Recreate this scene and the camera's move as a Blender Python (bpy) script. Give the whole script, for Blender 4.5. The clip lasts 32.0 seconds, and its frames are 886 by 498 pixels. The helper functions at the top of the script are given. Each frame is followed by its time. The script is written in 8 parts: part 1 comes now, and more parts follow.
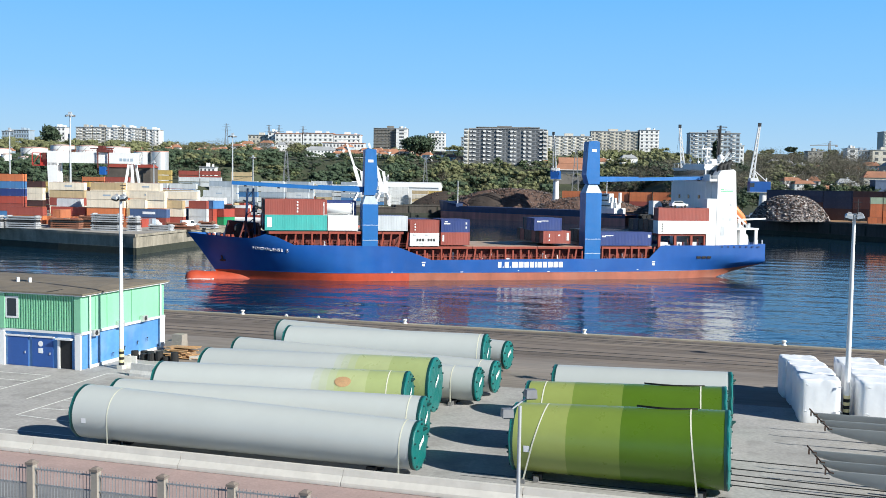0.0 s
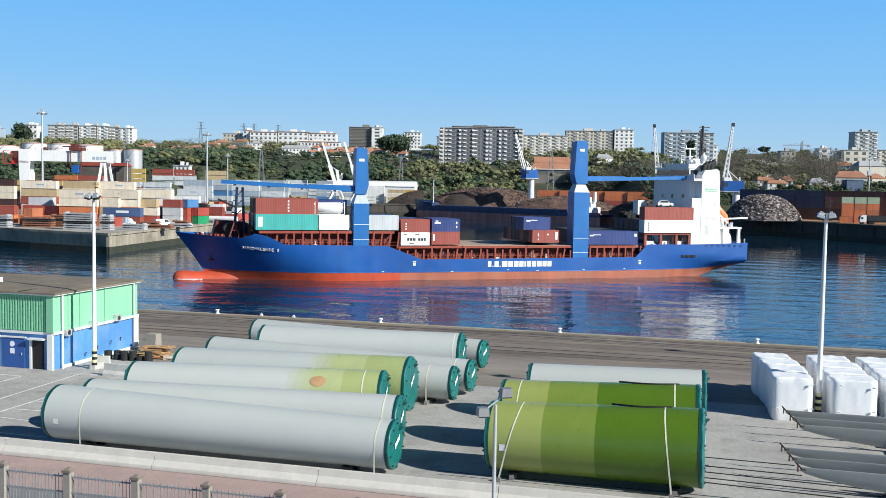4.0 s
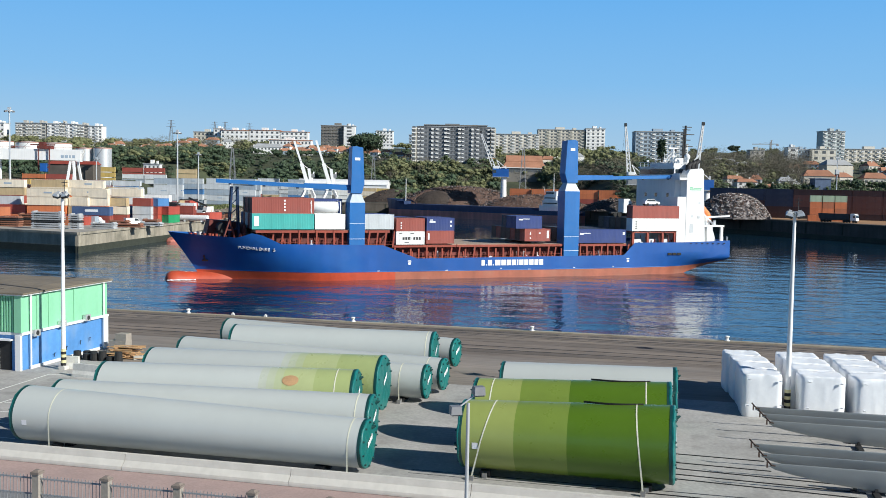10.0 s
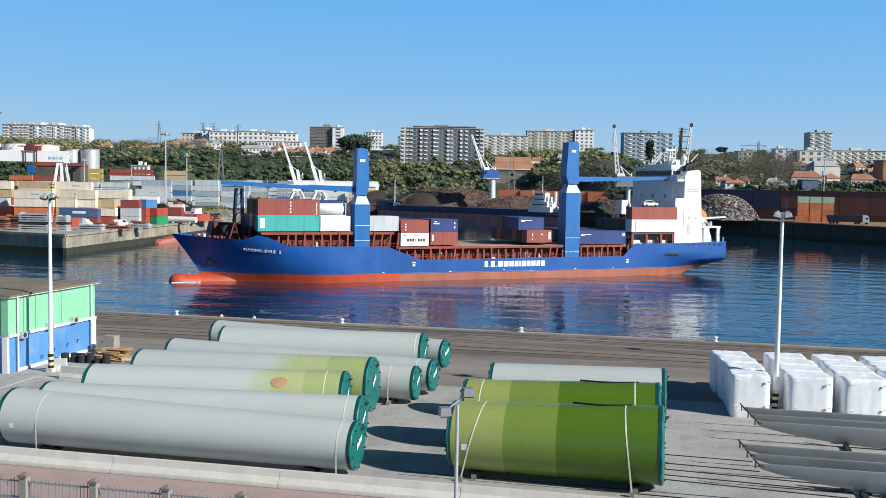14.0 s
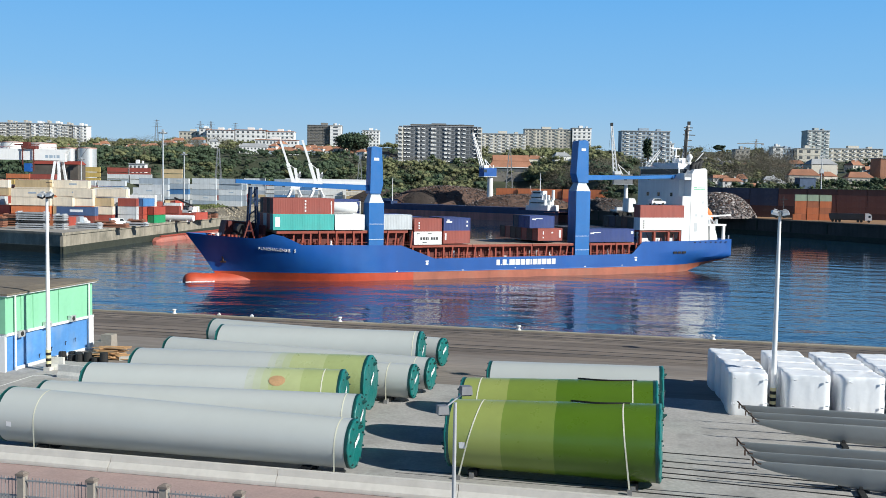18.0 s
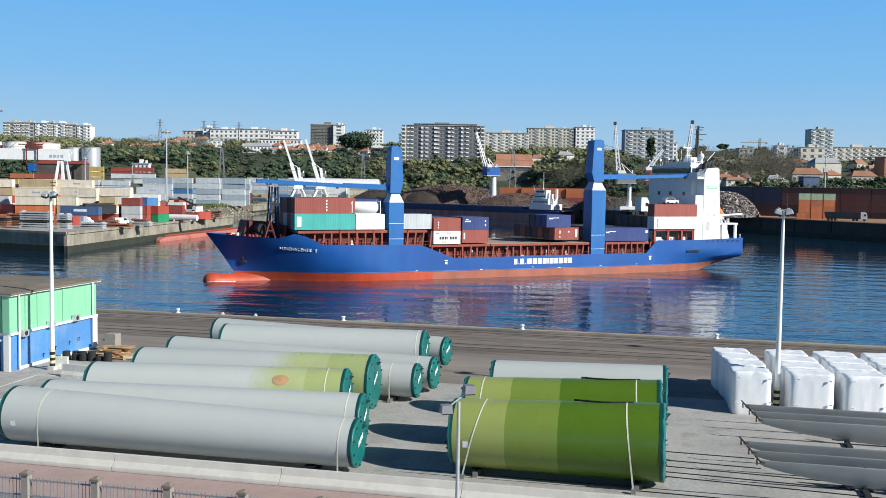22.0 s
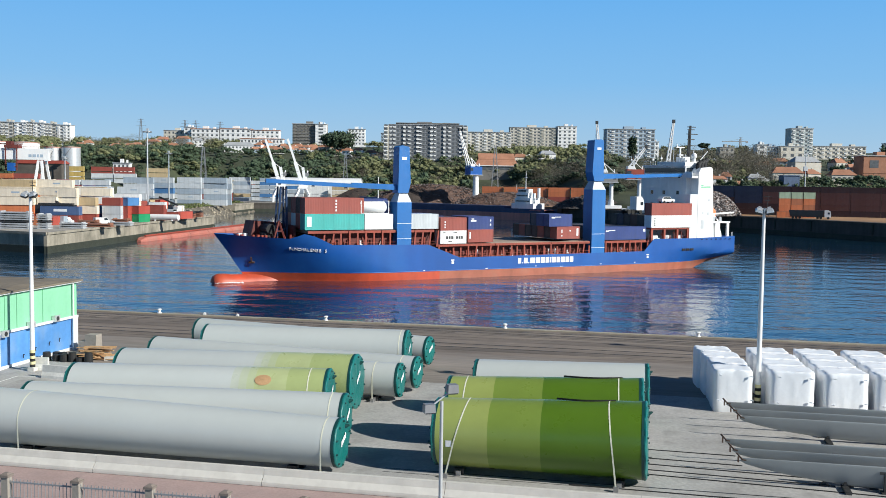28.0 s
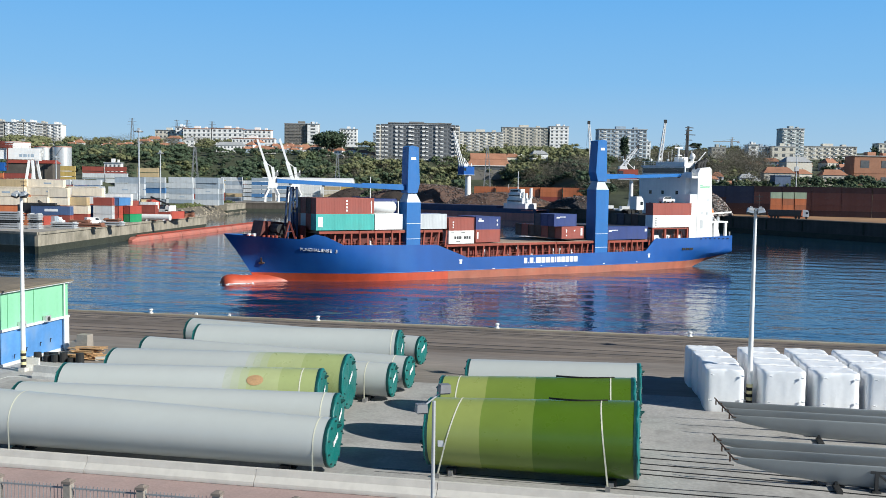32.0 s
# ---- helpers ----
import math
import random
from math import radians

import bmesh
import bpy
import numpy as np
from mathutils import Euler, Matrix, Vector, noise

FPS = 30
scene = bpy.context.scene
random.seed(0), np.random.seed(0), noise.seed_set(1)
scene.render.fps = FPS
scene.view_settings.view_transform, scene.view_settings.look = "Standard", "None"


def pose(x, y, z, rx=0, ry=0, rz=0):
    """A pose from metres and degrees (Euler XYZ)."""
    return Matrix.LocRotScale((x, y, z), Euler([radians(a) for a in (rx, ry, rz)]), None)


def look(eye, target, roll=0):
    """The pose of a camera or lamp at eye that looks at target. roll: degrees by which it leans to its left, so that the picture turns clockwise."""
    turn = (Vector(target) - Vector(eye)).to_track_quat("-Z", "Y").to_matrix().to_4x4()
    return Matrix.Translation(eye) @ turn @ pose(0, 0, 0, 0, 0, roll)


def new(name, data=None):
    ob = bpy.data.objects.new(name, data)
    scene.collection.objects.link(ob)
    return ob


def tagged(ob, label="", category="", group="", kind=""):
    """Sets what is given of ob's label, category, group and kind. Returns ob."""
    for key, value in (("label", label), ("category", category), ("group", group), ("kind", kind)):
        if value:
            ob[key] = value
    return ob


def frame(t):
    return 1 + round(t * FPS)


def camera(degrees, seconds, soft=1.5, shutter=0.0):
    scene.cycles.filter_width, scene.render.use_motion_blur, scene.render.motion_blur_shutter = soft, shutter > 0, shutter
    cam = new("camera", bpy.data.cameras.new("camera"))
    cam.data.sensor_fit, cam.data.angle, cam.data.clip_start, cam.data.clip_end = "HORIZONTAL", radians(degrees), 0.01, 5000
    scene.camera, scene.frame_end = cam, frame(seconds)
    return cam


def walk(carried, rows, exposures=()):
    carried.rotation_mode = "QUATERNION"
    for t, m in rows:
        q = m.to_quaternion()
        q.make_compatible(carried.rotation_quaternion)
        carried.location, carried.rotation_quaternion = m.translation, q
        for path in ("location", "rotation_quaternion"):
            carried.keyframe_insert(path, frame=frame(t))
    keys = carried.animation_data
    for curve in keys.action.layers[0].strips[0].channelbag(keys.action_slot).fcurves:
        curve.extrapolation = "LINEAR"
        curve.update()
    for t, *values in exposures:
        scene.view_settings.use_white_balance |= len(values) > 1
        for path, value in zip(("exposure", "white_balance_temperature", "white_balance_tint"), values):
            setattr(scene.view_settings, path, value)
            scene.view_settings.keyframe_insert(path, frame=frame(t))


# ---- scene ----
# the camera stands on one spot and is turned by hand
PATH = [
    (0, 86.312, -0.931, 2.915), (0.5, 86.269, -0.940, 2.858), (1, 86.273, -0.957, 2.828), (1.5, 86.274, -0.975, 2.727), (2, 86.268, -0.982, 2.604),
    (2.5, 86.270, -0.993, 2.396), (3, 86.271, -1.005, 2.129), (3.5, 86.279, -1.012, 1.829), (5.5, 86.275, -1.020, 0.622), (6, 86.307, -1.026, 0.382),
    (6.5, 86.266, -1.029, 0.251), (7, 86.218, -1.035, 0.204), (7.5, 86.227, -1.033, 0.161), (8, 86.225, -1.032, 0.132), (8.5, 86.228, -1.026, 0.115),
    (9, 86.229, -1.025, 0.068), (9.5, 86.225, -1.018, -0.008), (10, 86.228, -1.017, -0.073), (10.5, 86.246, -1.017, -0.109), (11, 86.246, -1.020, -0.120),
    (11.5, 86.261, -1.019, -0.219), (12, 86.280, -1.013, -0.473), (12.5, 86.303, -1.005, -0.659), (13, 86.306, -0.997, -0.749), (13.5, 86.322, -0.992, -0.697),
    (14, 86.317, -0.981, -0.708), (14.5, 86.306, -0.968, -0.751), (16.5, 86.271, -0.965, -0.796), (17, 86.253, -0.957, -0.806), (17.5, 86.218, -0.950, -0.848),
    (18, 86.219, -0.948, -0.844), (18.5, 86.218, -0.952, -0.848), (19, 86.219, -0.952, -0.819), (19.5, 86.219, -0.955, -0.844), (20, 86.218, -0.945, -0.849),
    (20.5, 86.218, -0.941, -0.849), (21, 86.202, -0.921, -0.801), (21.5, 86.168, -0.903, -0.728), (22, 86.171, -0.888, -0.654), (22.5, 86.161, -0.881, -0.540),
    (23, 86.158, -0.861, -0.451), (23.5, 86.158, -0.855, -0.452), (24, 86.168, -0.845, -0.449), (24.5, 86.168, -0.832, -0.450), (25, 86.168, -0.814, -0.451),
    (25.5, 86.168, -0.810, -0.452), (27.5, 86.143, -0.810, -1.247), (28, 86.144, -0.812, -1.664), (28.5, 86.144, -0.814, -1.974), (29, 86.145, -0.822, -2.069),
    (29.5, 86.145, -0.828, -2.114), (30, 86.145, -0.830, -2.114), (30.5, 86.145, -0.830, -2.114), (31, 86.145, -0.830, -2.114), (31.5, 86.145, -0.830, -2.114),
    (32, 86.145, -0.830, -2.114),
]
cam = camera(48.02, 32.0, 0.82)
walk(cam, [(t, pose(0, 0, 14.8, rx, ry, rz)) for t, rx, ry, rz in PATH], [(0.0, 0.27), (3.0, 0.22), (6.0, 0.03), (32.0, 0.03)])

# ---- light: low afternoon sun from beside the camera, clear sky ----
SUN_AZ, SUN_EL = radians(120.0), radians(29.3)
world = bpy.data.worlds.new("sky")
scene.world = world
world.use_nodes = True
wn = world.node_tree.nodes
sky = wn.new("ShaderNodeTexSky")
sky.sky_type, sky.sun_disc = "NISHITA", False
sky.sun_elevation, sky.sun_rotation = SUN_EL, SUN_AZ
sky.altitude, sky.air_density, sky.dust_density, sky.ozone_density = 0, 1.0, 0.35, 1.6
wn["Background"].inputs["Strength"].default_value = 0.08
# clear air: pale blue at the horizon, deeper blue overhead
coord = wn.new("ShaderNodeTexCoord")
split = wn.new("ShaderNodeSeparateXYZ")
air = wn.new("ShaderNodeValToRGB")
while len(air.color_ramp.elements) < 7:
    air.color_ramp.elements.new(0.5)
for stop, (at, tone) in zip(air.color_ramp.elements, ((0.0, (0.47, 0.60, 0.74)), (0.04, (0.35, 0.57, 0.79)), (0.10, (0.22, 0.51, 0.86)), (0.20, (0.125, 0.43, 0.88)), (0.28, (0.055, 0.21, 0.53)), (0.42, (0.013, 0.06, 0.19)), (1.0, (0.004, 0.02, 0.07)))):
    stop.position, stop.color = at, (*tone, 1)
gain = wn.new("ShaderNodeVectorMath")
gain.operation = "SCALE"
gain.inputs["Scale"].default_value = 12.5
blend = wn.new("ShaderNodeMix")
blend.data_type = "RGBA"
blend.inputs["Factor"].default_value = 0.93
wl = world.node_tree.links
wl.new(coord.outputs["Generated"], split.inputs[0])
wl.new(split.outputs["Z"], air.inputs["Fac"])
wl.new(air.outputs["Color"], gain.inputs[0])
wl.new(sky.outputs[0], blend.inputs["A"])
wl.new(gain.outputs[0], blend.inputs["B"])
wl.new(blend.outputs["Result"], wn["Background"].inputs["Color"])
sun_data = bpy.data.lights.new("sun", "SUN")
sun_data.energy, sun_data.angle, sun_data.color = 6.0, radians(0.55), (0.97, 0.965, 0.90)
sun = new("sun", sun_data)
sun_way = Vector((math.sin(SUN_AZ) * math.cos(SUN_EL), math.cos(SUN_AZ) * math.cos(SUN_EL), math.sin(SUN_EL)))
sun.matrix_basis = look(sun_way * 300, (0, 0, 0))

# ---- materials ----
def stuff(name, base, rough=0.6, metal=0.0, vary=0.12, grain=0.06, scale=1.0, bump=0.0, streak=0.0, dirt=None, dirt_amount=0.0, piece=0.0, along=False):
    """A surface with two scales of variation, optional vertical streaks, dirt patches and relief."""
    m = bpy.data.materials.new(name)
    m.use_nodes = True
    n, l = m.node_tree.nodes, m.node_tree.links
    b = n["Principled BSDF"]
    b.inputs["Roughness"].default_value, b.inputs["Metallic"].default_value = rough, metal
    tc = n.new("ShaderNodeTexCoord")

    def noise_at(s, detail=3.0, squash=1.0):
        mp = n.new("ShaderNodeMapping")
        mp.inputs["Scale"].default_value = (s * 0.14 if along else s, s, s * squash)
        l.new(tc.outputs["Object"], mp.inputs["Vector"])
        t = n.new("ShaderNodeTexNoise")
        t.inputs["Scale"].default_value, t.inputs["Detail"].default_value = 1.0, detail
        l.new(mp.outputs[0], t.inputs["Vector"])
        return t.outputs["Fac"]

    def scaled(socket, low, high):
        r = n.new("ShaderNodeMapRange")
        r.inputs["From Min"].default_value, r.inputs["From Max"].default_value = 0.3, 0.7
        r.inputs["To Min"].default_value, r.inputs["To Max"].default_value = low, high
        l.new(socket, r.inputs["Value"])
        return r.outputs[0]

    def times(a, c):
        x = n.new("ShaderNodeMath")
        x.operation = "MULTIPLY"
        l.new(a, x.inputs[0])
        l.new(c, x.inputs[1])
        return x.outputs[0]

    value = times(scaled(noise_at(0.5 * scale), 1 - vary, 1 + vary), scaled(noise_at(7.0 * scale, 4), 1 - grain, 1 + grain))
    if streak:
        value = times(value, scaled(noise_at(2.2 * scale, 3, 0.06), 1 - streak, 1 + streak * 0.5))
    if piece:
        oi = n.new("ShaderNodeObjectInfo")
        r = n.new("ShaderNodeMapRange")
        r.inputs["To Min"].default_value, r.inputs["To Max"].default_value = 1 - piece, 1 + piece
        l.new(oi.outputs["Random"], r.inputs["Value"])
        value = times(value, r.outputs[0])
    mul = n.new("ShaderNodeVectorMath")
    mul.operation = "SCALE"
    mul.inputs[0].default_value = base[:3]
    l.new(value, mul.inputs["Scale"])
    colour = mul.outputs[0]
    if dirt:
        mix = n.new("ShaderNodeMix")
        mix.data_type = "RGBA"
        r = n.new("ShaderNodeMapRange")
        r.inputs["From Min"].default_value, r.inputs["From Max"].default_value = 0.5, 0.72
        r.inputs["To Min"].default_value, r.inputs["To Max"].default_value = 0.0, dirt_amount
        l.new(noise_at(0.9 * scale, 6), r.inputs["Value"])
        l.new(r.outputs[0], mix.inputs["Factor"])
        l.new(colour, mix.inputs["A"])
        mix.inputs["B"].default_value = (*dirt, 1)
        colour = mix.outputs["Result"]
    l.new(colour, b.inputs["Base Color"])
    l.new(scaled(noise_at(3.0 * scale), max(0.02, rough - 0.08), min(1, rough + 0.08)), b.inputs["Roughness"])
    if bump:
        bp = n.new("ShaderNodeBump")
        bp.inputs["Strength"].default_value, bp.inputs["Distance"].default_value = bump, 0.05
        l.new(noise_at(9.0 * scale, 5), bp.inputs["Height"])
        l.new(bp.outputs[0], b.inputs["Normal"])
    return m


def glass_mat(name, base, rough=0.08):
    m = stuff(name, base, rough, 0.0, 0.1, 0.03)
    m.node_tree.nodes["Principled BSDF"].inputs["Specular IOR Level"].default_value = 0.8
    return m


def water_mat():
    m = bpy.data.materials.new("harbour_water")
    m.use_nodes = True
    n, l = m.node_tree.nodes, m.node_tree.links
    b = n["Principled BSDF"]
    b.inputs["Base Color"].default_value = (0.006, 0.026, 0.05, 1)
    b.inputs["Roughness"].default_value = 0.05
    b.inputs["IOR"].default_value = 1.33
    tc = n.new("ShaderNodeTexCoord")
    total = None
    for sx, sy, amount, detail in ((0.09, 0.13, 0.5, 2), (0.36, 0.5, 0.5, 3), (1.1, 1.5, 0.14, 2)):
        mp = n.new("ShaderNodeMapping")
        mp.inputs["Scale"].default_value = (sx, sy, 1)
        mp.inputs["Rotation"].default_value = (0, 0, 0.25)
        l.new(tc.outputs["Object"], mp.inputs["Vector"])
        t = n.new("ShaderNodeTexNoise")
        t.inputs["Scale"].default_value, t.inputs["Detail"].default_value = 1.0, detail
        l.new(mp.outputs[0], t.inputs["Vector"])
        k = n.new("ShaderNodeMath")
        k.operation = "MULTIPLY"
        k.inputs[1].default_value = amount
        l.new(t.outputs["Fac"], k.inputs[0])
        if total is None:
            total = k.outputs[0]
        else:
            s = n.new("ShaderNodeMath")
            s.operation = "ADD"
            l.new(total, s.inputs[0])
            l.new(k.outputs[0], s.inputs[1])
            total = s.outputs[0]
    bp = n.new("ShaderNodeBump")
    bp.inputs["Strength"].default_value, bp.inputs["Distance"].default_value = 1.0, 0.23
    # calmer water towards the far banks
    place = n.new("ShaderNodeSeparateXYZ")
    l.new(tc.outputs["Object"], place.inputs[0])
    lee = n.new("ShaderNodeMapRange")
    lee.inputs["From Min"].default_value, lee.inputs["From Max"].default_value = 190, 330
    lee.inputs["To Min"].default_value, lee.inputs["To Max"].default_value = 1.0, 0.22
    l.new(place.outputs["Y"], lee.inputs["Value"])
    calm = n.new("ShaderNodeMath")
    calm.operation = "MULTIPLY"
    l.new(total, calm.inputs[0])
    l.new(lee.outputs[0], calm.inputs[1])
    l.new(calm.outputs[0], bp.inputs["Height"])
    l.new(bp.outputs[0], b.inputs["Normal"])
    return m


M = {
    "asphalt": stuff("quay_asphalt", (0.385, 0.37, 0.35), 0.9, 0, 0.12, 0.14, 0.6, 0.25, 0, (0.25, 0.24, 0.225), 0.75),
    "apron": stuff("quay_edge_asphalt", (0.175, 0.142, 0.115), 0.85, 0, 0.3, 0.22, 0.55, 0.25, 0, (0.29, 0.235, 0.185), 0.8, along=True),
    "concrete": stuff("pale_concrete", (0.60, 0.575, 0.52), 0.85, 0, 0.05, 0.05, 0.4, 0.15, 0.04, (0.50, 0.48, 0.44), 0.25),
    "poststone": stuff("grey_post_concrete", (0.31, 0.275, 0.235), 0.85, 0, 0.1, 0.08, 0.8, 0.2),
    "midyard": stuff("brown_grey_asphalt", (0.235, 0.20, 0.17), 0.88, 0, 0.2, 0.16, 0.4, 0.25, 0, (0.28, 0.26, 0.235), 0.5, along=True),
    "kerbstone": stuff("quay_cope_stone", (0.33, 0.285, 0.215), 0.8, 0, 0.25, 0.1, 0.6, 0.2),
    "pink": stuff("pink_paving", (0.40, 0.29, 0.265), 0.85, 0, 0.08, 0.08, 1.0, 0.2, 0, (0.32, 0.25, 0.235), 0.4),
    "roadgrey": stuff("grey_road", (0.20, 0.20, 0.205), 0.85, 0, 0.1, 0.1, 0.5, 0.2),
    "oldwall": stuff("harbour_wall", (0.32, 0.285, 0.225), 0.9, 0, 0.22, 0.1, 0.25, 0.4, 0.25, (0.13, 0.12, 0.09), 0.7),
    "darkwall": stuff("dark_stained_wall", (0.075, 0.065, 0.055), 0.9, 0, 0.2, 0.1, 0.25, 0.3, 0.25),
    "weed": stuff("tide_line_weed", (0.035, 0.04, 0.028), 0.8, 0, 0.2, 0.15, 0.6, 0.3),
    "line": stuff("white_road_paint", (0.72, 0.72, 0.68), 0.7, 0, 0.12, 0.1, 2.0),
    "land": stuff("hill_ground", (0.055, 0.066, 0.034), 0.95, 0, 0.3, 0.2, 0.08, 0, 0, (0.04, 0.05, 0.028), 0.9),
    "yard": stuff("terminal_yard", (0.36, 0.33, 0.29), 0.9, 0, 0.15, 0.08, 0.1),
    "rustyard": stuff("rust_stained_yard", (0.33, 0.19, 0.10), 0.9, 0, 0.2, 0.1, 0.12),
    "water": water_mat(),
    "tower_grey": stuff("tower_paint_grey", (0.495, 0.52, 0.495), 0.36, 0, 0.015, 0.01, 0.3, 0, 0.02, (0.50, 0.51, 0.49), 0.12),
    "tower_pale": stuff("tower_paint_pale_green", (0.44, 0.49, 0.24), 0.33, 0, 0.04, 0.02, 0.4, 0, 0.04),
    "tower_pale2": stuff("tower_paint_soft_green", (0.37, 0.43, 0.18), 0.33, 0, 0.04, 0.02, 0.4, 0, 0.04),
    "tower_mid": stuff("tower_paint_light_green", (0.31, 0.36, 0.10), 0.33, 0, 0.04, 0.02, 0.4, 0, 0.04),
    "tower_olive": stuff("tower_paint_leaf_green", (0.185, 0.26, 0.045), 0.33, 0, 0.04, 0.02, 0.4, 0, 0.04),
    "tower_green": stuff("tower_paint_dark_green", (0.085, 0.165, 0.012), 0.33, 0, 0.04, 0.02, 0.4, 0, 0.04),
    "tower_fade": stuff("tower_paint_faint_green", (0.485, 0.515, 0.43), 0.33, 0, 0.03, 0.02, 0.4, 0, 0.04),
    "tower_fade2": stuff("tower_paint_misty_green", (0.47, 0.51, 0.37), 0.33, 0, 0.03, 0.02, 0.4, 0, 0.04),
    "tower_fade3": stuff("tower_paint_dim_green", (0.45, 0.50, 0.305), 0.33, 0, 0.03, 0.02, 0.4, 0, 0.04),
    "tarp": stuff("teal_tarpaulin", (0.006, 0.135, 0.125), 0.38, 0, 0.1, 0.05, 0.8, 0.35),
    "tarp_dark": stuff("dark_teal_tarpaulin", (0.006, 0.055, 0.052), 0.5, 0, 0.1, 0.05, 0.8, 0.3),
    "strap": stuff("pale_webbing", (0.72, 0.71, 0.56), 0.7, 0, 0.05, 0.05),
    "steel": stuff("grey_steel", (0.32, 0.32, 0.32), 0.5, 0.6, 0.1, 0.06),
    "darksteel": stuff("dark_steel", (0.05, 0.05, 0.05), 0.5, 0.3, 0.2, 0.1),
    "black": stuff("black_rubber", (0.015, 0.015, 0.015), 0.8, 0, 0.1, 0.1),
    "white": stuff("white_paint", (0.80, 0.80, 0.79), 0.45, 0, 0.04, 0.02, 0.6, 0, 0.05),
    "galv": stuff("galvanised_steel", (0.62, 0.63, 0.63), 0.4, 0.5, 0.06, 0.04, 2.0),
    "yellow": stuff("pale_yellow_paint", (0.76, 0.68, 0.36), 0.5, 0, 0.1, 0.05),
    "wrap": stuff("white_shrink_wrap", (0.87, 0.88, 0.89), 0.42, 0, 0.02, 0.02, 0.5, 0.08),
    "blade": stuff("grey_blade_coat", (0.32, 0.34, 0.34), 0.4, 0, 0.05, 0.03, 0.3, 0, 0.05),
    "rust": stuff("rusty_brown_steel", (0.09, 0.055, 0.04), 0.75, 0.1, 0.25, 0.15, 1.0, 0.3),
    "hut_green": stuff("mint_green_cladding", (0.25, 0.58, 0.36), 0.5, 0, 0.05, 0.03, 0.5, 0, 0.06),
    "hut_blue": stuff("blue_painted_wall", (0.095, 0.27, 0.58), 0.5, 0, 0.08, 0.05, 0.6, 0, 0.1, (0.25, 0.36, 0.5), 0.4),
    "hut_deep": stuff("deep_blue_panel", (0.03, 0.10, 0.34), 0.45, 0, 0.06, 0.04),
    "hut_roof": stuff("weathered_roof_felt", (0.20, 0.165, 0.12), 0.9, 0, 0.18, 0.12, 0.5, 0.3, 0, (0.12, 0.10, 0.08), 0.6),
    "wood": stuff("bare_timber", (0.50, 0.30, 0.15), 0.8, 0, 0.2, 0.1, 2.0, 0.2),
    "glass": glass_mat("dark_window_glass", (0.03, 0.04, 0.05)),
    "hull_blue": stuff("ship_blue_paint", (0.0075, 0.085, 0.335), 0.46, 0, 0.08, 0.03, 0.15, 0.02, 0.08, (0.03, 0.16, 0.42), 0.3),
    "hull_red": stuff("antifouling_red", (0.54, 0.075, 0.03), 0.5, 0, 0.14, 0.06, 0.2, 0.03, 0.16, (0.36, 0.12, 0.075), 0.45),
    "boot_faded": stuff("faded_antifouling", (0.40, 0.125, 0.075), 0.6, 0, 0.14, 0.06, 0.2, 0.03, 0.16, (0.36, 0.17, 0.12), 0.6),
    "rest_blue": stuff("dark_blue_steel", (0.012, 0.04, 0.11), 0.5, 0.1, 0.1, 0.05),
    "foam": stuff("white_foam_and_glint", (0.80, 0.84, 0.86), 0.6, 0, 0.1, 0.1, 1.5, 0.3),
    "collar": stuff("pale_blue_grey_paint", (0.40, 0.47, 0.55), 0.45, 0, 0.06, 0.04, 0.4, 0, 0.1),
    "seam": stuff("dark_asphalt_seam", (0.105, 0.09, 0.076), 0.9, 0, 0.2, 0.15, 0.6),
    "coaming": stuff("shade_and_dark_red", (0.15, 0.032, 0.024), 0.7, 0, 0.25, 0.12, 0.5, 0, 0.2, (0.07, 0.03, 0.025), 0.6),
    "crane_blue": stuff("crane_blue_paint", (0.02, 0.15, 0.43), 0.4, 0, 0.06, 0.03, 0.3, 0, 0.08),
    "deck_red": stuff("deck_red_oxide", (0.30, 0.058, 0.034), 0.6, 0, 0.15, 0.08, 0.5, 0, 0.1),
    "hatch": stuff("hatch_cover_buff", (0.40, 0.30, 0.22), 0.7, 0, 0.12, 0.06, 0.4),
    "letter": stuff("white_lettering", (0.85, 0.85, 0.85), 0.5, 0, 0.03, 0.03),
    "pontoon": stuff("faded_red_paint", (0.46, 0.15, 0.11), 0.7, 0, 0.15, 0.08, 0.3, 0, 0.1, (0.36, 0.2, 0.16), 0.6),
    "orange": stuff("lifeboat_orange", (0.75, 0.24, 0.08), 0.45, 0, 0.06, 0.04),
    "dark_pane": glass_mat("dull_grey_pane", (0.18, 0.20, 0.22), 0.2),
    "soot_shade": stuff("soot_shade_black", (0.012, 0.012, 0.013), 0.7, 0, 0.1, 0.1),
}
BOX_PAINT = {
    "brown": (0.32, 0.075, 0.055), "teal": (0.06, 0.42, 0.38), "white": (0.84, 0.84, 0.82), "navy": (0.025, 0.05, 0.19), "blue": (0.07, 0.20, 0.42),
    "cream": (0.78, 0.69, 0.55), "grey": (0.56, 0.59, 0.61), "red": (0.42, 0.075, 0.05), "orange": (0.62, 0.19, 0.075), "green": (0.02, 0.30, 0.12),
    "yellow": (0.50, 0.36, 0.12), "sand": (0.50, 0.38, 0.22), "rustorange": (0.46, 0.16, 0.075), "black": (0.02, 0.022, 0.026), "dark": (0.06, 0.025, 0.022), "umber": (0.14, 0.055, 0.042), "dullblue": (0.07, 0.12, 0.24), "slate": (0.34, 0.40, 0.46), "darkblue": (0.018, 0.028, 0.065), "pale": (0.42, 0.52, 0.36),
}
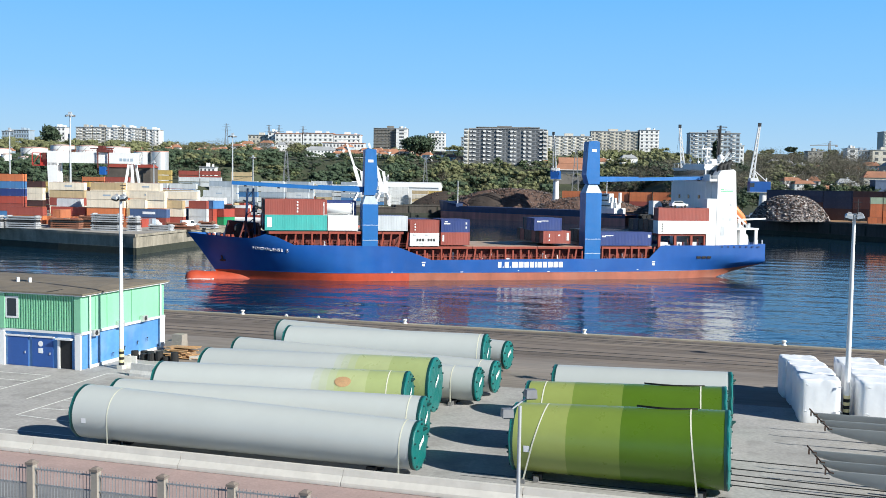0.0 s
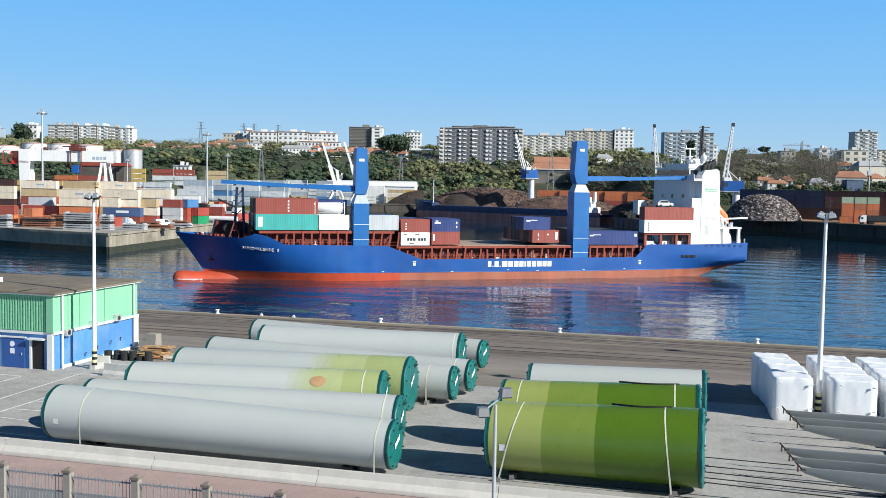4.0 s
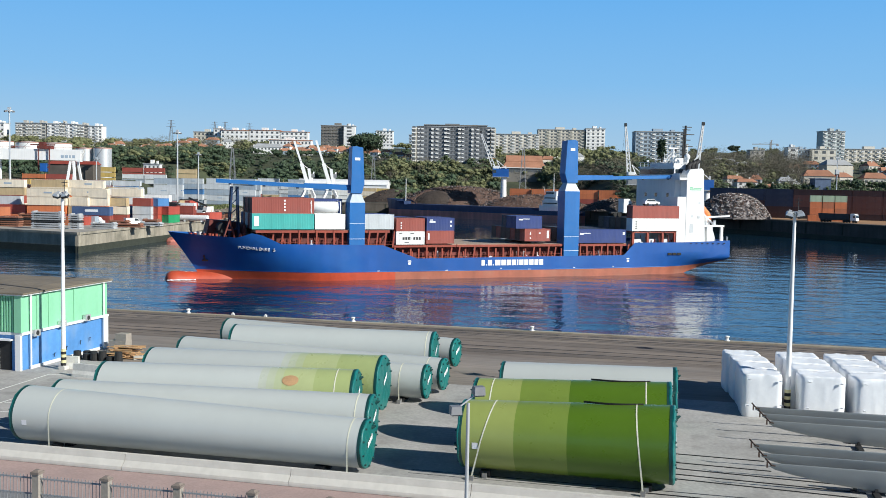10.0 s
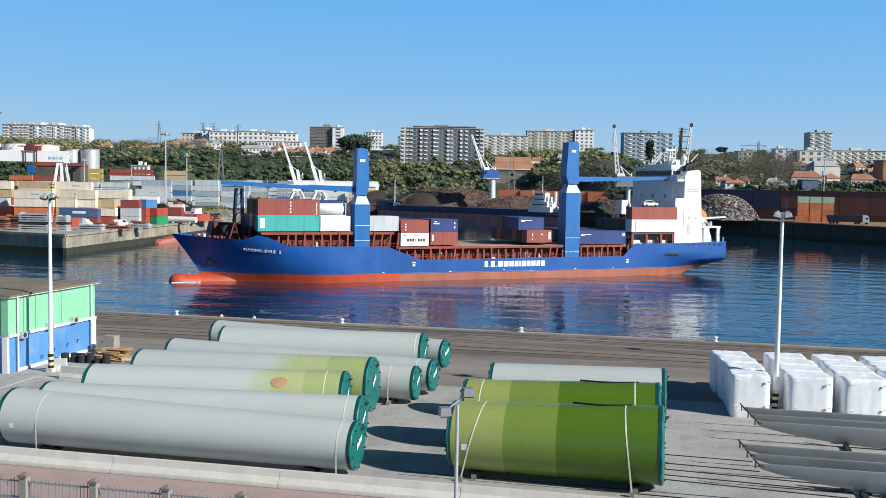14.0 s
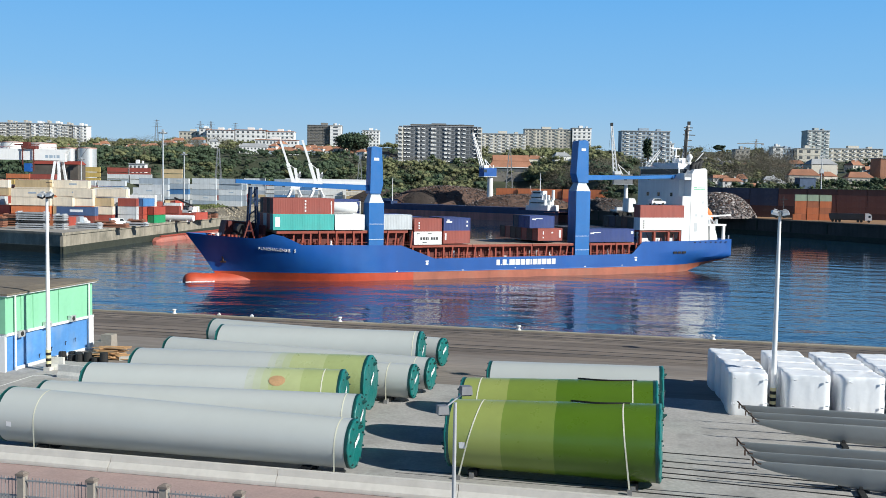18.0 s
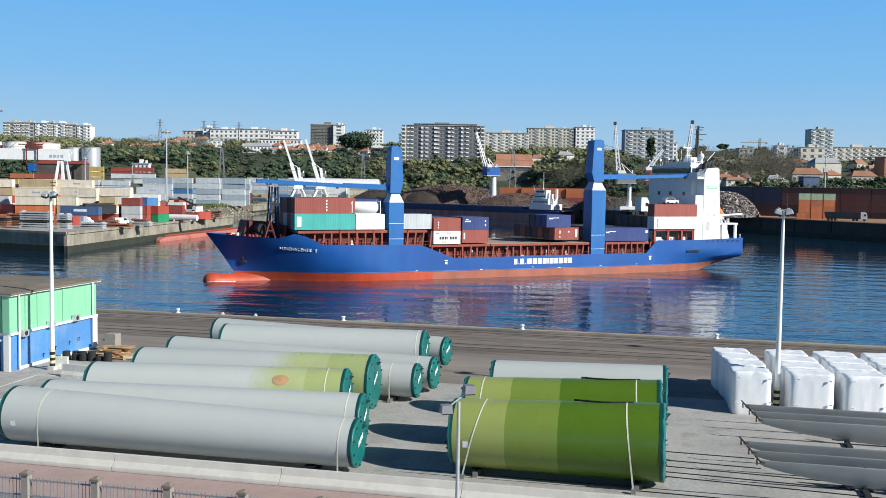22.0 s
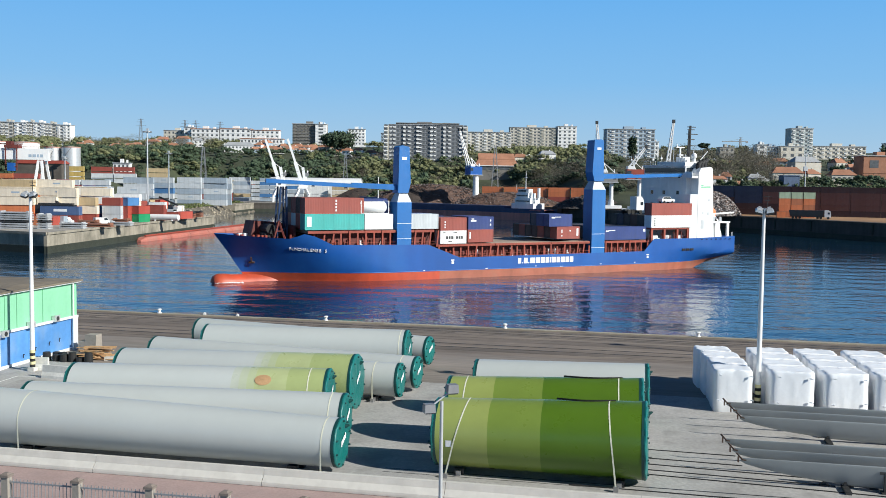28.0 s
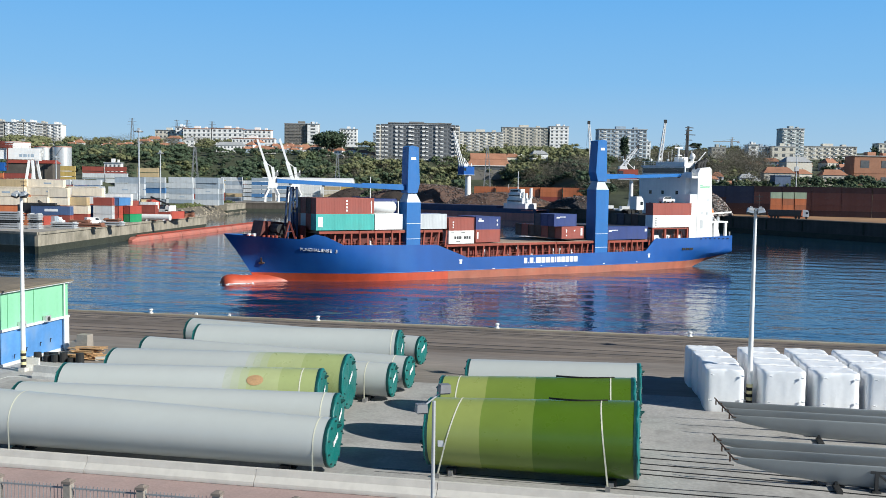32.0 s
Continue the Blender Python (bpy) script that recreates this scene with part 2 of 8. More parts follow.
BOXMAT = {k: stuff("container_paint_" + k, v, 0.5, 0, 0.07, 0.04, 0.5, 0, 0.14, tuple(0.6 * c + 0.04 for c in v), 0.35, 0.08) for k, v in BOX_PAINT.items()}


# ---- mesh helpers ----
class Geo:
    """Collects plain faces for one mesh."""

    def __init__(self):
        self.v, self.f, self.smooth = [], [], False

    def quad(self, *pts):
        i = len(self.v)
        self.v += [tuple(p) for p in pts]
        self.f.append(tuple(range(i, i + len(pts))))
        return self

    def box(self, c, s, rz=0.0, taper=(1.0, 1.0)):
        """A block with its centre c and its size s, turned by rz degrees; taper scales the top."""
        ca, sa = math.cos(radians(rz)), math.sin(radians(rz))
        i = len(self.v)
        for dz in (-0.5, 0.5):
            kx, ky = taper if dz > 0 else (1, 1)
            for dx, dy in ((-0.5, -0.5), (0.5, -0.5), (0.5, 0.5), (-0.5, 0.5)):
                x, y = dx * s[0] * kx, dy * s[1] * ky
                self.v.append((c[0] + ca * x - sa * y, c[1] + sa * x + ca * y, c[2] + dz * s[2]))
        for q in ((3, 2, 1, 0), (4, 5, 6, 7), (0, 1, 5, 4), (1, 2, 6, 5), (2, 3, 7, 6), (3, 0, 4, 7)):
            self.f.append(tuple(i + k for k in q))
        return self

    def span(self, lo, hi):
        return self.box([(a + b) / 2 for a, b in zip(lo, hi)], [b - a for a, b in zip(lo, hi)])

    def tube(self, a, b, r0, r1=None, n=8, caps=True):
        """A round bar from a to b."""
        r1 = r0 if r1 is None else r1
        a, b = Vector(a), Vector(b)
        w = (b - a).normalized()
        u = w.cross((0, 0, 1)) if abs(w.z) < 0.95 else w.cross((1, 0, 0))
        u.normalize()
        t = w.cross(u)
        i = len(self.v)
        for p, r in ((a, r0), (b, r1)):
            for k in range(n):
                an = 2 * math.pi * k / n
                self.v.append(tuple(p + u * (r * math.cos(an)) + t * (r * math.sin(an))))
        for k in range(n):
            self.f.append((i + k, i + (k + 1) % n, i + n + (k + 1) % n, i + n + k))
        if caps:
            self.f.append(tuple(i + k for k in reversed(range(n))))
            self.f.append(tuple(i + n + k for k in range(n)))
        return self

    def beam(self, a, b, w, h):
        """A square bar from a to b, w wide and h high."""
        a, b = Vector(a), Vector(b)
        d = (b - a).normalized()
        u = d.cross((0, 0, 1)) if abs(d.z) < 0.98 else d.cross((1, 0, 0))
        u.normalize()
        t = u.cross(d)
        i = len(self.v)
        for p in (a, b):
            for x, y in ((-0.5, -0.5), (0.5, -0.5), (0.5, 0.5), (-0.5, 0.5)):
                self.v.append(tuple(p + u * (x * w) + t * (y * h)))
        for q in ((3, 2, 1, 0), (4, 5, 6, 7), (0, 1, 5, 4), (1, 2, 6, 5), (2, 3, 7, 6), (3, 0, 4, 7)):
            self.f.append(tuple(i + k for k in q))
        return self

    def rings(self, rows, close=False, cap=False):
        """A skin over rows of points, each of one length."""
        i, n = len(self.v), len(rows[0])
        for r in rows:
            self.v += [tuple(p) for p in r]
        for j in range(len(rows) - 1):
            for k in range(n if close else n - 1):
                a, b = i + j * n + k, i + j * n + (k + 1) % n
                self.f.append((a, b, b + n, a + n))
        if cap:
            self.f.append(tuple(i + k for k in reversed(range(n))))
            self.f.append(tuple(i + (len(rows) - 1) * n + k for k in range(n)))
        return self

    def prism(self, outline, y0, y1):
        """An outline of (x, z) drawn from y0 to y1."""
        n, i = len(outline), len(self.v)
        self.v += [(x, y0, z) for x, z in outline] + [(x, y1, z) for x, z in outline]
        self.f.append(tuple(i + k for k in range(n)))
        self.f.append(tuple(i + n + k for k in reversed(range(n))))
        for k in range(n):
            self.f.append((i + k, i + n + k, i + n + (k + 1) % n, i + (k + 1) % n))
        return self

    def mesh(self, name, material=None, smooth=None):
        me = bpy.data.meshes.new(name)
        me.from_pydata(self.v, [], self.f)
        bm = bmesh.new()
        bm.from_mesh(me)
        bmesh.ops.recalc_face_normals(bm, faces=bm.faces)
        bm.to_mesh(me)
        bm.free()
        if smooth is not None:
            me.shade_smooth()
            me.set_sharp_from_angle(angle=radians(smooth))
        if material:
            me.materials.append(material)
        return me

    def flat_mesh(self, name, material):
        """As mesh(), for large heaps whose normals need no mending."""
        me = bpy.data.meshes.new(name)
        me.from_pydata(self.v, [], self.f)
        me.materials.append(material)
        return me


def thing(name, label, category, at=None, group="", kind=""):
    """An empty that carries the parts of one thing."""
    ob = new(name)
    ob.empty_display_size = 0.2
    if at is not None:
        ob.matrix_basis = at
    return tagged(ob, label, category, group, kind)


def part(name, geo, material, parent=None, label="", at=None, smooth=None):
    """Links a mesh as one object under a thing or a part."""
    me = geo if isinstance(geo, bpy.types.Mesh) else geo.mesh(name, material, smooth)
    ob = new(name, me)
    if at is not None:
        ob.matrix_basis = at
    if parent is not None:
        ob.parent = parent
    return tagged(ob, label)


def solid(name, geo, material, label, category="", at=None, group="", kind="", smooth=None):
    """A top-level thing of one mesh."""
    return tagged(part(name, geo, material, None, "", at, smooth), label, category, group, kind)


def writing(name, text, size, material, parent, at, depth=0.01):
    """Flat raised letters in the built-in font, as a mesh."""
    cu = bpy.data.curves.new(name, "FONT")
    cu.body, cu.size, cu.extrude, cu.align_x, cu.align_y = text, size, depth, "CENTER", "CENTER"
    tmp = bpy.data.objects.new(name, cu)
    scene.collection.objects.link(tmp)
    dg = bpy.context.evaluated_depsgraph_get()
    me = bpy.data.meshes.new_from_object(tmp.evaluated_get(dg))
    bpy.data.objects.remove(tmp)
    me.materials.clear()
    me.materials.append(material)
    ob = new(name, me)
    ob.parent, ob.matrix_basis = parent, at
    return ob


rng = random.Random(7)

# ---- setting: quay, water, land ----
QA = -13.4          # the quay's line against the x axis
QC, QS = math.cos(radians(QA)), math.sin(radians(QA))
WATER_Z = -4.75


def qp(u, v, z=0.0):
    """A place by its metres along and across the quay."""
    return Vector((u * QC - v * QS, u * QS + v * QC, z))


def qpose(u, v, z=0.0, turn=0.0):
    p = qp(u, v, z)
    return pose(p.x, p.y, p.z, 0, 0, QA + turn)


# basin outline, far banks clockwise from the left
BASIN = [(-260, 346), (-119, 267), (-92.6, 254), (-78, 392), (-104, 440), (-100, 560), (-97, 606), (-60, 613), (-18, 624), (75, 533), (127, 442), (166, 370), (262, 190), (262, 60), (-260, 60)]


def in_basin(x, y):
    inside = False
    for (xa, ya), (xb, yb) in zip(BASIN, BASIN[1:] + BASIN[:1]):
        if (ya > y) != (yb > y) and x < (xb - xa) * (y - ya) / (yb - ya) + xa:
            inside = not inside
    return inside


def near_edge(x, y, reach=9.0):
    for (xa, ya), (xb, yb) in zip(BASIN[:12], BASIN[1:13]):
        dx, dy = xb - xa, yb - ya
        t = max(0.0, min(1.0, ((x - xa) * dx + (y - ya) * dy) / (dx * dx + dy * dy)))
        if math.hypot(x - xa - t * dx, y - ya - t * dy) < reach:
            return True
    return False


HILL_Y = (470, 560, 600, 700, 800, 900, 1000, 1200, 2000, 5000)
HILL_Z = (0.4, 12.0, 16.0, 27.0, 33.0, 43.0, 50.0, 56.0, 62.0, 62.0)
LATE_Y = (470, 676, 715, 800, 900, 1000, 1200, 2000, 5000)
LATE_Z = (0.3, 0.4, 13.0, 32.0, 43.0, 50.0, 56.0, 62.0, 62.0)


def land_z(x, y):
    """Height of the natural ground."""
    if y < 108 + 0.24 * abs(x) and y < 250:
        return -0.5
    late = max(0.0, min(1.0, min((x + 172) / 22, (110 - x) / 40)))
    z = (1 - late) * np.interp(y, HILL_Y, HILL_Z) + late * np.interp(y, LATE_Y, LATE_Z)
    if y > 480:
        z += 2.5 * noise.noise(Vector((x * 0.012, y * 0.012, 0)))
    return z


def make_ground():
    xs = np.concatenate([np.linspace(-4000, -500, 12), np.arange(-480, 480, 8.0), np.linspace(500, 4000, 12)])
    ys = np.concatenate([np.linspace(-1500, 30, 10), np.arange(40, 780, 8.0), np.arange(790, 1300, 20.0), np.linspace(1400, 4500, 12)])
    verts = []
    for y in ys:
        for x in xs:
            low = in_basin(x, y) or near_edge(x, y) or qp(0, 0).y + (y * QC - x * QS) > 99 and y < 145 and abs(x) > 180
            verts.append((x, y, -10.0 if low else land_z(x, y)))
    n = len(xs)
    faces = [(j * n + i, j * n + i + 1, (j + 1) * n + i + 1, (j + 1) * n + i) for j in range(len(ys) - 1) for i in range(n - 1)]
    me = bpy.data.meshes.new("ground")
    me.from_pydata(verts, [], faces)
    me.materials.append(M["land"])
    me.shade_smooth()
    tagged(new("ground", me), "dry grassy land rising to a low hill", "ground", kind="structure")


make_ground()


def make_water():
    """A sheet with low wind waves in patches, finer towards the near quay."""
    xs = np.concatenate([np.linspace(-900, -250, 14), np.arange(-240, 241, 1.7), np.linspace(250, 900, 14)])
    ys = np.concatenate([np.linspace(60, 96, 4), 98 * np.exp(np.arange(0, 345) * 0.0058), [740, 760]])
    gx, gy = np.meshgrid(xs, ys)
    z = np.zeros_like(gx)
    r = random.Random(12)
    for k in range(22):
        length = r.uniform(3.6, 13.0)
        way = 1.35 + r.gauss(0, 0.38)
        kx, ky = 2 * math.pi / length * math.cos(way), 2 * math.pi / length * math.sin(way)
        swing = 0.35 + 0.65 * (0.5 + 0.5 * np.sin(gx * r.uniform(0.01, 0.05) + gy * r.uniform(-0.06, 0.06) + r.uniform(0, 6)))
        z += 0.0017 * length * swing * np.sin(gx * kx + gy * ky + r.uniform(0, 6.28) + 1.2 * np.sin(gx * 0.05 * r.uniform(0.5, 1.5) + r.uniform(0, 6)))
    z *= (np.abs(gx) < 240) * np.interp(gy, (170, 240, 320, 700), (1.0, 0.6, 0.28, 0.2))
    n = len(xs)
    me = bpy.data.meshes.new("water")
    me.from_pydata(np.stack([gx.ravel(), gy.ravel(), z.ravel()], 1).tolist(), [], [(j * n + i, j * n + i + 1, (j + 1) * n + i + 1, (j + 1) * n + i) for j in range(len(ys) - 1) for i in range(n - 1)])
    me.materials.append(M["water"])
    me.shade_smooth()
    ob = tagged(new("water", me), "dark blue harbour water with small ripples", "water", kind="structure")
    ob.matrix_basis = pose(0, 0, WATER_Z)


make_water()

# near quay: asphalt yard, darker working apron, stone cope
solid("pavement", Geo().span((-260, 44.6, -9), (260, 71, 0)), M["asphalt"], "worn grey asphalt storage yard", "pavement", pose(0, 0, 0, 0, 0, QA), kind="structure")
solid("pavement_mid", Geo().span((-260, 71.004, -9), (260, 84, 0)), M["midyard"], "brownish grey asphalt between stacks and apron", "pavement", pose(0, 0, 0, 0, 0, QA), kind="structure")
solid("pavement_apron", Geo().span((-260, 84.004, -9), (260, 98.85, 0)), M["apron"], "dark asphalt apron with crane rails", "pavement", pose(0, 0, 0, 0, 0, QA), kind="structure")
cope = solid("quay_cope", Geo().span((-260, 98.854, -9), (260, 99.65, 0.1)), M["kerbstone"], "weathered stone edge of the quay", "kerb", pose(0, 0, 0, 0, 0, QA), kind="structure")
solid("path", Geo().span((-260, 40.2, -1), (260, 44.596, -0.02)), M["pink"], "pink paved footpath", "path", pose(0, 0, 0, 0, 0, QA), kind="structure")
solid("road", Geo().span((-260, -60, -1), (260, 40.196, -0.06)), M["roadgrey"], "grey road surface", "road", pose(0, 0, 0, 0, 0, QA), kind="structure")
for i, v in enumerate((87.2, 89.0, 96.2, 97.5)):
    solid("crane_rail", Geo().span((-200, v - 0.05, 0), (200, v + 0.05, 0.025)), M["darksteel"], "steel crane rail set in the asphalt", "rail", pose(0, 0, 0, 0, 0, QA), group="crane rails")

seam_r = random.Random(15)
for v, wd_ in ((85.6, 0.05), (91.4, 0.09), (93.1, 0.05), (94.6, 0.1), (95.4, 0.14), (98.1, 0.12)):
    u = -110.0
    while u < 110:
        ln = seam_r.uniform(4, 22)
        w = wd_ * seam_r.uniform(0.5, 1.6)
        dv = seam_r.uniform(-0.12, 0.12)
        solid("asphalt_seam", Geo().span((u, v + dv - w, 0), (u + ln, v + dv + w, 0.006)), M["seam"], "dark patched seam in the quay asphalt", "seam", pose(0, 0, 0.003, 0, 0, QA), kind="structure")
        u += ln + seam_r.uniform(0.3, 5.0)

# low flood wall in cast lengths
wall = thing("wall_low", "low pale concrete wall in cast lengths", "wall", pose(0, 0, 0, 0, 0, QA), kind="structure")
W_LEN = 9.0
panel = Geo()
panel.rings([[(x, 44.48, 0.1), (x, 44.5, 0.2), (x, 44.78, 0.46), (x, 44.86, 0.77), (x, 45.1, 0.77), (x, 45.18, 0.46), (x, 45.46, 0.2), (x, 45.48, 0.1)] for x in (0.014, W_LEN - 0.014)], True, True)
panel.span((0.014, 44.48, 0.0), (W_LEN - 0.014, 45.48, 0.1))
panel_mesh = panel.mesh("panel", M["concrete"])
for k in range(-10, 9):
    part("panel", panel_mesh, None, wall, "", Matrix.Translation((k * W_LEN, 0, 0)))

solid('drain_line', Geo().span((-13, 48.9, 0), (60, 49.0, 0.008)).span((-13, 48.3, 0), (60, 48.34, 0.008)), M['darksteel'], 'narrow slotted drain in the yard', 'drain', pose(0, 0, 0.003, 0, 0, QA), kind='structure')

# far banks: old harbour walls with a dark tide line
for i, (a, b) in enumerate(zip(BASIN[:13], BASIN[1:13])):
    if i in (3, 4):
        continue
    a, b = Vector((*a, 0)), Vector((*b, 0))
    d = (b - a).normalized()
    out = Vector((d.y, -d.x, 0))
    ln = (b - a).length
    an = math.degrees(math.atan2(d.y, d.x))
    top = 0.55 if i < 7 else 1.9
    deep = 0.9 if i < 3 else 18.0
    g = Geo().span((0, 0, -2.9), (ln, deep, top)).span((0, -0.35, top - 0.5), (ln, 0.0, top + 0.12))
    w = solid("wall_bank", g, M["oldwall"] if i < 6 else M["darkwall"], "stained concrete harbour wall", "wall", pose(a.x, a.y, 0, 0, 0, an), kind="structure")
    part("tide_band", Geo().span((0.01, -0.12, -9), (ln - 0.01, deep - 0.1, -2.904)), M["weed"], w, "dark weed-covered foot of the wall")
    posts = Geo()
    for k in range(int(ln / 18) if i > 6 else 0):
        part("fender", Geo().span((18 * k + 8, -0.42, -2.6), (18 * k + 8.5, -0.124, top - 0.6)), M["weed"], w, "black rubber fender")


def patch(name, outline, z, material, label):
    g = Geo()
    g.quad(*[(x, y, z) for x, y in outline])
    solid(name, g, material, label, "ground", kind="structure")


patch("yard_terminal", [(-262, 347.6), (-118.8, 267.5), (-93.0, 254.7), (-79.4, 391.6), (-117, 445), (-113, 560), (-106, 610), (-18, 626), (-18, 720), (-110, 720), (-120, 650), (-158, 610), (-165, 520), (-400, 520), (-400, 347.6)], 0.62, M["yard"], "pale concrete container yard")
patch("yard_scrap", [(269, 192), (173, 373), (134, 446), (82, 538), (-10, 629), (60, 640), (150, 505), (330, 505), (330, 192)], 1.95, M["rustyard"], "rust-brown stained scrap yard")

# ---- storage yard: wind tower sections ----
def revolve(g, stations, n=56, ang0=0.0, ang1=2 * math.pi):
    """A skin round the x axis through (x, radius) stations."""
    close = ang1 - ang0 > 6.28
    rows = []
    for x, r in stations:
        rows.append([(x, r * math.cos(ang0 + (ang1 - ang0) * k / n), r * math.sin(ang0 + (ang1 - ang0) * k / n)) for k in range(n if close else n + 1)])
    return g.rings(rows, close)


def tower_section(a, b, r0, r1, bands, label, straps=(), lift=0.25, hatch=None, sticker=True, seal=None):
    """A tower tube from a to b (x, y of its axis), wrapped at both ends. bands: (from, to, material) in parts of its length."""
    a, b = Vector(a), Vector(b)
    ln = (b - a).length
    an = math.degrees(math.atan2(b.y - a.y, b.x - a.x))
    tilt = math.degrees(math.atan2(r1 - r0, ln))
    root = thing("tower_section", label, "wind tower section", pose(a.x, a.y, lift + r0, 0, -tilt, an), group="stored tower sections")

    def rad(x):
        return r0 + (r1 - r0) * x / ln

    for f0, f1, mt in bands:
        xs = [ln * (f0 + (f1 - f0) * k / 6) for k in range(7)]
        part("shell", revolve(Geo(), [(x, rad(x)) for x in xs]), M[mt], root, {"tower_grey": "pale grey painted shell"}.get(mt, "green painted shell band"), smooth=40)
    # welded rings, slightly proud
    for x in (0.1, ln - 0.1):
        part("flange", revolve(Geo(), [(x - 0.09, rad(x) - 0.01), (x - 0.09, rad(x) + 0.012), (x + 0.09, rad(x) + 0.012), (x + 0.09, rad(x) - 0.01)]), M["tarp_dark"], root, smooth=30)
    # tarpaulin end covers with folds, knots and bolts
    for x, s in ((0.0, -1), (ln, 1)):
        r = rad(x)
        rows = []
        for q, bulge in ((1.008, -0.07), (1.014, 0.0), (0.985, 0.05), (0.9, 0.075), (0.5, 0.085), (0.04, 0.07)):
            row = []
            for k in range(48):
                t = 2 * math.pi * k / 48
                fold = 0.018 * math.sin(9 * t + 2 * x) * (1 if q > 0.2 else 0) + 0.012 * math.sin(23 * t)
                row.append((x + s * (bulge + fold), q * r * math.cos(t), q * r * math.sin(t)))
            rows.append(row)
        g = Geo().rings(rows, True)
        g.f.append(tuple(len(g.v) - 48 + k for k in range(48)))
        cover = part("end_cover", g, M["tarp"], root, "teal tarpaulin end cover", smooth=50)
        for k in range(10):
            t = 2 * math.pi * (k + 0.5) / 10
            lump = Geo().tube((x + s * 0.06, 0.9 * r * math.cos(t), 0.9 * r * math.sin(t)), (x + s * 0.16, 0.9 * r * math.cos(t), 0.9 * r * math.sin(t)), 0.07, 0.04, 6)
            part("knot", lump, M["tarp_dark"], cover)
        if s > 0:
            part("lifting_lug", Geo().tube((x + 0.06, 0.3 * r, 0.62 * r), (x + 0.3, 0.3 * r, 0.68 * r), 0.13, 0.04, 8), M["tarp_dark"], cover)
            for q in range(5):
                part("sheet_label", Geo().box((x + 0.125, -0.32 + 0.15 * q, (0.02 + 0.06 * q) * r), (0.012, 0.11, 0.3 - 0.04 * (q % 2))), M["letter"], cover, "white painted mark")
        else:
            part("lifting_lug", Geo().tube((x - 0.05, -0.55 * r, -0.25 * r), (x - 0.34, -0.55 * r, -0.2 * r), 0.2, 0.05, 8), M["tarp_dark"], cover)
    # webbing straps down to feet
    for f in straps:
        f, lean = f if isinstance(f, tuple) else (f, 0.0)
        x = ln * f
        r = rad(x) + 0.012
        rows = []
        for k in range(22):
            t = radians(70 + 112 * k / 21)
            dx = lean * (1 - math.sin(t)) / 2
            rows.append([(x + dx - 0.035, r * math.cos(t), r * math.sin(t)), (x + dx + 0.035, r * math.cos(t), r * math.sin(t))])
        rows.append([(x + lean - 0.045, -r * 0.92, -r - lift + 0.12), (x + lean + 0.045, -r * 0.92, -r - lift + 0.12)])
        part("anchor", Geo().box((x + lean, -r * 0.92, -r - lift + 0.13), (0.24, 0.2, 0.26)), M["steel"], root)
        part("strap", Geo().rings(rows), M["strap"], root, "pale ratchet strap to the ground")
    for f in (0.12, 0.88):
        x = ln * f
        r = rad(x)
        for sy in (-1, 1):
            # feet are coloured dark to read as the shade under the tube
            g = Geo().box((x, sy * 0.42 * r, -r - lift / 2 + 0.03), (0.5, 0.34, lift + 0.06))
            part("foot", g, M["darksteel"], root, "steel saddle foot darkened to read as shade")
        part("anchor", Geo().box((x, -0.5 * r - 0.2, -r - lift + 0.13), (0.24, 0.2, 0.26)), M["steel"], root)
    if hatch:
        x = ln * hatch
        r = rad(x) + 0.02
        rows = []
        for q in (0.05, 0.75, 1.0):
            row = []
            for k in range(28):
                t = 2 * math.pi * k / 28
                ax, aa = x + 0.5 * q * math.cos(t), radians(138) + 0.36 * q * math.sin(t) / r
                row.append((ax, r * math.cos(aa) * (1 + 0.015 * (1 - q)), r * math.sin(aa) * (1 + 0.015 * (1 - q))))
            rows.append(row)
        part("door_cover", Geo().rings(rows, True), M["wood"], root, "oval plywood door cover")
    if seal:
        g = Geo()
        for t0, t1 in ((radians(88), radians(95)),):
            rows = [[(ln * (seal[0] + (seal[1] - seal[0]) * k / 8), (rad(ln * 0.7) + e) * math.cos(t0 + (t1 - t0) * math.sin(math.pi * k / 8)), (rad(ln * 0.7) + e) * math.sin(t0 + (t1 - t0) * math.sin(math.pi * k / 8))) for e in (0.0, 0.1)] for k in range(9)]
            g.rings(rows)
        part("door_seal", g, M["black"], root, "black rubber door seal")
    if sticker:
        an2 = radians(192)
        r = rad(0.9) + 0.012
        part("sticker", Geo().quad(*[(x, r * math.cos(t), r * math.sin(t)) for x, t in ((0.75, an2), (1.05, an2), (1.05, an2 - 0.19), (0.75, an2 - 0.19))]), M["letter"], root, "square white sticker")
    return root


GREY = [(0, 1, "tower_grey")]
tower_section((-22.67, 54.16), (-3.51, 49.62), 1.48, 1.24, GREY, "long pale grey tower section with teal end covers", (0.12, 0.965), lift=0.34)
tower_section((-22.0, 57.15), (-3.6, 54.5), 1.40, 1.40, GREY, "pale grey tower section lying behind another", (0.96,))
tower_section((-20.7, 60.9), (-4.9, 59.4), 1.60, 1.62, [(0, 0.64, "tower_grey"), (0.64, 0.67, "tower_fade"), (0.67, 0.70, "tower_fade2"), (0.70, 0.73, "tower_fade3"), (0.73, 0.85, "tower_pale"), (0.85, 1, "tower_pale2")], "grey tower section with green end and oval door", (0.93,), hatch=0.76, sticker=False)
